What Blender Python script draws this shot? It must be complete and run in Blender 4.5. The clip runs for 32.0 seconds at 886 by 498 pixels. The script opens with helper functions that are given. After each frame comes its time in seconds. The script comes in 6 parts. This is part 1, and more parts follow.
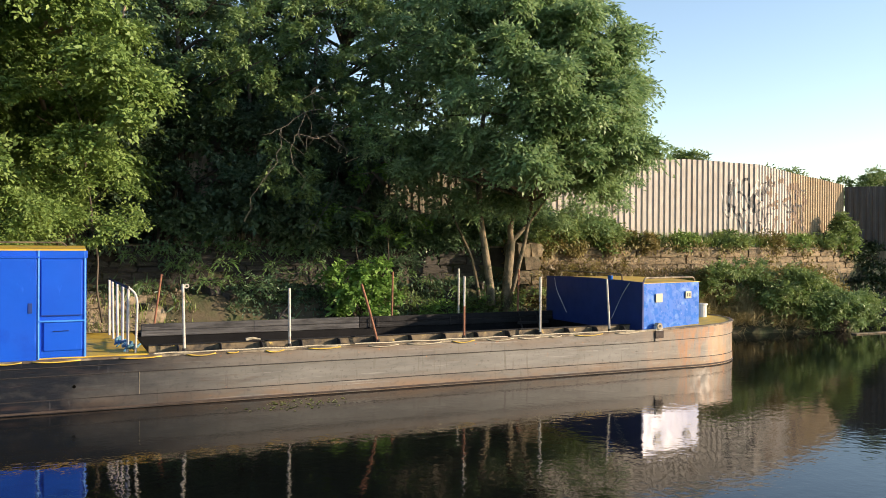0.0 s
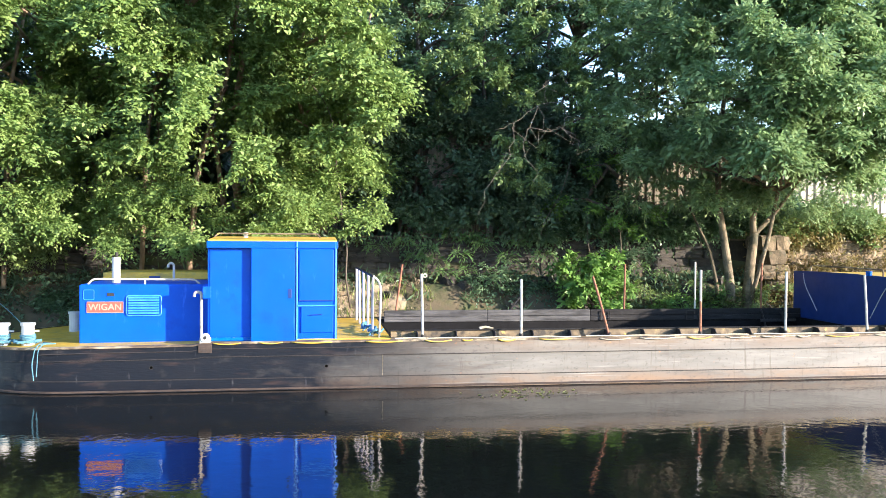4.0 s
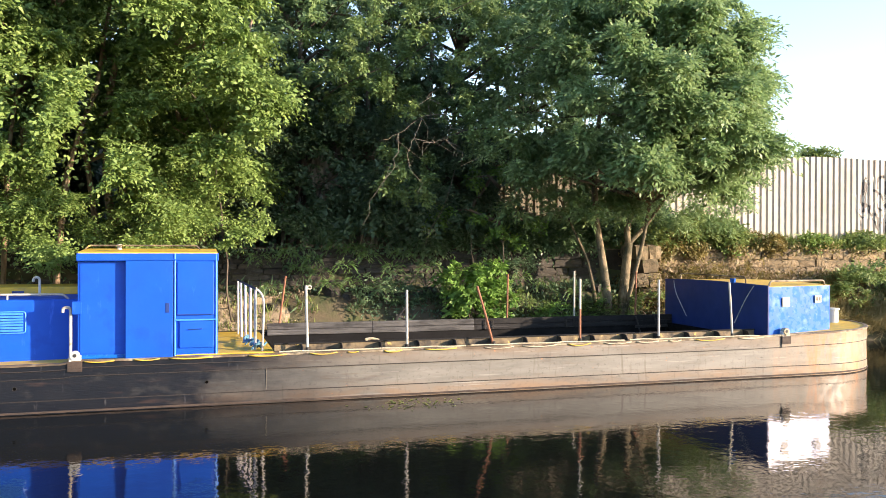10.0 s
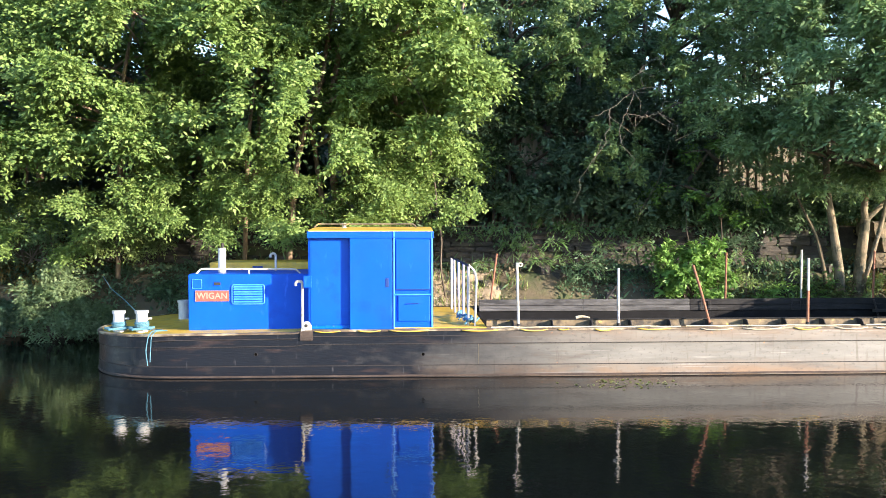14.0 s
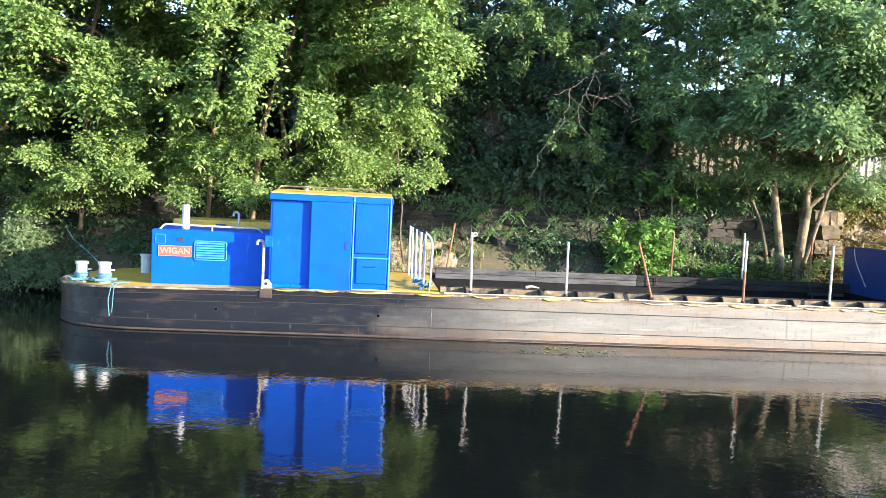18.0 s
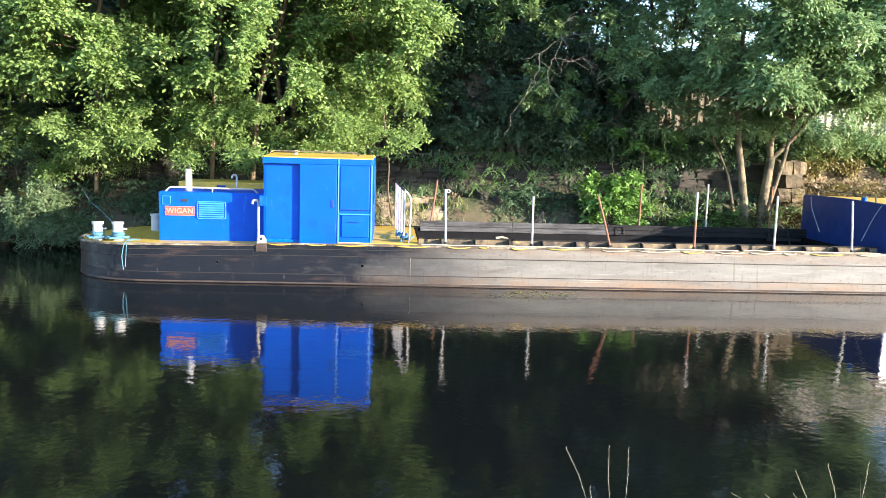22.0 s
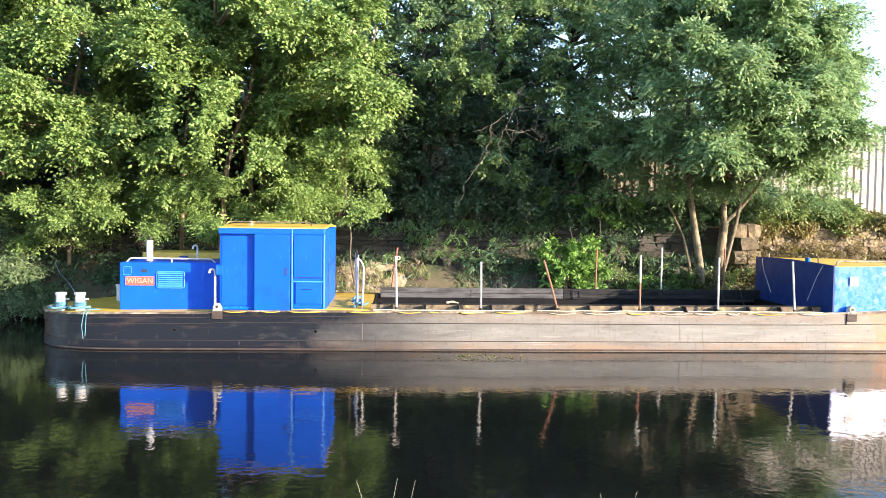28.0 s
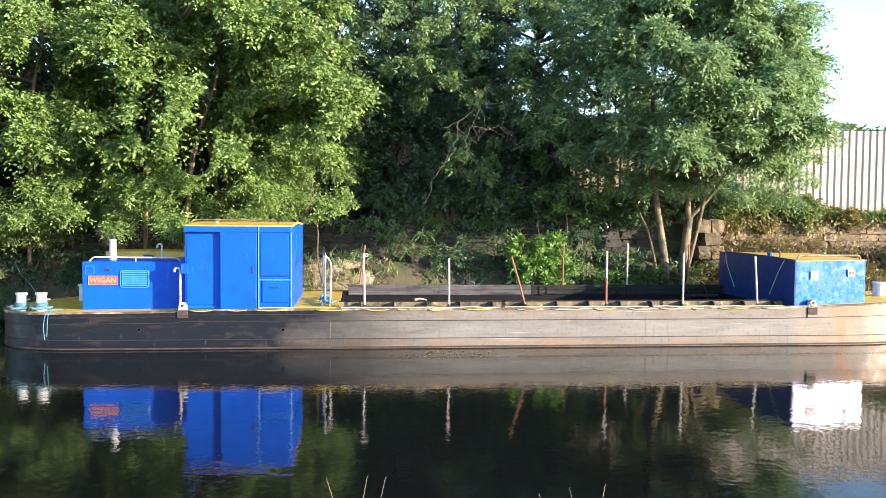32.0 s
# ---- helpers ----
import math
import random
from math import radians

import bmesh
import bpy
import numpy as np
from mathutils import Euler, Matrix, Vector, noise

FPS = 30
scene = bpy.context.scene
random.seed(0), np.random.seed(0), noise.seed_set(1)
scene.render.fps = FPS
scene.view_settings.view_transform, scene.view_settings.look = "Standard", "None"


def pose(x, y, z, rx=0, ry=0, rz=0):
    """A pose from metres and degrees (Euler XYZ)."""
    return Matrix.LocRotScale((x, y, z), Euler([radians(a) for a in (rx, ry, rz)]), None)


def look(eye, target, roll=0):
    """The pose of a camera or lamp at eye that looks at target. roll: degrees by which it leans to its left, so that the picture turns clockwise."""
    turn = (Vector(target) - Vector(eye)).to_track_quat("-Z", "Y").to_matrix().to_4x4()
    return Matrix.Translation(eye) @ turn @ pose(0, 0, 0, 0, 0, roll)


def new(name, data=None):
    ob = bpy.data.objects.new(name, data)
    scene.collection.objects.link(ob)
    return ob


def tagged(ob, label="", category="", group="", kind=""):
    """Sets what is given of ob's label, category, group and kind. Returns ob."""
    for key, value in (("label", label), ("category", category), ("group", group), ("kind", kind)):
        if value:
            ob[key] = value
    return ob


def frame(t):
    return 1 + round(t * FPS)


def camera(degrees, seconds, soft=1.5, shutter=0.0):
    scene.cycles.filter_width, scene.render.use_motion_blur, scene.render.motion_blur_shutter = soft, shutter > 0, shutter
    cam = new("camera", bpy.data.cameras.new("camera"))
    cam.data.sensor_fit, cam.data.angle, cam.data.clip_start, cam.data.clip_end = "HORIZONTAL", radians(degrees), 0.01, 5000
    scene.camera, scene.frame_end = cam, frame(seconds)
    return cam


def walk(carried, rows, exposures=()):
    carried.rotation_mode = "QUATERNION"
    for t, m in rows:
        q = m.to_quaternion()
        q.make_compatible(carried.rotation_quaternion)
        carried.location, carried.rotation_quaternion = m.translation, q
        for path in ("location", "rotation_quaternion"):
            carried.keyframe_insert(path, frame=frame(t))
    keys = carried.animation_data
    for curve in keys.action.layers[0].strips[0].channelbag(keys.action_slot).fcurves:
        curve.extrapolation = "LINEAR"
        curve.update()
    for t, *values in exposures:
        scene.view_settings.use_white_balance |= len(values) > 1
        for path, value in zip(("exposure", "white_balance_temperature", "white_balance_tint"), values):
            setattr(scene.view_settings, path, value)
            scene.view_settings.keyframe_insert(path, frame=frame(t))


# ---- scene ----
cam = camera(56.38, 32.0, soft=0.85)
# seconds, eye x y z, yaw, pitch, roll
ROWS = [
    (0.0, -1.885, -14.361, 2.700, -24.77, -0.35, -0.31),
    (0.5, -1.881, -14.441, 2.694, -12.39, -0.24, 0.16),
    (1.0, -1.889, -14.467, 2.688, -2.80, -0.10, 0.19),
    (1.5, -1.851, -14.461, 2.688, 3.33, -0.34, 0.07),
    (2.0, -1.837, -14.481, 2.689, 5.58, -1.00, 0.10),
    (2.5, -1.864, -14.483, 2.691, 4.74, -1.29, 0.27),
    (4.5, -1.900, -14.448, 2.695, -14.33, -0.72, -0.67),
    (5.0, -1.896, -14.411, 2.698, -19.67, -0.52, -0.63),
    (5.5, -1.866, -14.378, 2.697, -26.43, 0.17, -0.25),
    (6.0, -1.792, -14.357, 2.704, -32.52, 0.79, -0.18),
    (6.5, -1.797, -14.354, 2.711, -35.20, 0.34, 0.20),
    (7.0, -1.826, -14.379, 2.713, -34.48, -0.33, 0.64),
    (7.5, -1.872, -14.377, 2.710, -29.29, -0.63, 0.50),
    (8.0, -1.907, -14.343, 2.699, -23.39, -0.74, -0.10),
    (8.5, -1.913, -14.336, 2.693, -21.54, -0.99, -0.28),
    (9.0, -1.922, -14.379, 2.694, -20.58, -0.84, -0.30),
    (9.5, -1.917, -14.405, 2.696, -19.41, -0.47, -0.35),
    (10.0, -1.933, -14.440, 2.699, -16.86, -0.21, -0.17),
    (10.5, -1.925, -14.449, 2.696, -11.58, -0.35, -0.00),
    (11.0, -1.929, -14.455, 2.693, -7.60, -0.70, -0.46),
    (11.5, -1.946, -14.474, 2.691, -5.23, -1.00, -0.39),
    (12.0, -1.934, -14.469, 2.693, -3.43, -1.22, -0.13),
    (12.5, -1.939, -14.460, 2.693, -2.97, -1.44, 0.12),
    (13.0, -1.962, -14.469, 2.694, -3.01, -1.44, 0.13),
    (13.5, -1.979, -14.468, 2.692, -2.90, -1.55, 0.12),
    (14.0, -1.976, -14.486, 2.689, -2.48, -1.73, 0.05),
    (14.5, -1.970, -14.491, 2.686, -2.36, -1.51, -0.32),
    (16.5, -1.925, -14.506, 2.683, -1.88, -2.30, -1.41),
    (17.0, -1.908, -14.546, 2.680, -1.81, -3.52, -1.34),
    (17.5, -1.915, -14.801, 2.668, -2.81, -3.58, -1.54),
    (18.0, -1.890, -15.084, 2.663, -4.84, -3.73, -2.74),
    (18.5, -1.852, -15.438, 2.672, -3.34, -4.87, -3.45),
    (19.0, -1.899, -15.890, 2.711, -5.09, -6.12, -1.24),
    (19.5, -1.827, -16.209, 2.764, -7.54, -7.52, -0.72),
    (20.0, -1.764, -16.417, 2.816, -7.49, -8.51, -0.74),
    (20.5, -1.786, -16.571, 2.855, -10.49, -9.21, 0.29),
    (21.0, -1.733, -16.624, 2.881, -12.12, -9.80, -0.80),
    (21.5, -1.505, -16.676, 2.899, -6.75, -8.62, -3.33),
    (22.0, -1.198, -16.807, 2.915, -3.68, -7.22, -1.63),
    (22.5, -0.882, -16.956, 2.923, -4.88, -7.73, -0.06),
    (23.0, -0.550, -17.121, 2.929, -2.51, -7.33, -2.45),
    (23.5, -0.335, -17.196, 2.940, -1.39, -7.06, -2.53),
    (24.0, -0.235, -17.319, 2.952, -3.05, -7.81, -1.76),
    (24.5, -0.129, -17.331, 2.961, -4.07, -7.70, -1.87),
    (25.0, -0.091, -17.356, 2.957, -5.13, -7.50, -1.07),
    (25.5, -0.077, -17.368, 2.944, -6.00, -7.31, -0.63),
    (26.0, -0.073, -17.403, 2.932, -4.98, -6.08, -0.53),
    (26.5, -0.066, -17.434, 2.921, -4.35, -4.15, -0.40),
    (28.5, -0.069, -17.442, 2.907, -3.14, -2.21, -0.93),
    (29.0, -0.068, -17.468, 2.898, -3.14, -1.82, -1.13),
    (29.5, -0.062, -17.454, 2.898, -3.34, -1.71, -1.10),
    (30.0, -0.066, -17.445, 2.900, -3.82, -1.90, -0.95),
    (30.5, -0.077, -17.432, 2.901, -4.73, -2.18, -0.79),
    (31.0, -0.068, -17.429, 2.900, -5.58, -2.52, -0.71),
    (31.5, -0.083, -17.459, 2.904, -5.90, -2.63, -0.44),
    (32.0, -0.076, -17.441, 2.910, -5.63, -2.62, -0.46),
]
# seconds, stops, kelvin, tint
EXPOSURES = [(0, 1.2, 7150, 17), (0.5, 1.8, 7450, 19), (1, 2.36, 7650, 19), (1.5, 2.42, 6700, 18), (2, 2.42, 6200, 17), (2.5, 2.42, 6100, 17), (4.5, 2.16, 6050, 17), (5.2, 1.79, 6300, 18), (6, 1.18, 6950, 19), (6.6, 0.93, 6930, 19), (7.4, 1.08, 7230, 19), (8.0, 1.65, 7550, 21), (9.2, 1.91, 7250, 21), (10.5, 2.05, 6950, 19), (11, 2.25, 6850, 18), (11.5, 2.3, 6550, 17), (13, 2.3, 6330, 17), (17, 2.3, 6130, 15), (18, 2.49, 6050, 15), (20, 2.5, 5900, 15), (21, 2.55, 6370, 17), (22.5, 2.35, 5950, 15), (25, 2.4, 6050, 16), (26, 2.37, 6300, 17), (28.5, 2.37, 6400, 19), (29.5, 2.35, 6350, 19), (30.5, 2.3, 6250, 18), (32, 2.15, 6320, 17)]
walk(cam, [(t, pose(x, y, z, 90 + pitch, roll, yaw)) for t, x, y, z, yaw, pitch, roll in ROWS], EXPOSURES)

# ---- sky and sun: a low evening sun from beyond the bow, behind the viewer ----
SUN_AZ, SUN_EL = 123.0, 13.0
world = bpy.data.worlds.new("sky")
scene.world = world
world.use_nodes = True
wn = world.node_tree.nodes
sky = wn.new("ShaderNodeTexSky")
sky.sky_type = "NISHITA"
sky.sun_disc = False
sky.sun_elevation, sky.sun_rotation = radians(SUN_EL), radians(SUN_AZ)
sky.air_density, sky.dust_density, sky.ozone_density = 1.0, 0.3, 2.0
wn["Background"].inputs["Strength"].default_value = 0.138
world.node_tree.links.new(sky.outputs[0], wn["Background"].inputs["Color"])
sun_data = bpy.data.lights.new("sun", "SUN")
sun_data.energy, sun_data.angle, sun_data.color = 3.5, radians(0.6), (1.0, 0.86, 0.66)
sun = new("sun", sun_data)
sun_way = Vector((math.sin(radians(SUN_AZ)) * math.cos(radians(SUN_EL)), math.cos(radians(SUN_AZ)) * math.cos(radians(SUN_EL)), math.sin(radians(SUN_EL))))
sun.matrix_world = look(sun_way * 60, (0, 0, 0))

# ---- materials ----
def shader(name):
    m = bpy.data.materials.new(name)
    m.use_nodes = True
    return m, m.node_tree.nodes, m.node_tree.links, m.node_tree.nodes["Principled BSDF"]


def ramp_mix(nodes, links, fac, a, b):
    """A colour node that goes from a to b with the socket fac; a and b are colours or sockets."""
    mix = nodes.new("ShaderNodeMix")
    mix.data_type = "RGBA"
    links.new(fac, mix.inputs["Factor"])
    for key, c in (("A", a), ("B", b)):
        sock = [s for s in mix.inputs if s.name == key and s.type == "RGBA"][0]
        if isinstance(c, tuple):
            sock.default_value = (*c, 1)
        else:
            links.new(c, sock)
    return [s for s in mix.outputs if s.type == "RGBA"][0]


def noise_fac(nodes, links, scale, low, high, detail=5, stretch=(1, 1, 1), rough=0.6, space="Object"):
    """A noise mask between low and high, stretched along the object's axes."""
    co, mp = nodes.new("ShaderNodeTexCoord"), nodes.new("ShaderNodeMapping")
    mp.inputs["Scale"].default_value = stretch
    links.new(co.outputs[space], mp.inputs[0])
    n = nodes.new("ShaderNodeTexNoise")
    n.inputs["Scale"].default_value, n.inputs["Detail"].default_value, n.inputs["Roughness"].default_value = scale, detail, rough
    links.new(mp.outputs[0], n.inputs["Vector"])
    r = nodes.new("ShaderNodeMapRange")
    r.inputs["From Min"].default_value, r.inputs["From Max"].default_value = low, high
    links.new(n.outputs["Fac"], r.inputs["Value"])
    return r.outputs[0]


def surface(name, c1, c2, rough=0.7, metal=0.0, grain=8.0, stretch=(1, 1, 1), wear=None, bump=0.15, bump_scale=40.0, vary=0.0, wear2=None, coat=0.0, spec=0.5):
    """Two tones mixed by a broad noise; wear = (colour, scale, low, high, stretch) lays stains or bare patches over them; vary: tone from piece to piece."""
    m, nodes, links, p = shader(name)
    c = ramp_mix(nodes, links, noise_fac(nodes, links, grain, 0.3, 0.7, stretch=stretch), c1, c2)
    for w in (wear, wear2):
        if w:
            c = ramp_mix(nodes, links, noise_fac(nodes, links, w[1], w[2], w[3], stretch=w[4] if len(w) > 4 else (1, 1, 1), detail=8), c, w[0])
    if vary:
        info, hsv = nodes.new("ShaderNodeObjectInfo"), nodes.new("ShaderNodeHueSaturation")
        r = nodes.new("ShaderNodeMapRange")
        r.inputs["To Min"].default_value, r.inputs["To Max"].default_value = 1 - vary, 1 + vary
        links.new(info.outputs["Random"], r.inputs["Value"])
        links.new(r.outputs[0], hsv.inputs["Value"])
        links.new(c, hsv.inputs["Color"])
        c = hsv.outputs[0]
    links.new(c, p.inputs["Base Color"])
    p.inputs["Metallic"].default_value = metal
    p.inputs["Coat Weight"].default_value = coat
    p.inputs["Specular IOR Level"].default_value = spec
    rr = nodes.new("ShaderNodeMapRange")
    rr.inputs["To Min"].default_value, rr.inputs["To Max"].default_value = max(rough - 0.12, 0.05), min(rough + 0.12, 1)
    links.new(noise_fac(nodes, links, grain * 2.3, 0.3, 0.7), rr.inputs["Value"])
    links.new(rr.outputs[0], p.inputs["Roughness"])
    if bump:
        b, n = nodes.new("ShaderNodeBump"), noise_fac(nodes, links, bump_scale, 0.2, 0.8, stretch=stretch)
        b.inputs["Strength"].default_value, b.inputs["Distance"].default_value = bump, 0.02
        links.new(n, b.inputs["Height"])
        links.new(b.outputs[0], p.inputs["Normal"])
    return m


def foliage(name, dark, light, gloss=0.5, back=0.35):
    """Leaves: tone by leaf, gloss on top, light through."""
    m, nodes, links, p = shader(name)
    geo = nodes.new("ShaderNodeNewGeometry")
    spray = nodes.new("ShaderNodeMix")
    spray.inputs["Factor"].default_value = 0.32
    links.new(noise_fac(nodes, links, 2.4, 0.34, 0.66, detail=2), spray.inputs["A"])
    links.new(geo.outputs["Random Per Island"], spray.inputs["B"])
    c = ramp_mix(nodes, links, spray.outputs[0], dark, light)
    links.new(c, p.inputs["Base Color"])
    p.inputs["Roughness"].default_value = gloss
    p.inputs["Specular IOR Level"].default_value = 0.35
    tr, mix = nodes.new("ShaderNodeBsdfTranslucent"), nodes.new("ShaderNodeMixShader")
    links.new(c, tr.inputs["Color"])
    mix.inputs[0].default_value = back
    links.new(p.outputs[0], mix.inputs[1])
    links.new(tr.outputs[0], mix.inputs[2])
    links.new(mix.outputs[0], nodes["Material Output"].inputs["Surface"])
    return m


def water_surface():
    m, nodes, links, p = shader("canal_water")
    links.new(ramp_mix(nodes, links, noise_fac(nodes, links, 0.25, 0.3, 0.7), (0.0040, 0.0048, 0.0046), (0.0065, 0.0074, 0.0064)), p.inputs["Base Color"])
    p.inputs["Roughness"].default_value = 0.05
    p.inputs["IOR"].default_value = 1.35
    b1, b2 = nodes.new("ShaderNodeBump"), nodes.new("ShaderNodeBump")
    b1.inputs["Strength"].default_value, b1.inputs["Distance"].default_value = 0.05, 0.03
    b2.inputs["Strength"].default_value, b2.inputs["Distance"].default_value = 0.15, 0.01
    links.new(noise_fac(nodes, links, 1.5, 0.2, 0.8, detail=2, stretch=(0.7, 1.2, 1)), b1.inputs["Height"])
    links.new(noise_fac(nodes, links, 5.5, 0.2, 0.8, detail=2, stretch=(1.1, 1.0, 1)), b2.inputs["Height"])
    links.new(b1.outputs[0], b2.inputs["Normal"])
    links.new(b2.outputs[0], p.inputs["Normal"])
    return m


BLUE = surface("blue_paint", (0.002, 0.074, 0.51), (0.003, 0.090, 0.58), rough=0.45, spec=0.22, grain=1.4, bump=0.05, bump_scale=6, wear=((0.006, 0.05, 0.42), 2.2, 0.56, 0.8), wear2=((0.02, 0.12, 0.66), 7.0, 0.62, 0.72, (1, 1, 0.3)))
BLUE_WORN = surface("worn_blue_paint", (0.001, 0.105, 0.46), (0.002, 0.125, 0.53), rough=0.28, spec=0.35, grain=3.0, bump=0.06, bump_scale=10, wear=((0.16, 0.34, 0.62), 4.0, 0.55, 0.78, (1, 1, 1.4)), wear2=((0.44, 0.52, 0.60), 11.0, 0.66, 0.74))
# lighter blue: sun highlights on slats and edges are put into the colour
BLUE_HIGHLIGHT = surface("highlight_blue_paint", (0.03, 0.22, 0.74), (0.07, 0.30, 0.80), rough=0.4, grain=5.0, bump=0.05, spec=0.3)
# navy for dark fittings, and for blue faces whose shade is painted on
NAVY = surface("dark_and_shaded_blue", (0.010, 0.030, 0.15), (0.014, 0.04, 0.19), rough=0.4, grain=2.0, bump=0.05, bump_scale=8)
YELLOW = surface("yellow_deck_paint", (0.55, 0.33, 0.03), (0.66, 0.44, 0.06), rough=0.6, grain=3.0, bump=0.1, wear=((0.32, 0.26, 0.10), 2.2, 0.5, 0.75), wear2=((0.24, 0.21, 0.14), 9.0, 0.6, 0.75))
WHITE = surface("white_paint", (0.42, 0.39, 0.33), (0.55, 0.52, 0.46), rough=0.5, grain=9.0, bump=0.08, wear=((0.24, 0.14, 0.09), 7.0, 0.56, 0.70))
GALV = surface("pale_grey_paint", (0.44, 0.445, 0.43), (0.58, 0.58, 0.56), rough=0.45, grain=9.0, bump=0.08, wear=((0.36, 0.30, 0.22), 6.0, 0.58, 0.75))
RUST = surface("rusty_red_steel", (0.225, 0.092, 0.052), (0.315, 0.140, 0.078), rough=0.85, grain=14.0, bump=0.3, wear=((0.14, 0.06, 0.04), 8.0, 0.5, 0.7))


def hull_paint():
    """Grey weathered plating, near black towards the stern, orange rust and painted sheen round the bow."""
    m = surface("weathered_hull_plate", (0.150, 0.143, 0.126), (0.228, 0.218, 0.193), rough=0.42, spec=0.35, grain=2.2, stretch=(0.35, 1, 2.2), bump=0.14, bump_scale=16, wear=((0.15, 0.108, 0.074), 2.4, 0.58, 0.80, (0.35, 1, 3.0)), wear2=((0.085, 0.078, 0.074), 2.6, 0.56, 0.80, (0.3, 1, 1.4)))
    nodes, links = m.node_tree.nodes, m.node_tree.links
    p = nodes["Principled BSDF"]
    c = p.inputs["Base Color"].links[0].from_socket
    co, sep = nodes.new("ShaderNodeTexCoord"), nodes.new("ShaderNodeSeparateXYZ")
    links.new(co.outputs["Object"], sep.inputs[0])
    # brown scuffs along the upper strake, pale scrapes and drips below
    rz = nodes.new("ShaderNodeMapRange")
    rz.inputs["From Min"].default_value, rz.inputs["From Max"].default_value, rz.inputs["To Max"].default_value = 0.55, 0.85, 1.0
    links.new(sep.outputs["Z"], rz.inputs["Value"])
    mz = nodes.new("ShaderNodeMath")
    mz.operation, mz.use_clamp = "MULTIPLY", True
    links.new(rz.outputs[0], mz.inputs[0])
    links.new(noise_fac(nodes, links, 2.0, 0.30, 0.62, stretch=(0.4, 1, 3), detail=8), mz.inputs[1])
    c = ramp_mix(nodes, links, mz.outputs[0], c, (0.200, 0.140, 0.097))
    low = nodes.new("ShaderNodeMapRange")
    low.inputs["From Min"].default_value, low.inputs["From Max"].default_value, low.inputs["To Max"].default_value = 0.30, 0.08, 1.0
    links.new(sep.outputs["Z"], low.inputs["Value"])
    ml = nodes.new("ShaderNodeMath")
    ml.operation, ml.use_clamp = "MULTIPLY", True
    links.new(low.outputs[0], ml.inputs[0])
    links.new(noise_fac(nodes, links, 2.6, 0.34, 0.60, stretch=(0.5, 1, 2), detail=8), ml.inputs[1])
    c = ramp_mix(nodes, links, ml.outputs[0], c, (0.235, 0.165, 0.112))
    c = ramp_mix(nodes, links, noise_fac(nodes, links, 6.0, 0.60, 0.70, stretch=(0.12, 1, 4), detail=9), c, (0.30, 0.28, 0.25))
    c = ramp_mix(nodes, links, noise_fac(nodes, links, 5.0, 0.58, 0.75, stretch=(2.2, 1, 0.25), detail=6), c, (0.125, 0.108, 0.090))
    c = ramp_mix(nodes, links, noise_fac(nodes, links, 16.0, 0.56, 0.80, stretch=(0.7, 1, 1), detail=6), c, (0.095, 0.085, 0.078))
    def along_hull(x0, x1, low, high, scale, stretch, detail=8):
        """A mask that comes in from x0 to x1 along the hull, broken up by noise from low to high."""
        r = nodes.new("ShaderNodeMapRange")
        r.inputs["From Min"].default_value, r.inputs["From Max"].default_value = x0, x1
        links.new(sep.outputs["X"], r.inputs["Value"])
        span = nodes.new("ShaderNodeMapRange")
        span.inputs["To Min"].default_value, span.inputs["To Max"].default_value = low, high
        links.new(noise_fac(nodes, links, scale, 0.28, 0.72, stretch=stretch, detail=detail), span.inputs["Value"])
        mul = nodes.new("ShaderNodeMath")
        mul.operation, mul.use_clamp = "MULTIPLY", True
        links.new(r.outputs[0], mul.inputs[0])
        links.new(span.outputs[0], mul.inputs[1])
        return mul.outputs[0]

    # orange spots amidships, near black aft, brown scuffs over it, rust and sheen round the bow
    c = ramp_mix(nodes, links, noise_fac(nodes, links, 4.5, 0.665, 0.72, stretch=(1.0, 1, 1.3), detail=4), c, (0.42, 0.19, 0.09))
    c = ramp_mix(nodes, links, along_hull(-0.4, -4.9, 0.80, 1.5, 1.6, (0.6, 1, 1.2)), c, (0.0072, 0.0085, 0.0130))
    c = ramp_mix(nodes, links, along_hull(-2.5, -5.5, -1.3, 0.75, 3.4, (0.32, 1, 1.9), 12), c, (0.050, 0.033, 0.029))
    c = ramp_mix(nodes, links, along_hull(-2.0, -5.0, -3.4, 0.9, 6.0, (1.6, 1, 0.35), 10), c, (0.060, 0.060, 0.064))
    # pale orange puts the bow's sunny sheen into the colour, along with rust
    c = ramp_mix(nodes, links, along_hull(6.6, 8.8, -0.2, 1.0, 1.3, (1.2, 1.2, 0.8)), c, (0.43, 0.29, 0.165))
    c = ramp_mix(nodes, links, along_hull(6.8, 8.4, -0.9, 1.0, 2.2, (2.2, 2.2, 0.45), 10), c, (0.42, 0.17, 0.06))
    links.new(c, p.inputs["Base Color"])
    return m


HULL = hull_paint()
RUST_LIP = surface("rusty_waterline_lip", (0.024, 0.018, 0.015), (0.075, 0.052, 0.040), rough=0.8, grain=6.0, bump=0.2, stretch=(0.4, 1, 1))
SEAM = surface("weld_seam", (0.012, 0.011, 0.011), (0.030, 0.024, 0.021), rough=0.7, grain=10.0, bump=0.2)
COAMING = surface("worn_side_deck", (0.12, 0.088, 0.052), (0.23, 0.175, 0.10), rough=0.75, grain=5.0, bump=0.2, wear=((0.045, 0.038, 0.03), 4.0, 0.44, 0.62), wear2=((0.60, 0.42, 0.10), 5.0, 0.62, 0.70))
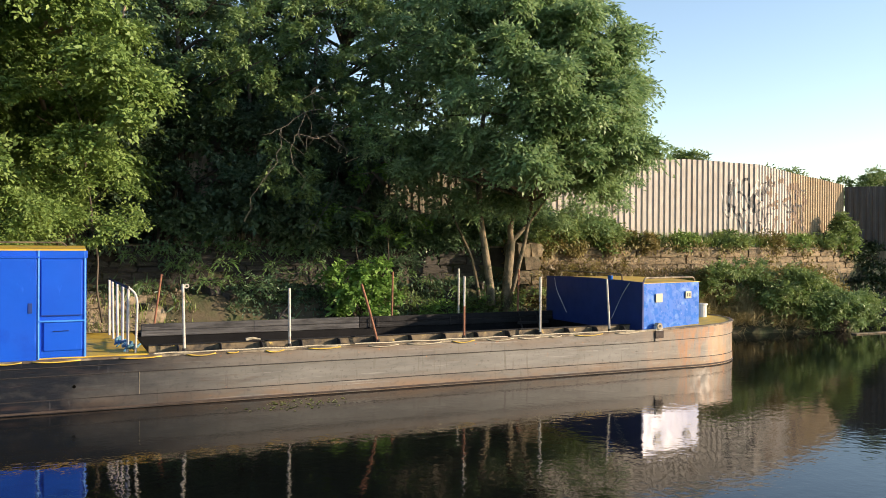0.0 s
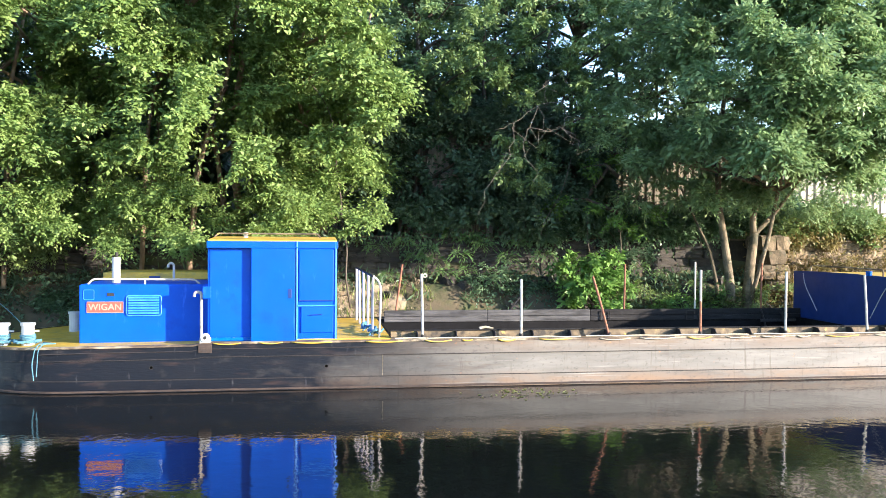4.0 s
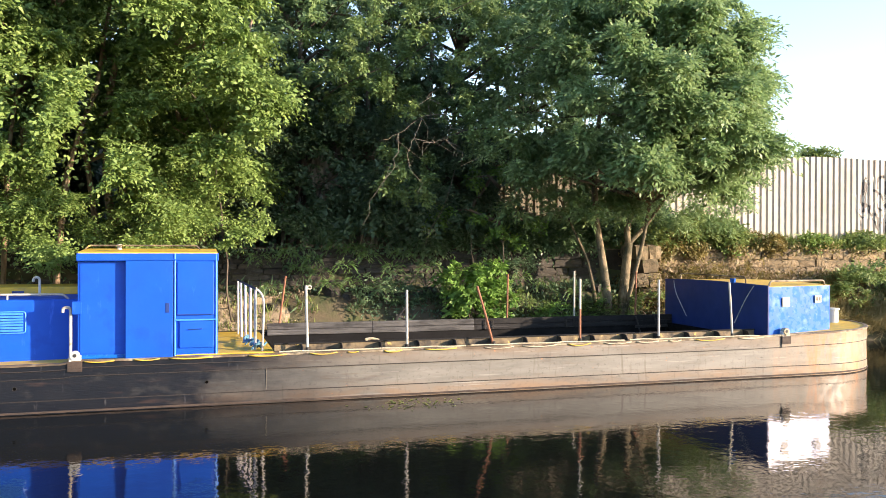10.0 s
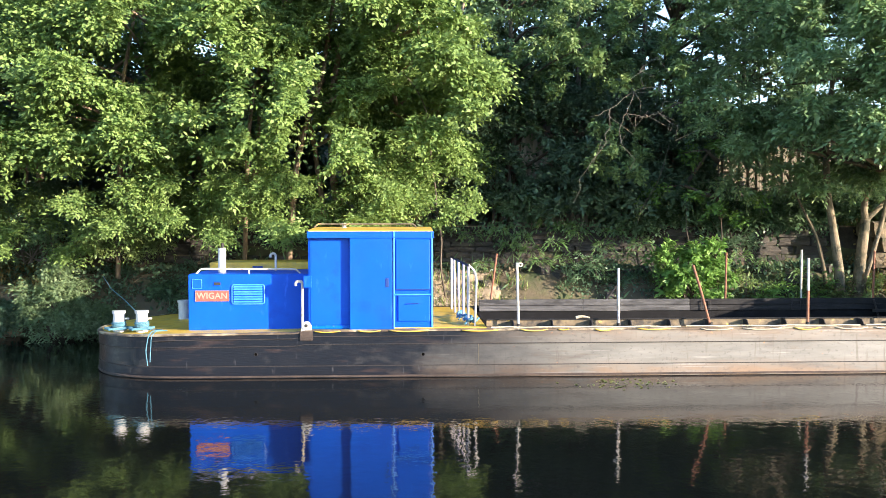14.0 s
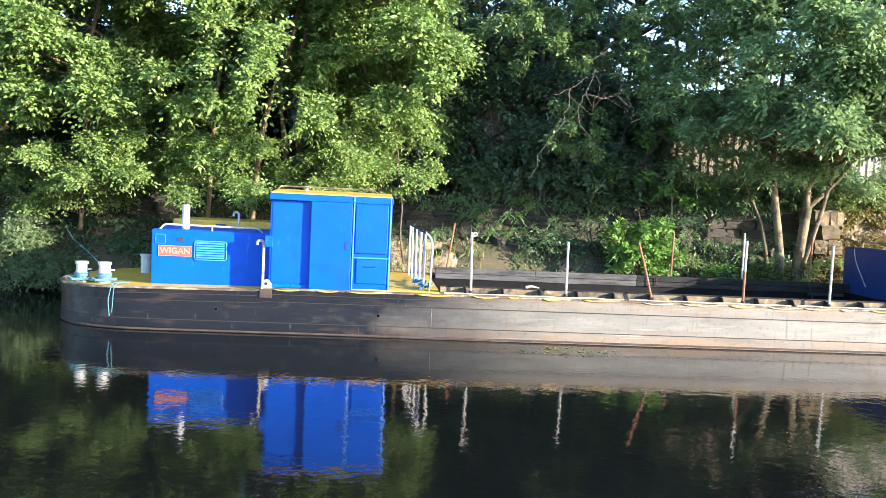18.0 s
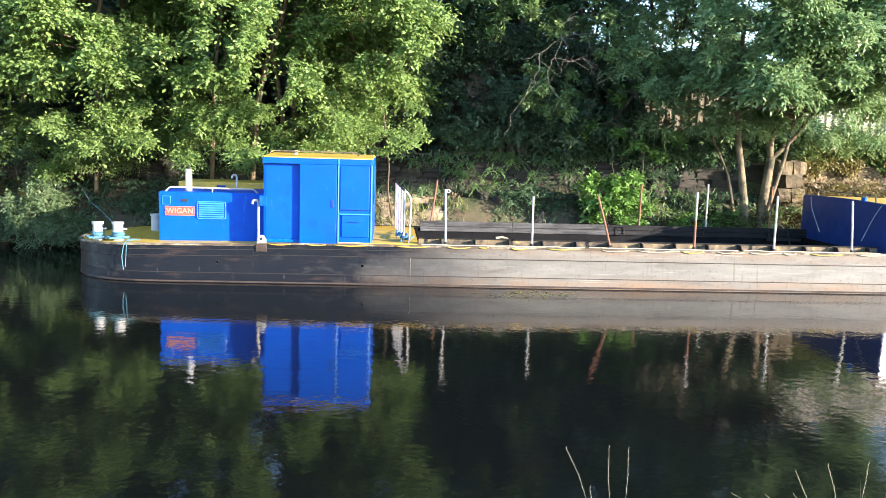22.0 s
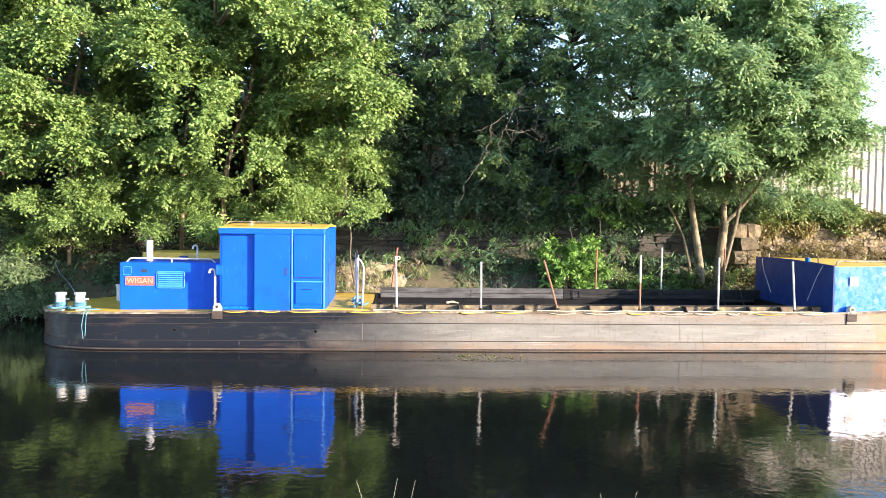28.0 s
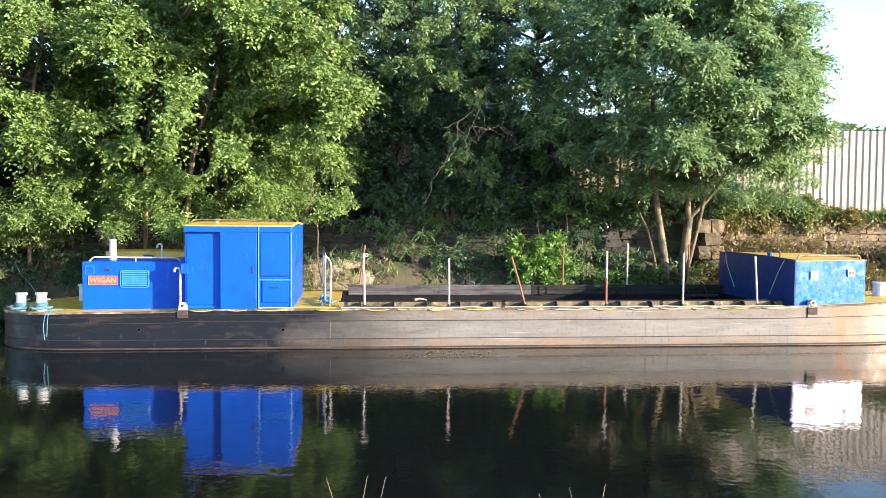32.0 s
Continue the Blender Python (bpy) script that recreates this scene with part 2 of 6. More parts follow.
EDGE = surface("worn_pale_edge", (0.30, 0.25, 0.16), (0.47, 0.40, 0.28), rough=0.7, grain=6.0, bump=0.2, wear=((0.11, 0.078, 0.05), 3.2, 0.38, 0.54, (0.6, 1, 1)), wear2=((0.055, 0.045, 0.036), 7.0, 0.54, 0.64, (0.5, 1, 1)))
GREY_TIMBER = surface("weathered_grey_timber", (0.042, 0.042, 0.042), (0.100, 0.098, 0.097), rough=0.75, grain=4.0, stretch=(0.3, 3, 6), bump=0.5, bump_scale=22, wear=((0.022, 0.022, 0.023), 2.2, 0.48, 0.62, (0.5, 2, 3)), wear2=((0.36, 0.345, 0.33), 4.0, 0.62, 0.75, (0.2, 2, 6)))
# the forward planks hold the fore cabin's shade in this black
BLACK_TIMBER = surface("dark_shaded_timber", (0.008, 0.008, 0.009), (0.018, 0.0175, 0.018), rough=0.7, spec=0.25, grain=3.0, stretch=(0.4, 3, 5), bump=0.4, bump_scale=22, wear=((0.06, 0.059, 0.06), 2.5, 0.60, 0.76, (0.3, 2, 5)))
BLACK = surface("black_steel", (0.018, 0.018, 0.020), (0.035, 0.034, 0.034), rough=0.6, grain=5.0, bump=0.15)
# near black for the inside of the hold
HOLD_BLACK = surface("hold_black", (0.004, 0.004, 0.0045), (0.009, 0.009, 0.010), rough=0.7, grain=3.0, bump=0.2, spec=0.15, wear=((0.02, 0.02, 0.022), 3.0, 0.58, 0.75, (0.4, 1, 3)))
HOLE = surface("hole_shade", (0.002, 0.002, 0.002), (0.004, 0.004, 0.004), rough=0.9, bump=0, spec=0.05)
LETTER = surface("faded_letter_paint", (0.52, 0.23, 0.17), (0.58, 0.29, 0.22), rough=0.5, grain=12.0, bump=0.05)
SIGN_RED = surface("red_name_board", (0.25, 0.075, 0.058), (0.32, 0.105, 0.08), rough=0.5, grain=12.0, bump=0.05)
CREAM = surface("cream_board", (0.42, 0.36, 0.22), (0.54, 0.47, 0.32), rough=0.6, grain=8.0, bump=0.05)
ROPE_BLUE = surface("blue_rope", (0.045, 0.15, 0.21), (0.11, 0.26, 0.33), rough=0.85, grain=30.0, bump=0.5, bump_scale=90)
COAMING_PALE = surface("dirty_cloth", (0.30, 0.26, 0.18), (0.42, 0.37, 0.27), rough=0.95, grain=20.0, bump=0.4, bump_scale=60)
ROPE_PALE = surface("pale_rope", (0.45, 0.38, 0.26), (0.60, 0.53, 0.38), rough=0.9, grain=30.0, bump=0.5, bump_scale=90)
STONE = surface("sandstone", (0.165, 0.120, 0.068), (0.275, 0.205, 0.122), rough=0.9, grain=5.0, bump=0.6, bump_scale=14, vary=0.3, wear=((0.07, 0.058, 0.042), 3.0, 0.48, 0.70), wear2=((0.10, 0.105, 0.045), 4.0, 0.58, 0.8))
# STONE darkened to hold the tree's shade on the pier, with real moss
STONE_PIER = surface("mossy_shaded_pier_stone", (0.115, 0.086, 0.052), (0.20, 0.152, 0.092), rough=0.9, grain=5.0, bump=0.6, bump_scale=14, vary=0.35, wear=((0.05, 0.042, 0.03), 3.0, 0.46, 0.66), wear2=((0.11, 0.125, 0.04), 3.0, 0.56, 0.74))
# darker than STONE: soot and moss, plus tree and quay shade in the tone
STONE_DARK = surface("sooty_shaded_sandstone", (0.030, 0.027, 0.024), (0.070, 0.060, 0.050), rough=0.9, grain=5.0, bump=0.6, bump_scale=14, vary=0.35, wear=((0.03, 0.027, 0.023), 3.0, 0.46, 0.70), wear2=((0.05, 0.065, 0.025), 4.0, 0.56, 0.76))
MORTAR_DARK = surface("sooty_shaded_mortar", (0.025, 0.021, 0.018), (0.05, 0.042, 0.034), rough=0.95, grain=9.0, bump=0.5)
MORTAR = surface("old_mortar", (0.150, 0.112, 0.070), (0.235, 0.178, 0.112), rough=0.95, grain=9.0, bump=0.5)
CONCRETE = surface("stained_concrete", (0.15, 0.113, 0.070), (0.265, 0.205, 0.135), rough=0.9, grain=2.5, stretch=(1, 1, 0.5), bump=0.4, wear=((0.09, 0.07, 0.045), 1.8, 0.48, 0.66, (1.5, 1.5, 0.4)), wear2=((0.24, 0.14, 0.07), 2.2, 0.56, 0.72, (1, 1, 0.25)))
FENCE = surface("weathered_white_sheet", (0.325, 0.288, 0.245), (0.435, 0.390, 0.335), rough=0.6, grain=1.2, stretch=(1, 1, 0.25), bump=0.06, vary=0.06, wear=((0.30, 0.20, 0.13), 1.6, 0.55, 0.78, (1, 1, 0.2)))
FENCE_RUST = surface("rusty_sheet", (0.245, 0.178, 0.100), (0.340, 0.255, 0.150), rough=0.75, grain=1.4, stretch=(1, 1, 0.25), bump=0.08, vary=0.1, wear=((0.36, 0.28, 0.20), 1.4, 0.58, 0.75, (1, 1, 0.2)))
FENCE_PALE_RUST = surface("tan_rusty_sheet", (0.37, 0.31, 0.205), (0.47, 0.40, 0.285), rough=0.75, grain=1.4, stretch=(1, 1, 0.25), bump=0.08, vary=0.08)
# darker sheet for the fence return: its shade is put into the colour
FENCE_SHADE = surface("shade_brown_sheet", (0.062, 0.054, 0.048), (0.11, 0.094, 0.08), rough=0.75, grain=1.4, stretch=(1, 1, 0.25), bump=0.08)
RUST_STAIN = surface("brown_rust_stain", (0.15, 0.10, 0.066), (0.26, 0.18, 0.12), rough=0.8, grain=4.0, bump=0.1)
# brown sheet, darkened so that the trees' shade is in its colour
FENCE_BROWN = surface("shaded_brown_sheet", (0.115, 0.098, 0.066), (0.205, 0.178, 0.125), rough=0.8, grain=1.4, stretch=(1, 1, 0.25), bump=0.08, vary=0.2)
PALE_CONCRETE = surface("bleached_concrete", (0.30, 0.275, 0.235), (0.44, 0.41, 0.36), rough=0.9, grain=3.0, bump=0.3, wear=((0.16, 0.13, 0.09), 2.5, 0.52, 0.70))
PAINT_BLACK = surface("black_sprayed_paint", (0.02, 0.02, 0.022), (0.055, 0.05, 0.05), rough=0.6, grain=6.0, bump=0.05)
BARK = surface("grey_bark", (0.075, 0.06, 0.045), (0.13, 0.105, 0.08), rough=0.9, grain=6.0, stretch=(2, 2, 0.6), bump=0.6, bump_scale=24)
BARK_PALE = surface("pale_bark", (0.155, 0.118, 0.072), (0.285, 0.222, 0.142), rough=0.9, grain=6.0, stretch=(2, 2, 0.6), bump=0.7, bump_scale=24, wear=((0.065, 0.062, 0.038), 3.5, 0.42, 0.60), wear2=((0.36, 0.30, 0.21), 7.0, 0.60, 0.70))
BARK_WARM = surface("warm_bark", (0.24, 0.16, 0.10), (0.36, 0.26, 0.17), rough=0.9, grain=6.0, stretch=(2, 2, 0.6), bump=0.5, bump_scale=24, wear=((0.11, 0.09, 0.06), 3.0, 0.52, 0.72))
DEAD_WOOD = surface("bleached_dead_wood", (0.09, 0.08, 0.062), (0.175, 0.152, 0.12), rough=0.9, grain=8.0, bump=0.3, wear=((0.16, 0.13, 0.10), 6.0, 0.55, 0.7))
EARTH = surface("earth_and_litter", (0.055, 0.045, 0.028), (0.12, 0.095, 0.055), rough=0.95, grain=2.0, bump=0.8, bump_scale=9, wear=((0.05, 0.075, 0.022), 1.2, 0.45, 0.7), wear2=((0.24, 0.17, 0.10), 2.6, 0.64, 0.78))
DRY_EARTH = surface("dry_earth", (0.22, 0.165, 0.105), (0.36, 0.285, 0.19), rough=0.95, grain=3.0, bump=0.8, bump_scale=14, wear=((0.09, 0.075, 0.045), 2.2, 0.50, 0.64), wear2=((0.42, 0.36, 0.27), 6.0, 0.60, 0.72))
# sun and shade are put into leaf tones: lighter for sunlit plants, darker for shaded
LEAF_SUN = foliage("sunlit_green_leaf", (0.108, 0.194, 0.045), (0.270, 0.382, 0.116), gloss=0.55, back=0.34)
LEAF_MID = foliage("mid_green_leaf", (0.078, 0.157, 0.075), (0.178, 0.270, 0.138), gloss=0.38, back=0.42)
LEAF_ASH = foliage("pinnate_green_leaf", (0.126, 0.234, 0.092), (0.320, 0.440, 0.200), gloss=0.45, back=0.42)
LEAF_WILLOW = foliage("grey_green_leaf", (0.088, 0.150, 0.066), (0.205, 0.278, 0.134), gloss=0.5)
LEAF_DARK = foliage("shade_green_leaf", (0.066, 0.129, 0.073), (0.143, 0.217, 0.126), gloss=0.40, back=0.42)
LEAF_GOLD = foliage("sunlit_olive_leaf", (0.112, 0.190, 0.052), (0.245, 0.315, 0.110))
LEAF_FLOAT = foliage("floating_weed_leaf", (0.20, 0.24, 0.06), (0.46, 0.48, 0.18))
LEAF_FERN = foliage("fern_leaf", (0.055, 0.125, 0.035), (0.125, 0.215, 0.065))
LEAF_HEDGE = foliage("hedge_leaf", (0.095, 0.175, 0.055), (0.235, 0.330, 0.125))
# near-black leaf: the dimness of the wall gap is painted into it
LEAF_GAP_SHADE = foliage("shade_black_leaf", (0.014, 0.032, 0.013), (0.035, 0.062, 0.028), gloss=0.6, back=0.15)
LEAF_BRIGHT = foliage("bright_green_leaf", (0.105, 0.225, 0.042), (0.215, 0.375, 0.092))
LEAF_DRY = foliage("olive_leaf", (0.120, 0.112, 0.032), (0.285, 0.225, 0.082))
LEAF_BROWN = foliage("withered_leaf", (0.19, 0.14, 0.08), (0.34, 0.265, 0.165))
LITTER = foliage("bleached_litter", (0.16, 0.125, 0.08), (0.30, 0.245, 0.165), back=0.1)
STRAW = foliage("dry_grass", (0.26, 0.21, 0.09), (0.44, 0.37, 0.20), back=0.25)
DRY_STALK = foliage("bleached_stalk", (0.30, 0.28, 0.16), (0.44, 0.40, 0.26), back=0.2)
GRASS = foliage("green_grass", (0.12, 0.19, 0.035), (0.24, 0.30, 0.075), back=0.3)
WATER = water_surface()


# ---- building blocks ----
def link_mesh(name, bm, mat, smooth=False, crease=0):
    me = bpy.data.meshes.new(name)
    bm.to_mesh(me)
    bm.free()
    me.materials.append(mat)
    if smooth:
        me.polygons.foreach_set("use_smooth", [True] * len(me.polygons))
    if crease:
        me.set_sharp_from_angle(angle=radians(crease))
    return me


def thing(name, x, y, z, label, category, group="", kind=""):
    """An Empty at the base of a thing; its parts hang under it."""
    ob = new(name)
    ob.empty_display_size = 0.2
    ob.location = (x, y, z)
    ob["base"] = (x, y, z)
    return tagged(ob, label, category, group, kind)


def part(name, bm, mat, parent, label="", smooth=False, kind="", crease=0):
    """One mesh under a thing or a part. The bmesh is in world metres."""
    base = Vector(parent["base"])
    bmesh.ops.translate(bm, verts=bm.verts, vec=-base)
    ob = new(name, link_mesh(name, bm, mat, smooth or crease > 0, crease))
    ob.parent = parent
    ob["base"] = tuple(base)
    return tagged(ob, label, kind=kind)


def solo(name, bm, mat, label, category, group="", kind="", smooth=False):
    """A thing that is one mesh; its origin at the middle of its foot."""
    lo = [min(v.co[i] for v in bm.verts) for i in range(3)]
    hi = [max(v.co[i] for v in bm.verts) for i in range(3)]
    base = Vector(((lo[0] + hi[0]) / 2, (lo[1] + hi[1]) / 2, lo[2]))
    bmesh.ops.translate(bm, verts=bm.verts, vec=-base)
    ob = new(name, link_mesh(name, bm, mat, smooth))
    ob.location = base
    ob["base"] = tuple(base)
    return tagged(ob, label, category, group, kind)


def box(x0, x1, y0, y1, z0, z1, bevel=0.006, bm=None):
    bm = bm or bmesh.new()
    made = bmesh.ops.create_cube(bm, size=1, matrix=Matrix.Translation(((x0 + x1) / 2, (y0 + y1) / 2, (z0 + z1) / 2)) @ Matrix.Diagonal((x1 - x0, y1 - y0, z1 - z0, 1)))
    if bevel:
        vs = set(made["verts"])
        bmesh.ops.bevel(bm, geom=[e for e in bm.edges if e.verts[0] in vs], offset=bevel, segments=2, affect="EDGES", profile=0.5)
    return bm


def rod(p0, p1, r0, r1=None, n=10, bm=None, cap=True):
    bm = bm or bmesh.new()
    p0, p1 = Vector(p0), Vector(p1)
    m = Matrix.Translation((p0 + p1) / 2) @ (p1 - p0).to_track_quat("Z", "Y").to_matrix().to_4x4()
    bmesh.ops.create_cone(bm, cap_ends=cap, segments=n, radius1=r0, radius2=r0 if r1 is None else r1, depth=(p1 - p0).length, matrix=m)
    return bm


def tube(points, r, n=8, bm=None, taper=None):
    """A round bar along a line of points."""
    bm = bm or bmesh.new()
    pts = [Vector(p) for p in points]
    rings = []
    side = None
    for i, p in enumerate(pts):
        way = (pts[min(i + 1, len(pts) - 1)] - pts[max(i - 1, 0)]).normalized()
        side = way.orthogonal().normalized() if side is None else (side - way * side.dot(way)).normalized()
        up = way.cross(side)
        rad = r if taper is None else r + (taper - r) * i / (len(pts) - 1)
        rings.append([bm.verts.new(p + rad * (math.cos(2 * math.pi * k / n) * side + math.sin(2 * math.pi * k / n) * up)) for k in range(n)])
    for a, b in zip(rings, rings[1:]):
        for k in range(n):
            bm.faces.new((a[k], a[(k + 1) % n], b[(k + 1) % n], b[k]))
    bm.faces.new(rings[0][::-1])
    bm.faces.new(rings[-1])
    return bm


def bent(points, radius=0.06, steps=4):
    """A line of points with its inner corners rounded."""
    pts = [Vector(p) for p in points]
    out = [pts[0]]
    for a, b, c in zip(pts, pts[1:], pts[2:]):
        u, w = (a - b).normalized() * radius, (c - b).normalized() * radius
        for k in range(steps + 1):
            s = k / steps
            out.append(b + u * (1 - s) ** 2 + w * s ** 2)
    return out + [pts[-1]]


def slab(outline, z0, z1, bm=None):
    """An upright prism over a plan outline (counter-clockwise)."""
    bm = bm or bmesh.new()
    lo = [bm.verts.new((x, y, z0)) for x, y in outline]
    hi = [bm.verts.new((x, y, z1)) for x, y in outline]
    bm.faces.new(lo[::-1])
    bm.faces.new(hi)
    for i in range(len(lo)):
        j = (i + 1) % len(lo)
        bm.faces.new((lo[i], lo[j], hi[j], hi[i]))
    return bm


def between(x, table):
    """Straight-line value at x from rows of (x, value)."""
    for (a, va), (b, vb) in zip(table, table[1:]):
        if x <= b:
            return va + (vb - va) * min(max((x - a) / (b - a), 0), 1)
    return table[-1][1]


# ---- the plan: canal, banks, walls ----
NEAR_EDGE = -13.2
NEAR_LINE = [(-100, -13.2), (0.7, -13.2), (1.6, -12.5), (3.0, -12.3), (100, -12.3)]
FAR_EDGE = [(-60, 6.4), (-14, 6.2), (-10, 5.3), (-7, 4.7), (12, 4.7), (16, 5.0), (19, 4.2), (21.2, 3.9), (22.2, 4.8), (23.6, 5.6)]
QUAY = [(23.4, 5.25), (25.35, 2.6), (27.13, 0.15), (34.0, -9.0), (37.0, -13.0)]
WALL = [(-60, 7.2), (-16, 6.7), (-8, 6.5), (18, 6.5), (26.3, 8.3)]
FENCE_LINE = [(0.8, 7.25), (20.2, 7.25), (27.5, 9.8)]
FAR_WALL = [(29.2, 7.6), (54, 14.2), (110, 30)]


def quay_x(y):
    return between(y, [(-13.0, 37.0), (-9.0, 34.0), (0.15, 27.13), (2.6, 25.35), (5.25, 23.4)])


def ground_height(x, y):
    bumps = 0.10 * noise.noise(Vector((x * 0.7, y * 0.7, 0))) + 0.05 * noise.noise(Vector((x * 2.3, y * 2.3, 4)))
    if y < -11.2:
        d = between(x, NEAR_LINE) - y
        if d > 0:
            return min(0.45 + 0.35 * d, 1.25 + 0.02 * min(d, 20)) + bumps * min(d, 1)
        return max(0.45 + d * 2.2, -1.4)
    land = y > between(x, FAR_EDGE) if x < 23.4 else x > quay_x(y) + 0.75
    if not land:
        return -1.4
    if x < 26.6 and y > between(x, WALL) + 0.05:
        # unseen bank added behind the trees to block bright sky between trunks
        return 2.62 + bumps + (min(max((y - 10.6) * 1.0, 0), 5.6) * min(max((4 - x) / 3, 0), 1))
    if x >= 26.6:
        wall_y = between(x, FAR_WALL) if x > 29.2 else 9.8
        if y > wall_y + 0.2:
            return 2.5 + bumps
        ramp = max(1 - math.hypot(x - 27.6, y - 10.2) / 3.6, 0) * 2.4
        return 0.70 + 0.6 * min(max((x - quay_x(y)) / 14, 0), 1) ** 2 + bumps * 0.4 + ramp
    e, w = between(x, FAR_EDGE), between(x, WALL)
    s = (y - e) / max(w - e, 0.3)
    if x > 23.4:
        return 0.70 + bumps * 0.6 + max(1 - math.hypot(x - 27.6, y - 10.2) / 3.6, 0) * 2.4
    return 0.12 + 1.35 * min(s * 1.6, 1) ** 0.8 + bumps * 1.6


def grid_lines(lo, hi, step, far):
    mid = list(np.arange(lo, hi + step / 2, step))
    out = [hi + (1.5 ** k) * 4 for k in range(1, far)]
    return [lo - (o - hi) for o in out[::-1]] + mid + out


def build_ground():
    xs, ys = grid_lines(-22, 56, 0.45, 13), grid_lines(-20, 20, 0.3, 13)
    bm = bmesh.new()
    vs = [[bm.verts.new((x, y, ground_height(x, y))) for x in xs] for y in ys]
    for a, b in zip(vs, vs[1:]):
        for i in range(len(xs) - 1):
            bm.faces.new((a[i], a[i + 1], b[i + 1], b[i]))
    me = link_mesh("ground", bm, EARTH, smooth=True)
    tagged(new("ground", me), "dark earth banks with leaf litter along the canal", "ground", kind="structure")
    bm = bmesh.new()
    nx = [bm.verts.new(p) for p in ((-150, NEAR_EDGE - 0.6, 0), (150, NEAR_EDGE - 0.6, 0), (150, 40, 0), (-150, 40, 0))]
    bm.faces.new(nx)
    tagged(new("water", link_mesh("water", bm, WATER)), "still dark canal water with faint ripples", "water", kind="structure")


def bare_patch():
    """Dry trodden earth where the bank catches the sun."""
    bm = bmesh.new()
    rows = []
    for y in np.linspace(4.75, 6.35, 22):
        row = []
        for x in np.linspace(-2.4, 2.4, 60):
            fade = max(abs(x + 0.75) / 1.0, abs(y - 5.55) / 0.72) - 0.75 + 0.5 * noise.noise(Vector((x * 1.6, y * 2.2, 8)))
            row.append(bm.verts.new((x, y, ground_height(x, y) + 0.05 - 0.5 * max(fade, 0) + 0.03 * noise.noise(Vector((x * 7, y * 7, 2))))))
        rows.append(row)
    for a, b in zip(rows, rows[1:]):
        for i in range(len(a) - 1):
            bm.faces.new((a[i], a[i + 1], b[i + 1], b[i]))
    tagged(new("bare_earth", link_mesh("bare_earth", bm, DRY_EARTH, smooth=True)), "patch of pale dry earth on the bank", "earth", kind="structure")


build_ground()
bare_patch()


# ---- walls, fence and quay ----
def along(line, s):
    """The point and heading at s metres along a plan line."""
    for (x0, y0), (x1, y1) in zip(line, line[1:]):
        d = math.hypot(x1 - x0, y1 - y0)
        if s <= d:
            return x0 + (x1 - x0) * s / d, y0 + (y1 - y0) * s / d, math.atan2(y1 - y0, x1 - x0)
        s -= d
    return x1, y1, math.atan2(y1 - y0, x1 - x0)


def length(line):
    return sum(math.dist(a, b) for a, b in zip(line, line[1:]))


def strip_wall(line, thick, z0, z1, bm=None):
    """A wall's core behind a plan line."""
    bm = bm or bmesh.new()
    for (x0, y0), (x1, y1) in zip(line, line[1:]):
        h = math.atan2(y1 - y0, x1 - x0)
        nx, ny = -math.sin(h) * thick, math.cos(h) * thick
        slab([(x0, y0), (x1, y1), (x1 + nx, y1 + ny), (x0 + nx, y0 + ny)], z0, z1, bm)
    return bm


def block_meshes(mat, n=6):
    """Rough stone blocks one metre each way, a little uneven."""
    out = []
    for k in range(n):
        bm = box(-0.5, 0.5, -0.5, 0.5, -0.5, 0.5, 0)
        bmesh.ops.subdivide_edges(bm, edges=bm.edges[:], cuts=1, use_grid_fill=True)
        for v in bm.verts:
            v.co *= 0.985
            v.co += Vector([random.uniform(-0.06, 0.06) for _ in range(3)])
            if sum(abs(c) > 0.4 for c in v.co) == 3:
                v.co *= 0.93
        out.append(link_mesh("stone", bm, mat))
    return out


def lay_stones(owner, line, z0, z1, course, lengths, meshes, proud=0.06, limit=300, skip=0.02):
    """Courses of separate stones on the face of a wall."""
    base = Vector(owner["base"])
    total, z, count = length(line), z0, 0
    while z < z1 - 0.05:
        h = min(course * random.uniform(0.85, 1.15), z1 - z)
        s = random.uniform(0, 0.3)
        while s < total - 0.1:
            w = min(random.uniform(*lengths), total - s)
            if random.random() > skip and count < limit:
                x, y, a = along(line, s + w / 2)
                ob = new("stone", random.choice(meshes))
                d = 0.28
                off = d / 2 - proud + random.uniform(-0.015, 0.02)
                ob.matrix_world = pose(x - math.sin(a) * off - base.x, y + math.cos(a) * off - base.y, z + h / 2 - base.z, random.uniform(-1, 1), random.uniform(-1, 1), math.degrees(a)) @ Matrix.Diagonal((w * 0.985, d, h * 0.97, 1))
                ob.parent = owner
                count += 1
            s += w
        z += h


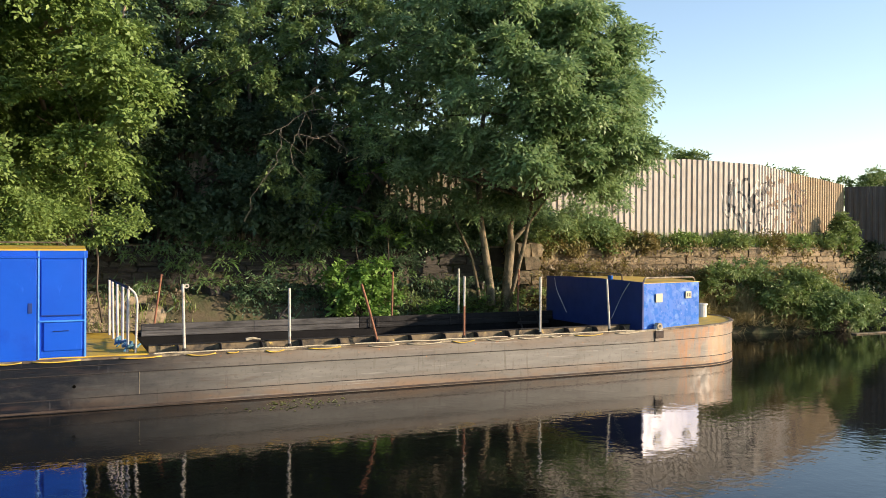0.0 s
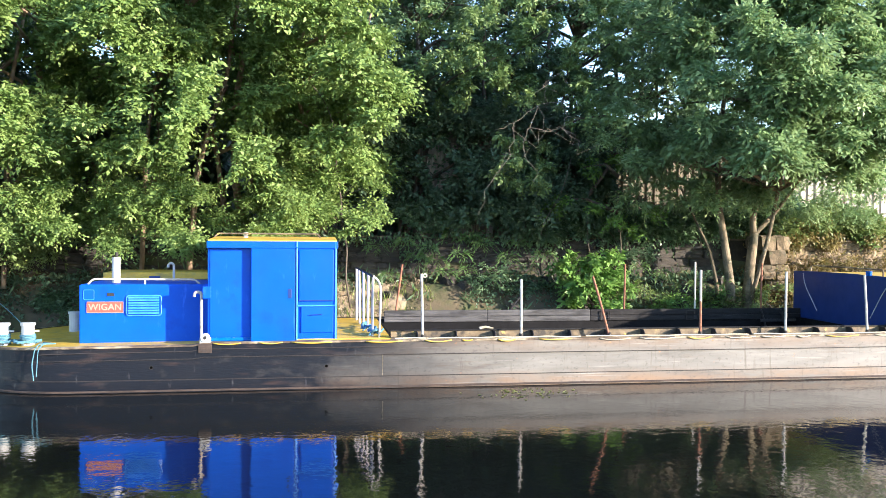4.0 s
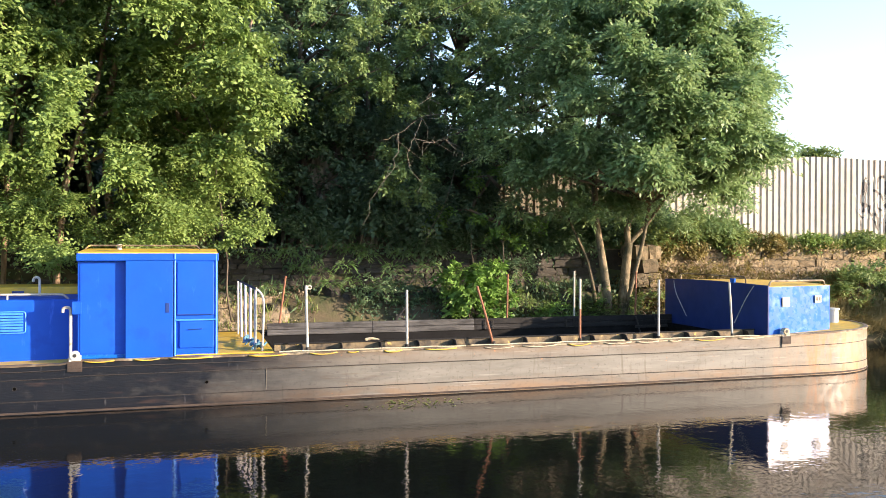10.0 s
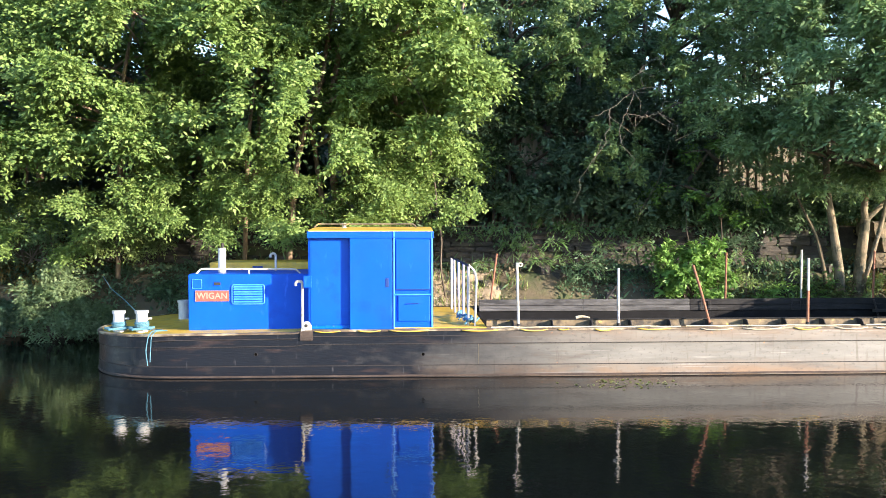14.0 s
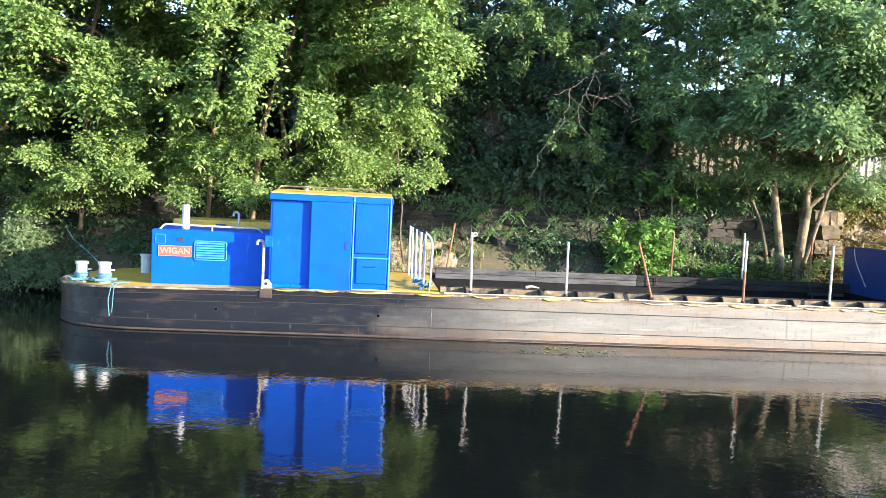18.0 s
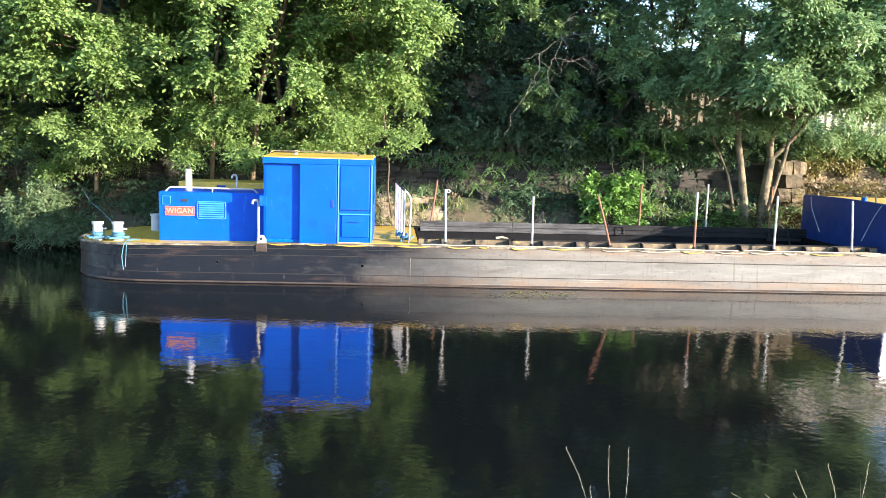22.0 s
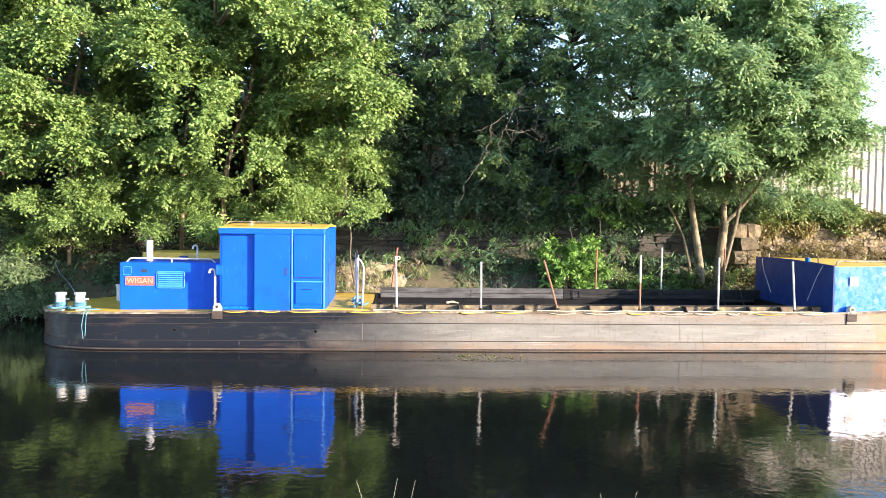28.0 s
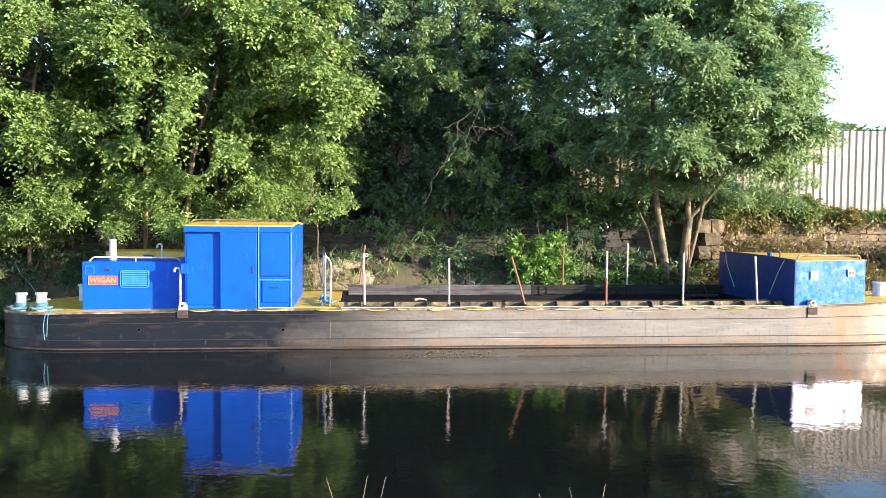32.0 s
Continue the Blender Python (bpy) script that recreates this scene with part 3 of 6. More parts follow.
def corrugated(line, s0, s1, z0, z1, pitch=0.23, depth=0.038, lift=0.0, top=None, thick=0.012):
    """A profiled steel sheet along a plan line, from s0 to s1 metres."""
    bm = bmesh.new()
    prof = [(0.0, 0), (0.36, 0), (0.5, 1), (0.86, 1)]
    pts = []
    for e in (s0,):
        x, y, a = along(line, e)
        f = (e / pitch) % 1
        d = 0 if f < 0.36 else (f - 0.36) / 0.14 if f < 0.5 else 1 if f < 0.86 else (1 - f) / 0.14
        pts.append((x + math.sin(a) * (d * depth + lift), y - math.cos(a) * (d * depth + lift), a))
    k = math.floor(s0 / pitch)
    while k * pitch < s1:
        for f, d in prof:
            s = (k + f) * pitch
            if s0 + 1e-4 < s < s1 - 1e-4:
                x, y, a = along(line, s)
                pts.append((x + math.sin(a) * (d * depth + lift), y - math.cos(a) * (d * depth + lift), a))
        k += 1
    x, y, a = along(line, s1)
    f = (s1 / pitch) % 1
    d = 0 if f < 0.36 else (f - 0.36) / 0.14 if f < 0.5 else 1 if f < 0.86 else (1 - f) / 0.14
    pts.append((x + math.sin(a) * (d * depth + lift), y - math.cos(a) * (d * depth + lift), a))
    rows = []
    for back in (0, thick):
        for z in (z0, z1):
            rows.append([bm.verts.new((x - math.sin(a) * back, y + math.cos(a) * back, z if z == z0 or top is None else top(x, y))) for x, y, a in pts])
    f0, f1, b0, b1 = rows
    for i in range(len(pts) - 1):
        bm.faces.new((f0[i], f0[i + 1], f1[i + 1], f1[i]))
        bm.faces.new((b0[i + 1], b0[i], b1[i], b1[i + 1]))
        bm.faces.new((f1[i], f1[i + 1], b1[i + 1], b1[i]))
    for i in (0, len(pts) - 1):
        bm.faces.new((f0[i], f1[i], b1[i], b0[i]))
    return bm


def build_walls():
    w = thing("wall_north", 10, 6.5, 1.2, "old coursed sandstone retaining wall, stained and overgrown", "wall", kind="structure")
    part("core", strip_wall([(x, y + 0.1) for x, y in WALL], 0.45, -0.3, 2.64), MORTAR, w, kind="structure")
    part("core_end", strip_wall([(26.25, 8.38), (25.2, 10.5)], -0.4, -0.3, 2.64), MORTAR, w, kind="structure")
    far = thing("wall_east", 40, 10.5, 1.2, "stained concrete retaining wall behind a grass verge", "wall", kind="structure")
    for a, b in ((0.0, 7.6), (7.75, 16.0), (16.1, 30.0), (30.1, 80.0)):
        x0, y0, _ = along(FAR_WALL, a)
        x1, y1, _ = along(FAR_WALL, b)
        part("panel", strip_wall([(x0, y0), (x1, y1)], 0.4, 0.4, 2.5 - 0.004 * a), CONCRETE, far)
    end = strip_wall([(29.2, 7.6), (26.9, 10.2)], 0.4, 0.4, 2.5)
    part("return_wall", end, CONCRETE, far, "shaded end of the concrete wall")
    q = thing("quay_wall", 27, 0.2, 0, "dark stone quay wall at the water's edge", "quay", kind="structure")
    # dark stone carries the shade on the quay's face
    part("face", strip_wall(QUAY, 1.3, -1.4, 0.64), STONE_DARK, q, kind="structure")
    for (x0, y0), (x1, y1) in zip(QUAY, QUAY[1:]):
        n = max(int(math.hypot(x1 - x0, y1 - y0) / 1.4), 1)
        for k in range(n):
            a, b = k / n, (k + 0.985) / n
            p = strip_wall([(x0 + (x1 - x0) * a, y0 + (y1 - y0) * a), (x0 + (x1 - x0) * b, y0 + (y1 - y0) * b)], random.uniform(0.7, 1.1), 0.642, random.uniform(0.66, 0.75))
            bmesh.ops.translate(p, verts=p.verts, vec=(random.uniform(-0.03, 0.03), random.uniform(-0.03, 0.03), 0))
            bmesh.ops.bevel(p, geom=p.edges[:], offset=0.02, segments=1, affect="EDGES")
            part("coping_stone", p, STONE, q)


def fence_top(x, y):
    return between(x, [(-1, 5.75), (9, 5.6), (13, 5.48), (17, 5.56), (20.2, 5.55), (27.5, 5.22)])


def build_fence():
    f = thing("corrugated_fence", 12, 7.25, 2.6, "tall weathered white corrugated steel fence with rust and sprayed paint", "fence")
    total = length(FENCE_LINE)
    s = 0.0
    while s < total - 0.2:
        e = min(s + 2.0, total)
        x, y, _ = along(FENCE_LINE, (s + e) / 2)
        # the brown stretch below the crowns has their shade in its tone
        part("panel", corrugated(FENCE_LINE, s, e, 2.5, 5.4, top=lambda x, y, j=random.uniform(-0.03, 0.03): fence_top(x, y) + j), FENCE if x < 3.0 else FENCE_BROWN if x < 10.6 else FENCE if x < 23.2 else FENCE_RUST, f, "" if x < 3.0 or 10.6 <= x < 23.2 else "rust-brown sheet")
        x, y, a = along(FENCE_LINE, s + 0.05)
        part("post", box(x - 0.04, x + 0.04, y + 0.06, y + 0.14, 2.4, fence_top(x, y) - 0.15, 0), BLACK, f)
        s = e
    # sprayed scrawl and rust on the sheets
    def on_fence(s, z, lift, pitch=0.23, depth=0.038):
        x, y, a = along(FENCE_LINE, s)
        f = (s / pitch) % 1
        d = 0 if f < 0.36 else (f - 0.36) / 0.14 if f < 0.5 else 1 if f < 0.86 else (1 - f) / 0.14
        return (x + math.sin(a) * (d * depth + lift), y - math.cos(a) * (d * depth + lift), z)

    def stroke(pts, wide, lift):
        """A sprayed line over the sheet's folds; pts are metres along the fence and heights."""
        bm = bmesh.new()
        for (sa, za), (sb, zb) in zip(pts, pts[1:]):
            n = max(int(math.hypot(sb - sa, zb - za) / 0.03), 1)
            w = wide * random.uniform(0.7, 1.3)
            dx, dz = (zb - za), -(sb - sa)
            l = max(math.hypot(dx, dz), 1e-3)
            dx, dz = dx / l * w / 2, dz / l * w / 2
            prev = None
            for k in range(n + 1):
                p, q = sa + (sb - sa) * k / n, za + (zb - za) * k / n
                now = [bm.verts.new(on_fence(p + dx * e, q + dz * e, lift)) for e in (-1, -0.33, 0.33, 1)]
                for i in range(3) if prev else ():
                    bm.faces.new((prev[i], now[i], now[i + 1], prev[i + 1]))
                prev = now
        return bm
    for s_mid, wide, z_lo, z_hi, n, mat, fat in ((18.9, 1.0, 3.1, 4.9, 26, PAINT_BLACK, 0.07), (20.2, 0.5, 3.4, 4.9, 10, PAINT_BLACK, 0.06), (22.4, 0.7, 3.3, 4.7, 14, PAINT_BLACK, 0.07), (18.9, 1.1, 3.1, 4.9, 16, WHITE, 0.08), (22.6, 0.8, 3.2, 4.8, 14, RUST_STAIN, 0.2), (20.9, 0.7, 4.2, 5.1, 9, RUST_STAIN, 0.14), (21.6, 1.2, 2.8, 3.6, 12, RUST_STAIN, 0.12)):
        for k in range(n):
            p, z = s_mid + random.uniform(-wide, wide), random.uniform(z_lo, z_hi)
            pts = [(p, z)]
            turn = random.uniform(0, 6.28)
            for _ in range(random.randint(2, 6)):
                turn += random.uniform(-1.0, 1.0)
                p, z = p + 0.16 * math.cos(turn), min(max(z + 0.22 * math.sin(turn), z_lo - 0.1), z_hi + 0.1)
                pts.append((p, z))
            part("sprayed_mark" if mat is not RUST_STAIN else "rust_patch", stroke(pts, fat * random.uniform(0.6, 1.4), 0.004 + 0.0004 * k), mat, f, "sprayed paint" if mat is not RUST_STAIN else "rust patch")
    d = thing("corrugated_fence", 28.4, 8.9, 2.5, "return of the corrugated fence, its shade put into dark brown", "fence")
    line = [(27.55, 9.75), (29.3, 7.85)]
    part("panel", corrugated(line, 0, length(line), 1.9, 5.15), FENCE_SHADE, d)
    g = thing("corrugated_fence", 40, 10.9, 2.5, "rust-brown corrugated fence along the far wall", "fence")
    line = [(29.3, 7.95), (54, 14.6), (110, 30.4)]
    s = 0.0
    while s < 78:
        e = s + (2.6 if s < 26 else 13)
        x, y, _ = along(line, s)
        part("panel", corrugated(line, s, e, 2.3, 5.1 - 0.008 * s + random.uniform(-0.04, 0.04), pitch=0.23 if s < 26 else 0.46), FENCE if 7.5 < s < 10.5 else FENCE_PALE_RUST, g)
        s = e


build_walls()
build_fence()


# ---- the barge ----
BEAM = 4.0
STERN, BOW = -7.85, 13.1
GUNWALE = [(-8, 0.72), (-6.0, 0.78), (-3.95, 0.80), (-3.75, 0.84), (9, 0.85), (10, 0.88), (13.1, 0.95)]
SIDE_STATIONS = [-4.8, -3.95, -3.75, -2, 0, 2.5, 5, 7.5, 9.2, 10.0]


def plan_outline(off=0.0, steps=30, x_from=None, x_to=None):
    """The barge seen from above, counter-clockwise, grown by off."""
    c, h = BEAM / 2, BEAM / 2 + off
    pts = []
    for k in range(steps + 1):
        a = -math.pi / 2 + math.pi * k / steps
        ca, sa = math.cos(a), math.sin(a)
        pts.append((10.6 + (BOW - 10.6 + off) * abs(ca) ** 0.75, c + h * math.copysign(abs(sa) ** 0.9, sa)))
    for x in SIDE_STATIONS[::-1]:
        pts.append((x, c + h))
    for k in range(steps + 1):
        a = math.pi / 2 + math.pi * k / steps
        ca, sa = math.cos(a), math.sin(a)
        pts.append((-5.6 - (-5.6 - STERN + off) * abs(ca) ** 0.75, c + h * math.copysign(abs(sa) ** 0.9, sa)))
    for x in SIDE_STATIONS:
        pts.append((x, c - h))
    return pts


def skin(levels, closed=True):
    """Loops of the hull's outline, each level = (outward offset, height function of x)."""
    bm = bmesh.new()
    loops = []
    for off, zf in levels:
        loops.append([bm.verts.new((x, y, zf(x))) for x, y in plan_outline(off)])
    for a, b in zip(loops, loops[1:]):
        for i in range(len(a)):
            j = (i + 1) % len(a)
            bm.faces.new((a[i], a[j], b[j], b[i]))
    return bm


def gun(x):
    return between(x, GUNWALE)


def deck_between(lo, hi, drop, thick, inset=0.03):
    """A deck that fills the hull's outline from x=lo to hi, following the gunwale."""
    pts = [(min(max(x, lo), hi), y) for x, y in plan_outline(-inset, steps=30)]
    keep = [pts[0]]
    for p in pts[1:]:
        if math.dist(p, keep[-1]) > 1e-4:
            keep.append(p)
    bm = bmesh.new()
    hiv = [bm.verts.new((x, y, gun(x) - drop)) for x, y in keep]
    lov = [bm.verts.new((x, y, gun(x) - drop - thick)) for x, y in keep]
    f = bm.faces.new(hiv)
    bm.faces.new(lov[::-1])
    for i in range(len(hiv)):
        j = (i + 1) % len(hiv)
        bm.faces.new((lov[i], lov[j], hiv[j], hiv[i]))
    bmesh.ops.triangulate(bm, faces=[f for f in bm.faces if len(f.verts) > 4])
    return bm


def build_barge():
    b = thing("barge", 2.5, 2.0, 0.0, "long steel work barge with weathered grey hull, moored on canal", "barge")
    # hull in two tones and three strakes
    strakes = [("upper_strake", [(0.0, lambda x: gun(x) * 0.70), (0.014, lambda x: gun(x) * 0.705), (0.014, gun)]),
               ("middle_strake", [(0.008, lambda x: 0.20), (0.0, lambda x: gun(x) * 0.705)]),
               ("lower_strake", [(-0.04, lambda x: -0.5), (0.016, lambda x: 0.05), (0.016, lambda x: 0.2), (0.004, lambda x: 0.204)])]
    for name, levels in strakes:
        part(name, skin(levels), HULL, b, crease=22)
    for zf in (lambda x: gun(x) * 0.70, lambda x: 0.21):
        part("lap_line", skin([(0.009, lambda x: zf(x) - 0.009), (0.0185, lambda x: zf(x) - 0.007), (0.0185, lambda x: zf(x) + 0.004), (0.009, lambda x: zf(x) + 0.006)]), SEAM, b, "dark lapped seam")
    part("waterline_lip", skin([(0.014, lambda x: 0.01), (0.03, lambda x: 0.015), (0.03, lambda x: 0.04), (0.014, lambda x: 0.046)]), RUST_LIP, b, "rusty lip along the waterline")
    part("gunwale_rail", skin([(0.012, lambda x: gun(x) - 0.035), (0.034, lambda x: gun(x) - 0.03), (0.034, lambda x: gun(x) - 0.003), (0.01, lambda x: gun(x) + 0.004), (-0.05, lambda x: gun(x) + 0.004)]), EDGE, b, "worn pale rubbing rail along the gunwale")
    part("rubbing_line", tube([(-6.4 + 0.3 * k, -0.016, gun(-6.4 + 0.3 * k) * 0.86) for k in range(20)], 0.009, 5), SEAM, b, "scuffed brown rubbing line")
    for x, z0, z1, mat in ((-0.72, 0.22, 0.585, COAMING_PALE),):
        part("weld_seam", box(x - 0.002, x + 0.002, -0.012, 0.02, z0, z1, 0), mat, b, "pale upright weld seam")
    part("cleat_slot", box(9.80, 9.82, -0.03, 0.02, 0.60, 0.80, 0.002), BLACK, b)
    x = -3.6
    while x < 9.2:
        l = random.uniform(0.15, 0.7)
        sag, hang = random.uniform(0.015, 0.04), random.uniform(0.0, 0.012)
        part("rail_hose", tube([(x + l * k / 6, -0.044, gun(x) - 0.008 - hang - sag * math.sin(math.pi * k / 6)) for k in range(7)], random.uniform(0.008, 0.013), 6), YELLOW if x < 2.5 or random.random() < 0.3 else ROPE_PALE, b, "sagging length of old hose tied along the rail", smooth=True)
        x += l + random.uniform(0.1, 0.6)
    # black discs stand in for the shade inside the drain holes
    for x, z in ((-1.7, 0.40), (-4.62, 0.42)):
        part("hull_hole", rod((x, -0.0085, z), (x, 0.03, z), 0.026, n=14), HOLE, b, "dark drain hole")
        part("hole_ring", tube([(x + 0.030 * math.cos(a), -0.010, z + 0.030 * math.sin(a)) for a in np.linspace(0, 2 * math.pi, 13)], 0.004, 5), SEAM, b)
    part("aft_deck", deck_between(STERN, -0.55, 0.01, 0.05), YELLOW, b, "scuffed yellow deck")
    part("fore_deck", deck_between(9.58, BOW, 0.01, 0.05), YELLOW, b, "scuffed yellow deck")
    # side decks, coamings and hold
    for y0, y1, y2 in ((0.03, 0.34, 0.36), (BEAM - 0.03, BEAM - 0.34, BEAM - 0.36)):
        part("side_deck", box(-0.55, 9.4, min(y0, y1), max(y0, y1), 0.78, 0.835, 0), COAMING, b)
        part("hold_side", box(-0.55, 9.4, min(y1, y2), max(y1, y2), -0.3, 0.84, 0), HOLD_BLACK, b)
    part("hold_floor", box(-0.5, 9.38, 0.3, BEAM - 0.3, -0.34, -0.28, 0), HOLD_BLACK, b)
    for x in (-0.53, 9.36):
        part("bulkhead", box(x, x + 0.03, 0.34, BEAM - 0.34, -0.3, 0.82, 0), HOLD_BLACK, b)
    near = part("coaming", box(-0.55, 9.42, 0.355, 0.385, 0.835, 0.955, 0.004), COAMING, b, "low worn coaming along the hold")
    part("coaming_lip", box(-0.55, 9.42, 0.33, 0.40, 0.951, 0.972, 0.004), BLACK_TIMBER, near)
    x = -0.09
    while x < 9.4:
        bm = bmesh.new()
        tri = [(x, 0.10, 0.836), (x, 0.352, 0.836), (x, 0.352, 0.95), (x, 0.20, 0.95)]
        v0 = [bm.verts.new(p) for p in tri]
        v1 = [bm.verts.new((p[0] + 0.014, p[1], p[2])) for p in tri]
        bm.faces.new(v0)
        bm.faces.new(v1[::-1])
        for i in range(4):
            bm.faces.new((v0[i], v1[i], v1[(i + 1) % 4], v0[(i + 1) % 4]))
        bmesh.ops.recalc_face_normals(bm, faces=bm.faces)
        part("knee", bm, SEAM, b)
        x += 0.71
    # far coaming of planks, painted grey where lit and black where shade falls
    for x0, x1, old in ((-0.4, 1.9, True), (1.904, 4.3, True), (4.304, 6.9, False), (6.904, 9.5, False)):
        wood, say = (GREY_TIMBER, "weathered grey plank") if old else (BLACK_TIMBER, "weathered plank, cabin's shade put into its black")
        part("plank", box(x0, x1, 3.60, 3.68, 0.765, 0.884, 0.010), wood, b, say)
        part("plank", box(x0, x1, 3.605, 3.685, 0.889, 1.02, 0.012), wood, b, say)
        # near-black board added in place of the shaded gap under the planks
        part("plank", box(x0, x1, 3.672, 3.686, 0.45, 0.76, 0.004), HOLD_BLACK, b, "black board in place of the shaded gap below")
    for x in (4.55, 6.6):
        part("bracket", tube([(x, 3.57, 0.78), (x + 0.2, 3.57, 0.78), (x + 0.2, 3.57, 0.98), (x, 3.57, 0.98), (x, 3.57, 0.78)], 0.012, 6), SEAM, b)
    for x in (8.55, 9.05):
        part("hold_frame", tube([(x, 3.5, 0.6), (x - 0.12, 3.5, 1.0)], 0.02, 6), SEAM, b)
    part("hold_beam", box(8.4, 9.3, 3.46, 3.5, 0.72, 0.78, 0.005), SEAM, b)
    # wheelhouse
    x0, x1, y0, y1 = -3.72, -1.52, 0.13, 3.25
    wh = part("wheelhouse", box(x0, x1, y0, y1, 0.80, 2.56, 0.012), BLUE, b, "bright blue steel wheelhouse")
    roof = bmesh.new()
    n = 10
    for xx in (x0 + 0.005, x1 - 0.005):
        for z in (-0.035, 0.012):
            for k in range(n + 1):
                y = y0 + 0.005 + (y1 - y0 - 0.01) * k / n
                roof.verts.new((xx, y, 2.572 + z + 0.05 * math.sin(math.pi * k / n)))
    roof.verts.ensure_lookup_table()
    v, m = roof.verts, n + 1
    for k in range(n):
        for q in ((k, k + 1, m + k + 1, m + k), (2 * m + k, 3 * m + k, 3 * m + k + 1, 2 * m + k + 1), (k, 2 * m + k, 2 * m + k + 1, k + 1), (m + k, m + k + 1, 3 * m + k + 1, 3 * m + k)):
            roof.faces.new([v[i] for i in q])
    roof.faces.new([v[i] for i in (0, m, 3 * m, 2 * m)])
    roof.faces.new([v[i] for i in (n, 2 * m + n, 3 * m + n, m + n)])
    bmesh.ops.recalc_face_normals(roof, faces=roof.faces)
    part("roof", roof, YELLOW, wh, "cambered yellow roof")
    part("roof_rail", tube(bent([(x0 + 0.1, y0 + 0.12, 2.63), (x0 + 0.16, y0 + 0.12, 2.69), (x1 - 0.35, y0 + 0.12, 2.69), (x1 - 0.29, y0 + 0.12, 2.63)], 0.03), 0.014, 8), COAMING, wh)
    part("roof_fitting", rod((-3.1, 0.35, 2.62), (-3.1, 0.35, 2.71), 0.04, n=10), WHITE, wh)
    part("eaves_band", box(x0 - 0.015, x1 + 0.015, y0 - 0.02, y0, 2.44, 2.56, 0.004), BLUE, wh)
    part("door_track", box(x0, -2.2, y0 - 0.13, y0 - 0.021, 2.445, 2.47, 0.003), BLUE, wh)
    part("door_track", box(x0, -2.2, y0 - 0.13, y0 - 0.001, 0.81, 0.838, 0.003), NAVY, wh)
    # flat navy strip stands in for the shade of the corner gap
    part("corner_gap_shade", box(-2.255, -2.238, y0 - 0.012, y0 - 0.001, 0.86, 2.43, 0), NAVY, wh)
    part("fixed_panel", box(-3.68, -2.96, y0 - 0.012, y0 - 0.001, 0.93, 2.43, 0.003), BLUE, wh)
    door = part("sliding_door", box(-2.98, -2.24, y0 - 0.125, y0 - 0.085, 0.84, 2.44, 0.006), BLUE, wh, "blue sliding door, pushed half across")
    part("door_handle", box(-2.36, -2.30, y0 - 0.131, y0 - 0.1255, 1.58, 1.74, 0.003), NAVY, door, "recessed handle")
    part("corner_bar", tube([(-2.215, y0 - 0.02, 0.84), (-2.215, y0 - 0.02, 2.56)], 0.016, 8), BLUE_HIGHLIGHT, wh)
    part("corner_bar", tube([(-1.545, y0 - 0.006, 0.86), (-1.545, y0 - 0.006, 2.55)], 0.016, 8), BLUE_HIGHLIGHT, wh)
    part("side_panel", box(-2.18, -1.58, y0 - 0.03, y0 - 0.001, 1.53, 2.42, 0.012), BLUE, wh, "raised blue hatch panel")
    part("locker_flap", box(-2.14, -1.58, y0 - 0.028, y0 - 0.001, 0.97, 1.42, 0.010), BLUE, wh, "small blue locker flap")
    part("flap_handle", tube(bent([(-2.0, y0 - 0.03, 1.28), (-2.0, y0 - 0.05, 1.28), (-1.78, y0 - 0.05, 1.29), (-1.78, y0 - 0.03, 1.29)], 0.015), 0.008, 6), NAVY, wh)
    part("drip_rail", box(-2.2, -1.54, y0 - 0.045, y0 - 0.001, 1.43, 1.455, 0.003), BLUE_HIGHLIGHT, wh)
    part("panel_edge", box(-2.18, -1.58, y0 - 0.036, y0 - 0.0305, 1.525, 1.54, 0.002), NAVY, wh)
    part("side_hatch", box(x1, x1 + 0.025, 1.1, 2.5, 1.6, 2.4, 0.01), BLUE, wh)
    part("hinge_box", box(-3.80, -3.66, y0 - 0.02, y0 + 0.03, 1.57, 1.78, 0.006), BLUE, wh)
    part("sill_strip", box(-3.68, -2.98, y0 - 0.03, y0, 0.845, 0.90, 0.004), BLUE_WORN, wh)
    # engine house
    x0, x1, y0, y1 = -5.93, -3.74, 0.60, 3.4
    eh = part("engine_house", box(x0, x1, y0, y1, 0.76, 1.78, 0.012), BLUE, b, "low blue engine house")
    part("top", box(x0 + 0.02, x1 - 0.02, y0 + 0.02, y1 - 0.02, 1.775, 1.79, 0.004), BLUE, eh)
    hatch = part("hatch", box(-5.9, -3.78, 2.1, 3.36, 1.79, 1.93, 0.02), YELLOW, eh, "raised yellow hatch")
    part("hatch_rib", box(-5.05, -4.85, 2.07, 2.1, 1.80, 1.86, 0.004), NAVY, hatch)
    part("hand_rail", tube(bent([(-5.80, y0 + 0.06, 1.79), (-5.72, y0 + 0.06, 1.88), (-4.0, y0 + 0.06, 1.87), (-3.92, y0 + 0.06, 1.79)], 0.05), 0.018, 8), WHITE, eh, "white grab rail")
    part("rail_stud", rod((-4.85, y0 + 0.06, 1.79), (-4.85, y0 + 0.06, 1.87), 0.014), WHITE, eh)
    ex = part("exhaust", rod((-5.4, 0.95, 1.80), (-5.4, 0.95, 2.25), 0.072, n=16), GALV, eh, "pale exhaust stack")
    part("exhaust_pipe", rod((-5.39, 0.95, 2.24), (-5.39, 0.95, 2.34), 0.026, n=10), SEAM, ex, "rusty pipe end")
    part("vent_hook", tube(bent([(-4.5, 1.5, 1.8), (-4.5, 1.5, 2.13), (-4.6, 1.5, 2.13), (-4.6, 1.5, 2.05)], 0.06), 0.022, 8), GALV, eh)
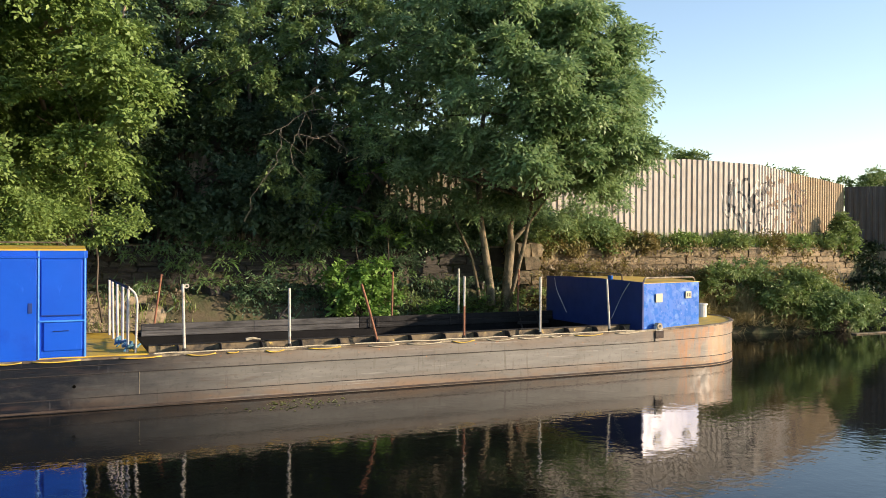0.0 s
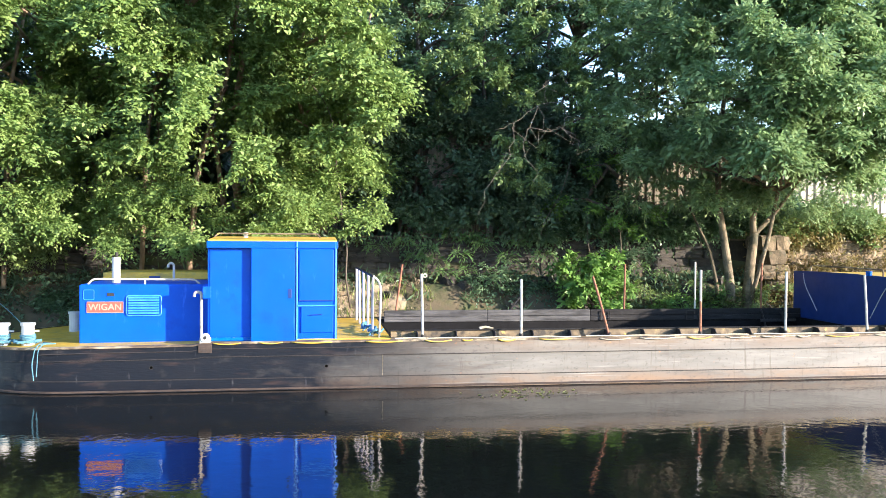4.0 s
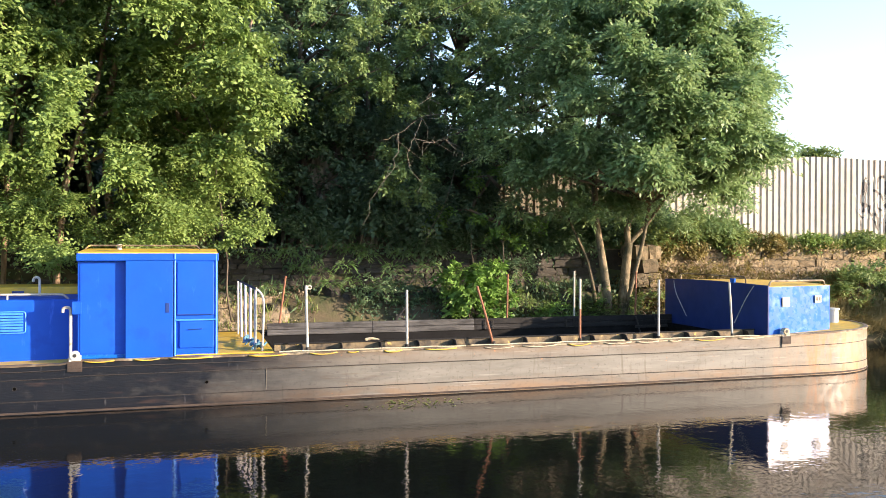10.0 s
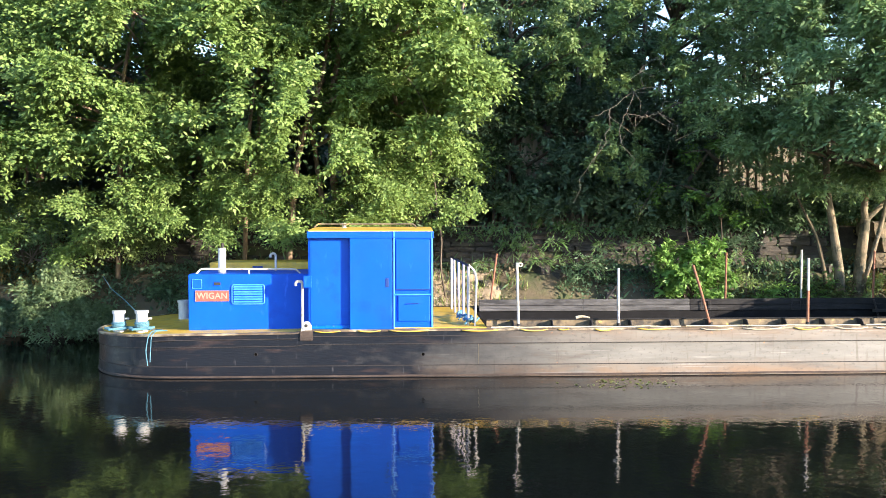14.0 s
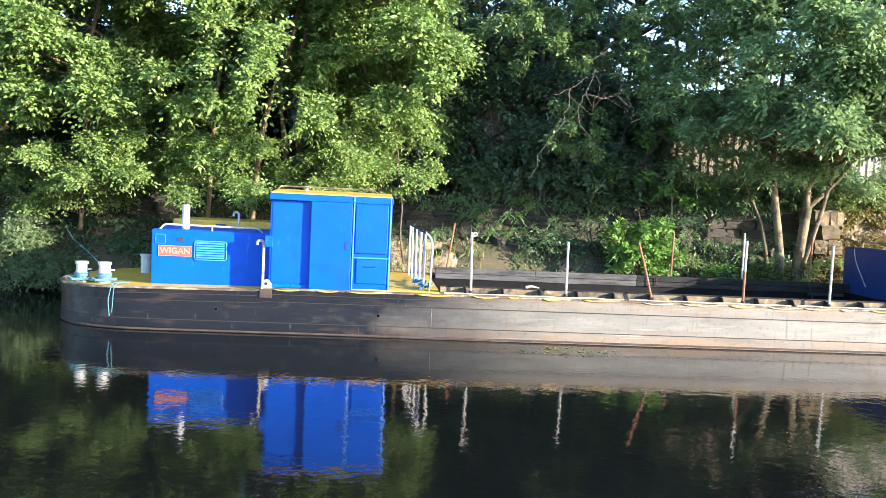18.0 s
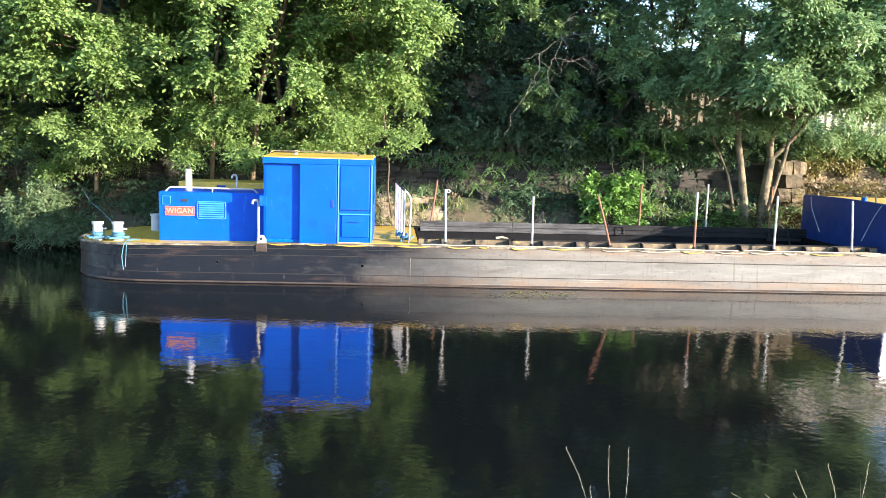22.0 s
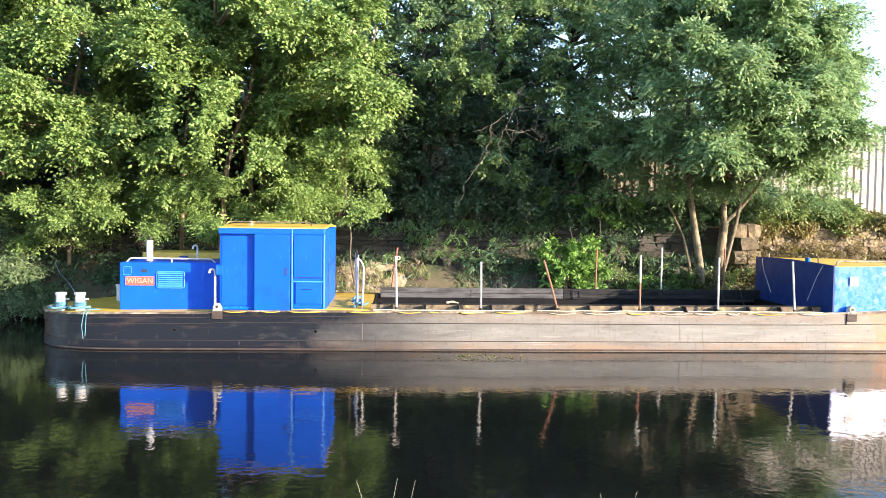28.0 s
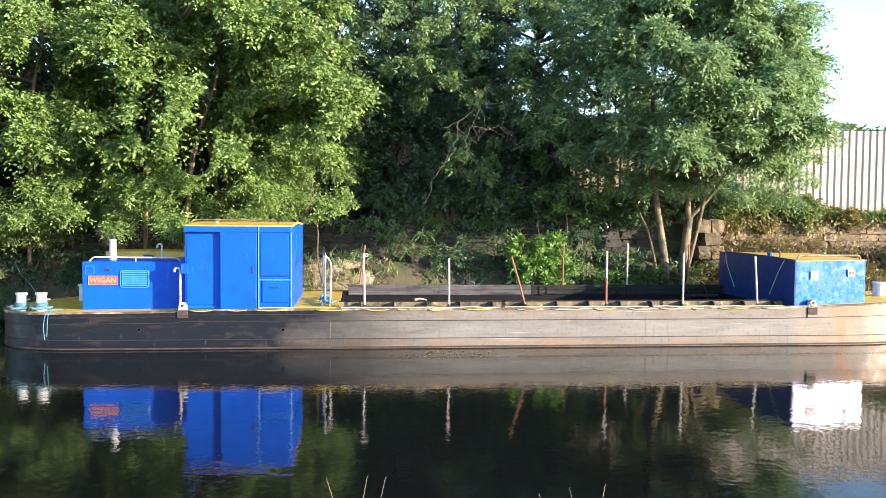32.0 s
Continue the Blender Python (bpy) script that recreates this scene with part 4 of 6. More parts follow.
    louvre = part("louvre", box(-5.15, -4.56, y0 - 0.014, y0 - 0.001, 1.24, 1.60, 0.02), BLUE, eh, "blue louvred vent")
    part("louvre_frame", tube(bent([(-4.85, y0 - 0.016, 1.245), (-4.565, y0 - 0.016, 1.245), (-4.565, y0 - 0.016, 1.595), (-5.145, y0 - 0.016, 1.595), (-5.145, y0 - 0.016, 1.245), (-4.85, y0 - 0.016, 1.245)], 0.05), 0.012, 5), BLUE_HIGHLIGHT, louvre)
    for k in range(7):
        z = 1.285 + k * 0.045
        bm = bmesh.new()
        q = [bm.verts.new(p) for p in ((-5.11, y0 - 0.015, z), (-4.6, y0 - 0.015, z), (-4.6, y0 - 0.056, z - 0.010), (-5.11, y0 - 0.056, z - 0.010), (-5.11, y0 - 0.015, z + 0.022), (-4.6, y0 - 0.015, z + 0.022))]
        for f in ((0, 3, 2, 1), (3, 4, 5, 2), (0, 4, 3), (1, 2, 5)):
            bm.faces.new([q[i] for i in f])
        part("slat", bm, BLUE_HIGHLIGHT, louvre)
    plate = part("small_plate", box(-5.86, -5.68, y0 - 0.012, y0 - 0.001, 1.52, 1.70, 0.012), BLUE, eh)
    part("plate_edge", tube(bent([(-5.77, y0 - 0.013, 1.525), (-5.685, y0 - 0.013, 1.525), (-5.685, y0 - 0.013, 1.695), (-5.855, y0 - 0.013, 1.695), (-5.855, y0 - 0.013, 1.525), (-5.77, y0 - 0.013, 1.525)], 0.025), 0.005, 5), BLUE_HIGHLIGHT, plate)
    part("lamp_plate", box(-5.47, -5.35, y0 - 0.012, y0 - 0.001, 1.585, 1.64, 0.003), BLACK, eh)
    sign = part("name_board", box(-5.80, -5.20, y0 - 0.016, y0 - 0.001, 1.30, 1.485, 0.004), SIGN_RED, eh, "red name board with pale letters")
    part("board_trim", tube([(-5.80, y0 - 0.016, 1.30), (-5.20, y0 - 0.016, 1.30), (-5.20, y0 - 0.016, 1.485), (-5.80, y0 - 0.016, 1.485), (-5.80, y0 - 0.016, 1.30)], 0.005, 5), LETTER, sign)
    text = bpy.data.curves.new("letters", "FONT")
    text.body, text.size, text.align_x, text.align_y, text.extrude, text.offset = "WIGAN", 0.155, "CENTER", "CENTER", 0.002, 0.003
    text.space_character = 1.04
    tmp = new("letters", text)
    bpy.context.view_layer.update()
    me = bpy.data.meshes.new_from_object(tmp.evaluated_get(bpy.context.evaluated_depsgraph_get()))
    bpy.data.objects.remove(tmp)
    me.materials.clear()
    me.materials.append(LETTER)
    letters = new("letters", me)
    letters.parent = sign
    letters.matrix_local = pose(-5.50 - 2.5, y0 - 0.0185 - 2.0, 1.392, 90, 0, 0)
    part("stern_pipe", tube(bent([(-3.83, 0.2, 0.78), (-3.83, 0.2, 1.68), (-3.95, 0.2, 1.68), (-3.95, 0.2, 1.60)], 0.06), 0.026, 8), WHITE, b, "white swan-neck pipe")
    # mooring fittings
    for name, x, z in (("pulley_plate", -3.74, 0.80), ("bow_plate", 9.92, 0.82)):
        p = part(name, box(x - 0.11, x + 0.11, -0.045, -0.024, z - 0.14, z + 0.02, 0.004), RUST_LIP, b, "brown fixing plate")
        part("lug", rod((x, -0.05, z + 0.12), (x, 0.06, z + 0.12), 0.07, n=16), EDGE if x > 0 else GALV, p, "pale steel lug")
        part("lug_foot", box(x - 0.09, x + 0.09, -0.03, 0.05, z, z + 0.12, 0.004), GALV, p)
        # black disc in place of the shaded eye of the lug
        part("lug_eye", rod((x, -0.056, z + 0.12), (x, -0.049, z + 0.12), 0.03, n=12), BLACK, p)
    for x, y in ((-7.22, 0.75), (-6.77, 0.62), (-6.55, 2.6)):
        z = gun(x) - 0.01
        bo = part("bollard", rod((x, y, z), (x, y, z + 0.34), 0.102, n=18), GALV, b, "pale painted mooring bollard")
        part("cap", rod((x, y, z + 0.34), (x, y, z + 0.385), 0.12, n=18), GALV, bo)
        part("pin", rod((x + 0.06, y, z + 0.24), (x + 0.18, y, z + 0.24), 0.018, n=8), GALV, bo)
    bin_ = part("bow_bollard", rod((12.55, 1.6, 0.90), (12.55, 1.6, 1.22), 0.14, n=18), GALV, b, "squat pale mooring post")
    part("cap", rod((12.55, 1.6, 1.22), (12.55, 1.6, 1.26), 0.165, n=18), GALV, bin_)
    # fore cabin
    prof = [(0.0, 1.86), (0.6, 1.875), (1.2, 1.887), (2.0, 1.892), (2.8, 1.887), (3.4, 1.875), (4.0, 1.86)]

    def section(x, y_in):
        s = (BEAM - 2 * y_in) / BEAM
        return [(x, y_in, 0.84)] + [(x, y_in + y * s, z) for y, z in prof] + [(x, BEAM - y_in, 0.84)]
    a, c = section(9.56, 0.05), section(11.42, 0.42)

    def loft(pa, pb):
        """A solid between two closed sections of equal count."""
        bm = bmesh.new()
        va, vb = [bm.verts.new(p) for p in pa], [bm.verts.new(p) for p in pb]
        for i in range(len(va)):
            j = (i + 1) % len(va)
            bm.faces.new((va[i], va[j], vb[j], vb[i]))
        bm.faces.new(va[::-1])
        bm.faces.new(vb)
        bmesh.ops.recalc_face_normals(bm, faces=bm.faces)
        return bm
    fc = part("fore_cabin", loft(a, c), BLUE_WORN, b, "worn blue fore cabin")
    # faces away from the sun; navy paints that shade on
    part("aft_bulkhead", loft([(9.525, y, z + (0.03 if z > 1 else -0.07)) for _, y, z in a], [(9.557, y, z + (0.03 if z > 1 else -0.07)) for _, y, z in a]), NAVY, fc, "blue bulkhead, its shade put into the dark colour")

    def cover(q):
        return [(x, y, z + 0.002) for x, y, z in q[1:-1]] + [(x, y, z + 0.012) for x, y, z in q[-2:0:-1]]
    part("roof", loft(cover([(9.559, y, z) for _, y, z in a]), cover([(11.46, y, z) for _, y, z in c])), YELLOW, fc, "cambered yellow roof")

    def side_y(x):
        return 0.05 + 0.37 * (x - 9.56) / 1.86
    for xw, zw, w, h, mat, name in ((10.03, 1.54, 0.22, 0.19, CREAM, "board"), (11.02, 1.58, 0.20, 0.16, CREAM, "vent_plate")):
        m = pose(xw, side_y(xw) - 0.022, zw, 0, 0, math.degrees(math.atan2(0.37, 1.86)))
        bm = box(-w / 2, w / 2, -0.012, 0.006, -h / 2, h / 2, 0.004)
        bmesh.ops.transform(bm, matrix=m, verts=bm.verts)
        pl = part(name, bm, mat, fc, "cream plate")
        if name == "vent_plate":
            # black plates painted on for the shade in the vent's holes
            for dx in (-0.04, 0.04):
                bm = box(dx - 0.025, dx + 0.025, -0.016, -0.0125, -0.04, 0.04, 0)
                bmesh.ops.transform(bm, matrix=m, verts=bm.verts)
                part("vent_hole", bm, BLACK, pl)
    part("roof_rail", tube(bent([(9.62, side_y(9.62) + 0.08, 1.87), (9.66, side_y(9.66) + 0.08, 1.98), (11.3, side_y(11.3) + 0.08, 1.97), (11.34, side_y(11.34) + 0.08, 1.87)], 0.06), 0.022, 8), EDGE, fc, "cream grab rail")
    part("roof_rail", tube(bent([(9.62, 3.4, 1.9), (9.62, 3.4, 2.04), (9.62, 0.9, 2.04), (9.62, 0.9, 1.9)], 0.08), 0.016, 8), EDGE, fc, "cream grab rail")
    part("tag", box(9.51, 9.556, 1.15, 1.30, 1.90, 2.0, 0.004), BLUE_WORN, fc, "small blue tag")
    for pts in (((9.517, 3.55, 1.86), (9.517, 3.5, 1.6), (9.517, 3.0, 1.02)), ((9.517, 0.5, 1.86), (9.517, 0.75, 1.6), (9.517, 1.15, 1.02))):
        part("cable", tube(bent(pts, 0.2), 0.009, 6), GALV, fc)
    # guard posts
    for (xa, xt, zt, top, foot) in ((0.0, -0.03, 2.0, WHITE, WHITE), (1.80, 1.79, 1.90, WHITE, WHITE), (3.47, 3.14, 1.95, RUST, RUST), (5.25, 5.25, 2.07, WHITE, RUST), (6.98, 6.98, 2.04, WHITE, WHITE), (8.70, 8.62, 1.97, WHITE, WHITE)):
        s = part("guard_post", tube([(xa, 0.10, 0.83), (xa + (xt - xa) * 0.5, 0.10, 0.9 + (zt - 0.9) * 0.5)], 0.023, 10), foot, b, "rusty red post" if foot is RUST else "white painted post")
        part("upper_length", tube([(xa + (xt - xa) * 0.5, 0.10, 0.9 + (zt - 0.9) * 0.5), (xt, 0.10, zt)], 0.023, 10), top, s)
        part("socket", rod((xa, 0.10, 0.83), (xa, 0.10, 0.92), 0.036, n=10), SEAM, s)
    part("ring", tube([(0.03 + 0.035 * math.cos(t), 0.10, 1.965 + 0.03 * math.sin(t)) for t in np.linspace(0, 2 * math.pi, 11)], 0.012, 6), WHITE, b)
    for xa, xt, zt, mat in ((-0.14, 0.02, 2.03, RUST), (5.2, 5.22, 2.04, RUST), (6.95, 6.95, 2.10, WHITE), (8.62, 8.64, 2.08, RUST)):
        part("guard_post", tube([(xa, 3.86, 0.83), (xt, 3.86, zt)], 0.023, 10), mat, b, "rusty red post" if mat is RUST else "white painted post")
    part("loose_strut", tube([(2.45, 3.85, 0.95), (2.72, 3.85, 1.30)], 0.02, 6), SEAM, b)
    part("loose_strut", tube([(2.72, 3.85, 0.95), (2.72, 3.85, 1.30)], 0.012, 6), SEAM, b)
    # cross railing before the hold
    r = part("railing", tube([(-0.86, 0.50, 1.93), (-1.02, 3.6, 1.97)], 0.022, 8), SEAM, b, "white railing across the deck")
    for k, y in enumerate((0.62, 1.35, 2.1, 2.85, 3.55)):
        part("baluster", tube([(-0.83 - 0.05 * y, y, 0.82), (-0.83 - 0.05 * y + random.uniform(-0.02, 0.02), y, 1.95)], 0.023, 8), WHITE, r)
    part("hoop", tube(bent([(-0.745, 0.50, 0.82), (-0.715, 0.50, 1.7), (-0.76, 0.50, 1.87), (-0.86, 0.50, 1.93)], 0.1), 0.019, 8), WHITE, r)
    return b


barge = build_barge()


# ---- plants ----
rng = np.random.default_rng(7)


def unit(v):
    return v / np.maximum(np.linalg.norm(v, axis=1, keepdims=True), 1e-6)


def leaf_object(name, centres, ways, normals, size, width, mat, parent=None, kind="stuff", label=""):
    """Many small folded leaves in one mesh, from arrays of places and directions."""
    n = len(centres)
    L = size * rng.uniform(0.7, 1.25, (n, 1))
    W = L * width
    d = unit(ways)
    nn = unit(normals - d * (normals * d).sum(1, keepdims=True))
    s = np.cross(d, nn)
    fold = -nn * W * 0.22
    co = np.stack([centres, centres + d * L * 0.45 + s * W * 0.5 - fold, centres + d * L + fold * 0.8, centres + d * L * 0.45 - s * W * 0.5 - fold], 1).reshape(-1, 3)
    base = Vector(parent["base"]) if parent else Vector((0, 0, 0))
    co = co - np.array(base)
    me = bpy.data.meshes.new(name)
    me.vertices.add(4 * n)
    me.vertices.foreach_set("co", co.astype(np.float32).ravel())
    me.loops.add(4 * n)
    me.loops.foreach_set("vertex_index", np.arange(4 * n, dtype=np.int32))
    me.polygons.add(n)
    me.polygons.foreach_set("loop_start", np.arange(0, 4 * n, 4, dtype=np.int32))
    me.update(calc_edges=True)
    me.materials.append(mat)
    ob = new(name, me)
    if parent:
        ob.parent = parent
    ob["base"] = tuple(base)
    return tagged(ob, label, kind=kind)


# openings in the leaves, fitted to the camera's view: places over and on the fence, their half widths and half heights
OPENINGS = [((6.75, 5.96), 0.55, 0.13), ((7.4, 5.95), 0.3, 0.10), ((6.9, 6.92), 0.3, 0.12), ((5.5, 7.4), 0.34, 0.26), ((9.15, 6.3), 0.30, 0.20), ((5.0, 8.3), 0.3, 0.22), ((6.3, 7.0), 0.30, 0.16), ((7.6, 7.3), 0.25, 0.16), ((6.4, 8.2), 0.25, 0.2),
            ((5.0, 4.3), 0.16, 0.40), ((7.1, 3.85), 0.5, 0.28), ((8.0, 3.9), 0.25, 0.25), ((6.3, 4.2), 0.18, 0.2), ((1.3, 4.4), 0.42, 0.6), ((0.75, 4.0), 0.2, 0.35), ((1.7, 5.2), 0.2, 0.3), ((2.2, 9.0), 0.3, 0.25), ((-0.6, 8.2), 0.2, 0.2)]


# gaps before trunks, fitted to the camera's view: place, half width, half height
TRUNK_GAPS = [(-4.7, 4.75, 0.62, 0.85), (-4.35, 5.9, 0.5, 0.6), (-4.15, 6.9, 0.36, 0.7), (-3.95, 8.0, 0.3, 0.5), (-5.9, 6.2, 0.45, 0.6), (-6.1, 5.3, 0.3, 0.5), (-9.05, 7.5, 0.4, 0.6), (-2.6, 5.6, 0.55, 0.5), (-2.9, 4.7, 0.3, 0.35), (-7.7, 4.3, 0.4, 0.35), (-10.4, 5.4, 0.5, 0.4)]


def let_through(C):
    """Thins leaves along lines from the camera's place on the towpath, to fit its view."""
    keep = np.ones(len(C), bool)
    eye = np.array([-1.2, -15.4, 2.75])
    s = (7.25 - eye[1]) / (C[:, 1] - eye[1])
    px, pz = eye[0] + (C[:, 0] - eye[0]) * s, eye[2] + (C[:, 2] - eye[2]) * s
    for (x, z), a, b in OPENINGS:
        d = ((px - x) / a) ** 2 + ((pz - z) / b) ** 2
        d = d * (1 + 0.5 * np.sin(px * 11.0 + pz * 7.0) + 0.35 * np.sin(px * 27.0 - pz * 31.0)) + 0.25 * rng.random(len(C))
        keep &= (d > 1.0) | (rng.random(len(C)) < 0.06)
    # gaps of sky cut through the crowns above the fence, for the same view
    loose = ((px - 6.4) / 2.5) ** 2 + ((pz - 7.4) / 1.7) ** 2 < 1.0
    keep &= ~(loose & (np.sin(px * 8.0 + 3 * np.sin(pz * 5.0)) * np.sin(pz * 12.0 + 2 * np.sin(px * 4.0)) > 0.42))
    # leaves in front of the trunks removed so that they show in that view
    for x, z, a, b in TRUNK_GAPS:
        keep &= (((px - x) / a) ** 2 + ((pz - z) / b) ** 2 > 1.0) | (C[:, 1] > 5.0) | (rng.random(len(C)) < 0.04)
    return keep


def spray_leaves(lobes, per, droop, k=9, reach=1.15):
    """Flat sprays: leaves set to both sides of short drooping twigs that leave the heart of each lobe."""
    C, D, N = [], [], []
    for x, y, z, r in lobes:
        m = max(int(per * r * r), 5)
        u = unit(rng.normal(size=(m, 3)) + np.array([0.1, -0.4, 0.1]))
        u[:, 2] *= 0.6
        side = unit(np.cross(u, np.array([0.0, 0.0, 1.0])) + rng.normal(size=(m, 3)) * 0.35)
        top = unit(np.cross(side, u)) + np.array([0.55, -0.60, 0.2]) + rng.normal(size=(m, 3)) * 0.5
        t = np.repeat(np.arange(m), k)
        f = np.tile(np.linspace(0.42, 1.0, k), m)[:, None]
        sg = np.tile(np.where(np.arange(k) % 2 == 0, 1.0, -1.0), m)[:, None]
        sg[k - 1::k] *= 0.15
        long = r * reach * (0.45 + 0.68 * rng.random((m, 1)))[t]
        heart = np.array([x, y, z]) + (rng.normal(size=(m, 3)) * np.array([0.2, 0.16, 0.14]) * r)[t]
        sag = np.array([0.0, 0.0, -1.0]) * droop * f * f * long * 0.6
        C.append(heart + u[t] * f * long + sag + rng.normal(size=(m * k, 3)) * 0.03)
        D.append(u[t] * 0.75 + side[t] * sg * 0.9 + np.array([0, 0, -droop * 0.6]) + rng.normal(size=(m * k, 3)) * 0.28)
        N.append(top[t] + rng.normal(size=(m * k, 3)) * 0.30)
    C, D, N = np.concatenate(C), np.concatenate(D), np.concatenate(N)
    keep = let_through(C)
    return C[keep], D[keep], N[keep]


def hollow(x, z):
    """Where the front of the crowns opens and lets one look into their shade."""
    return noise.noise(Vector((x * 0.42, 11.3, z * 0.55))) + 0.6 * noise.noise(Vector((x * 1.05, 5.1, z * 1.25))) - 0.03


def shell_lobes(c, r, n, size, low=-0.75, front=0.0):
    """Lobes scattered through an ellipsoid, most near its skin and on the side of the water."""
    out = []
    while len(out) < n:
        u = unit(rng.normal(size=(1, 3)))[0]
        if u[2] < low or (u[1] > 0.2 and rng.random() < front):
            continue
        q = 0.4 + 0.6 * rng.random() ** 0.5
        out.append((c[0] + u[0] * r[0] * q, c[1] + u[1] * r[1] * q, c[2] + u[2] * r[2] * q, size * (0.5 + 1.0 * rng.random())))
    return out


def tree(base, stems, crown, n_lobes, lobe, per, leaf, width, mat, bark, droop, label, front=0.45, root=0.0, extra=(), low=-0.75, hollows=0.0, limb_z=3.0, reach=1.15, thin=None, twigs=3):
    """A tree in parts: trunks and limbs, and its crown of sprays of leaves."""
    t = thing("tree", *base, label, "tree", group="trees on the far bank")
    lobes = shell_lobes(*crown, n_lobes, lobe, low, front)
    if hollows:
        lobes = [(x, y, z, r) if hollow(x, z) < 0 or x > 8.4 else (x, y + hollows, z, r) for x, y, z, r in lobes]
    if thin:
        lobes = [q for q in lobes if rng.random() < thin(*q[:3])]
    tops = []
    for k, (dx, dy, h, r) in enumerate(stems):
        p0 = Vector(base) + Vector((0.22 * math.cos(k * 2.4) + root * dx, 0.15 * math.sin(k * 2.4), -0.25))
        p1 = Vector(base) + Vector((dx, dy, h))
        bow = Vector((rng.uniform(-0.15, 0.15), rng.uniform(-0.1, 0.1), 0)) * h * 0.5
        pts = [p0.lerp(p1, s) + bow * math.sin(math.pi * s) + Vector((rng.uniform(-1, 1), rng.uniform(-1, 1), 0)) * 0.04 * (0 < s < 1) for s in np.linspace(0, 1, 8)]
        part("trunk", tube(pts, r, 9, taper=r * 0.45), bark, t, smooth=True)
        tops.append(pts)
    for i, (x, y, z, r) in enumerate(lobes):
        pts = tops[i % len(tops)]
        j = min(range(2, len(pts)), key=lambda q: (pts[q] - Vector((x, y, z))).length + max(pts[q].z - z, 0) * 2)
        p0, p1 = pts[j], Vector((x, y, z))
        if i % twigs == 0 and z > max(p0.z + 0.1, limb_z) and math.hypot(x - p0.x, y - p0.y) < 3.8:
            mid = p0.lerp(p1, 0.5) + Vector((rng.uniform(-0.2, 0.2), rng.uniform(-0.2, 0.2), rng.uniform(0.0, 0.35)))
            part("limb", tube([p0, p0.lerp(mid, 0.55), mid, mid.lerp(p1, 0.6), p1], 0.055, 6, taper=0.012), bark, t, smooth=True)
    C, D, N = spray_leaves(lobes, per, droop, reach=reach)
    leaf_object("crown", C, D, N, leaf, width, mat, t)
    if extra:
        C, D, N = spray_leaves(extra, per * 1.2, droop, reach=reach)
        leaf_object("low_bough", C, D, N, leaf * 0.72, width * 0.85, mat, t)
    return t


def bush(name, c, r, n_lobes, lobe, per, leaf, width, mat, label, droop=0.2, low=-0.9, category="bush"):
    t = thing(name, c[0], c[1], max(c[2] - r[2], 0.05), label, category, group="bushes on the far bank")
    lobes = shell_lobes(c, r, n_lobes, lobe, low, 0.3)
    foot = Vector((c[0], c[1], c[2] - r[2] * 0.95))
    for x, y, z, q in lobes[::3] if r[2] > 0.5 else ():
        p1 = Vector((x, y, z))
        part("stem", tube([foot + Vector((rng.uniform(-0.3, 0.3) * r[0], rng.uniform(-0.1, 0.1), 0)), foot.lerp(p1, 0.6) + Vector((0, 0, 0.12)), p1], 0.018, 5, taper=0.006), BARK, t)
    C, D, N = spray_leaves(lobes, per, droop)
    leaf_object("leaves", C, D, N, leaf, width, mat, t)
    return t


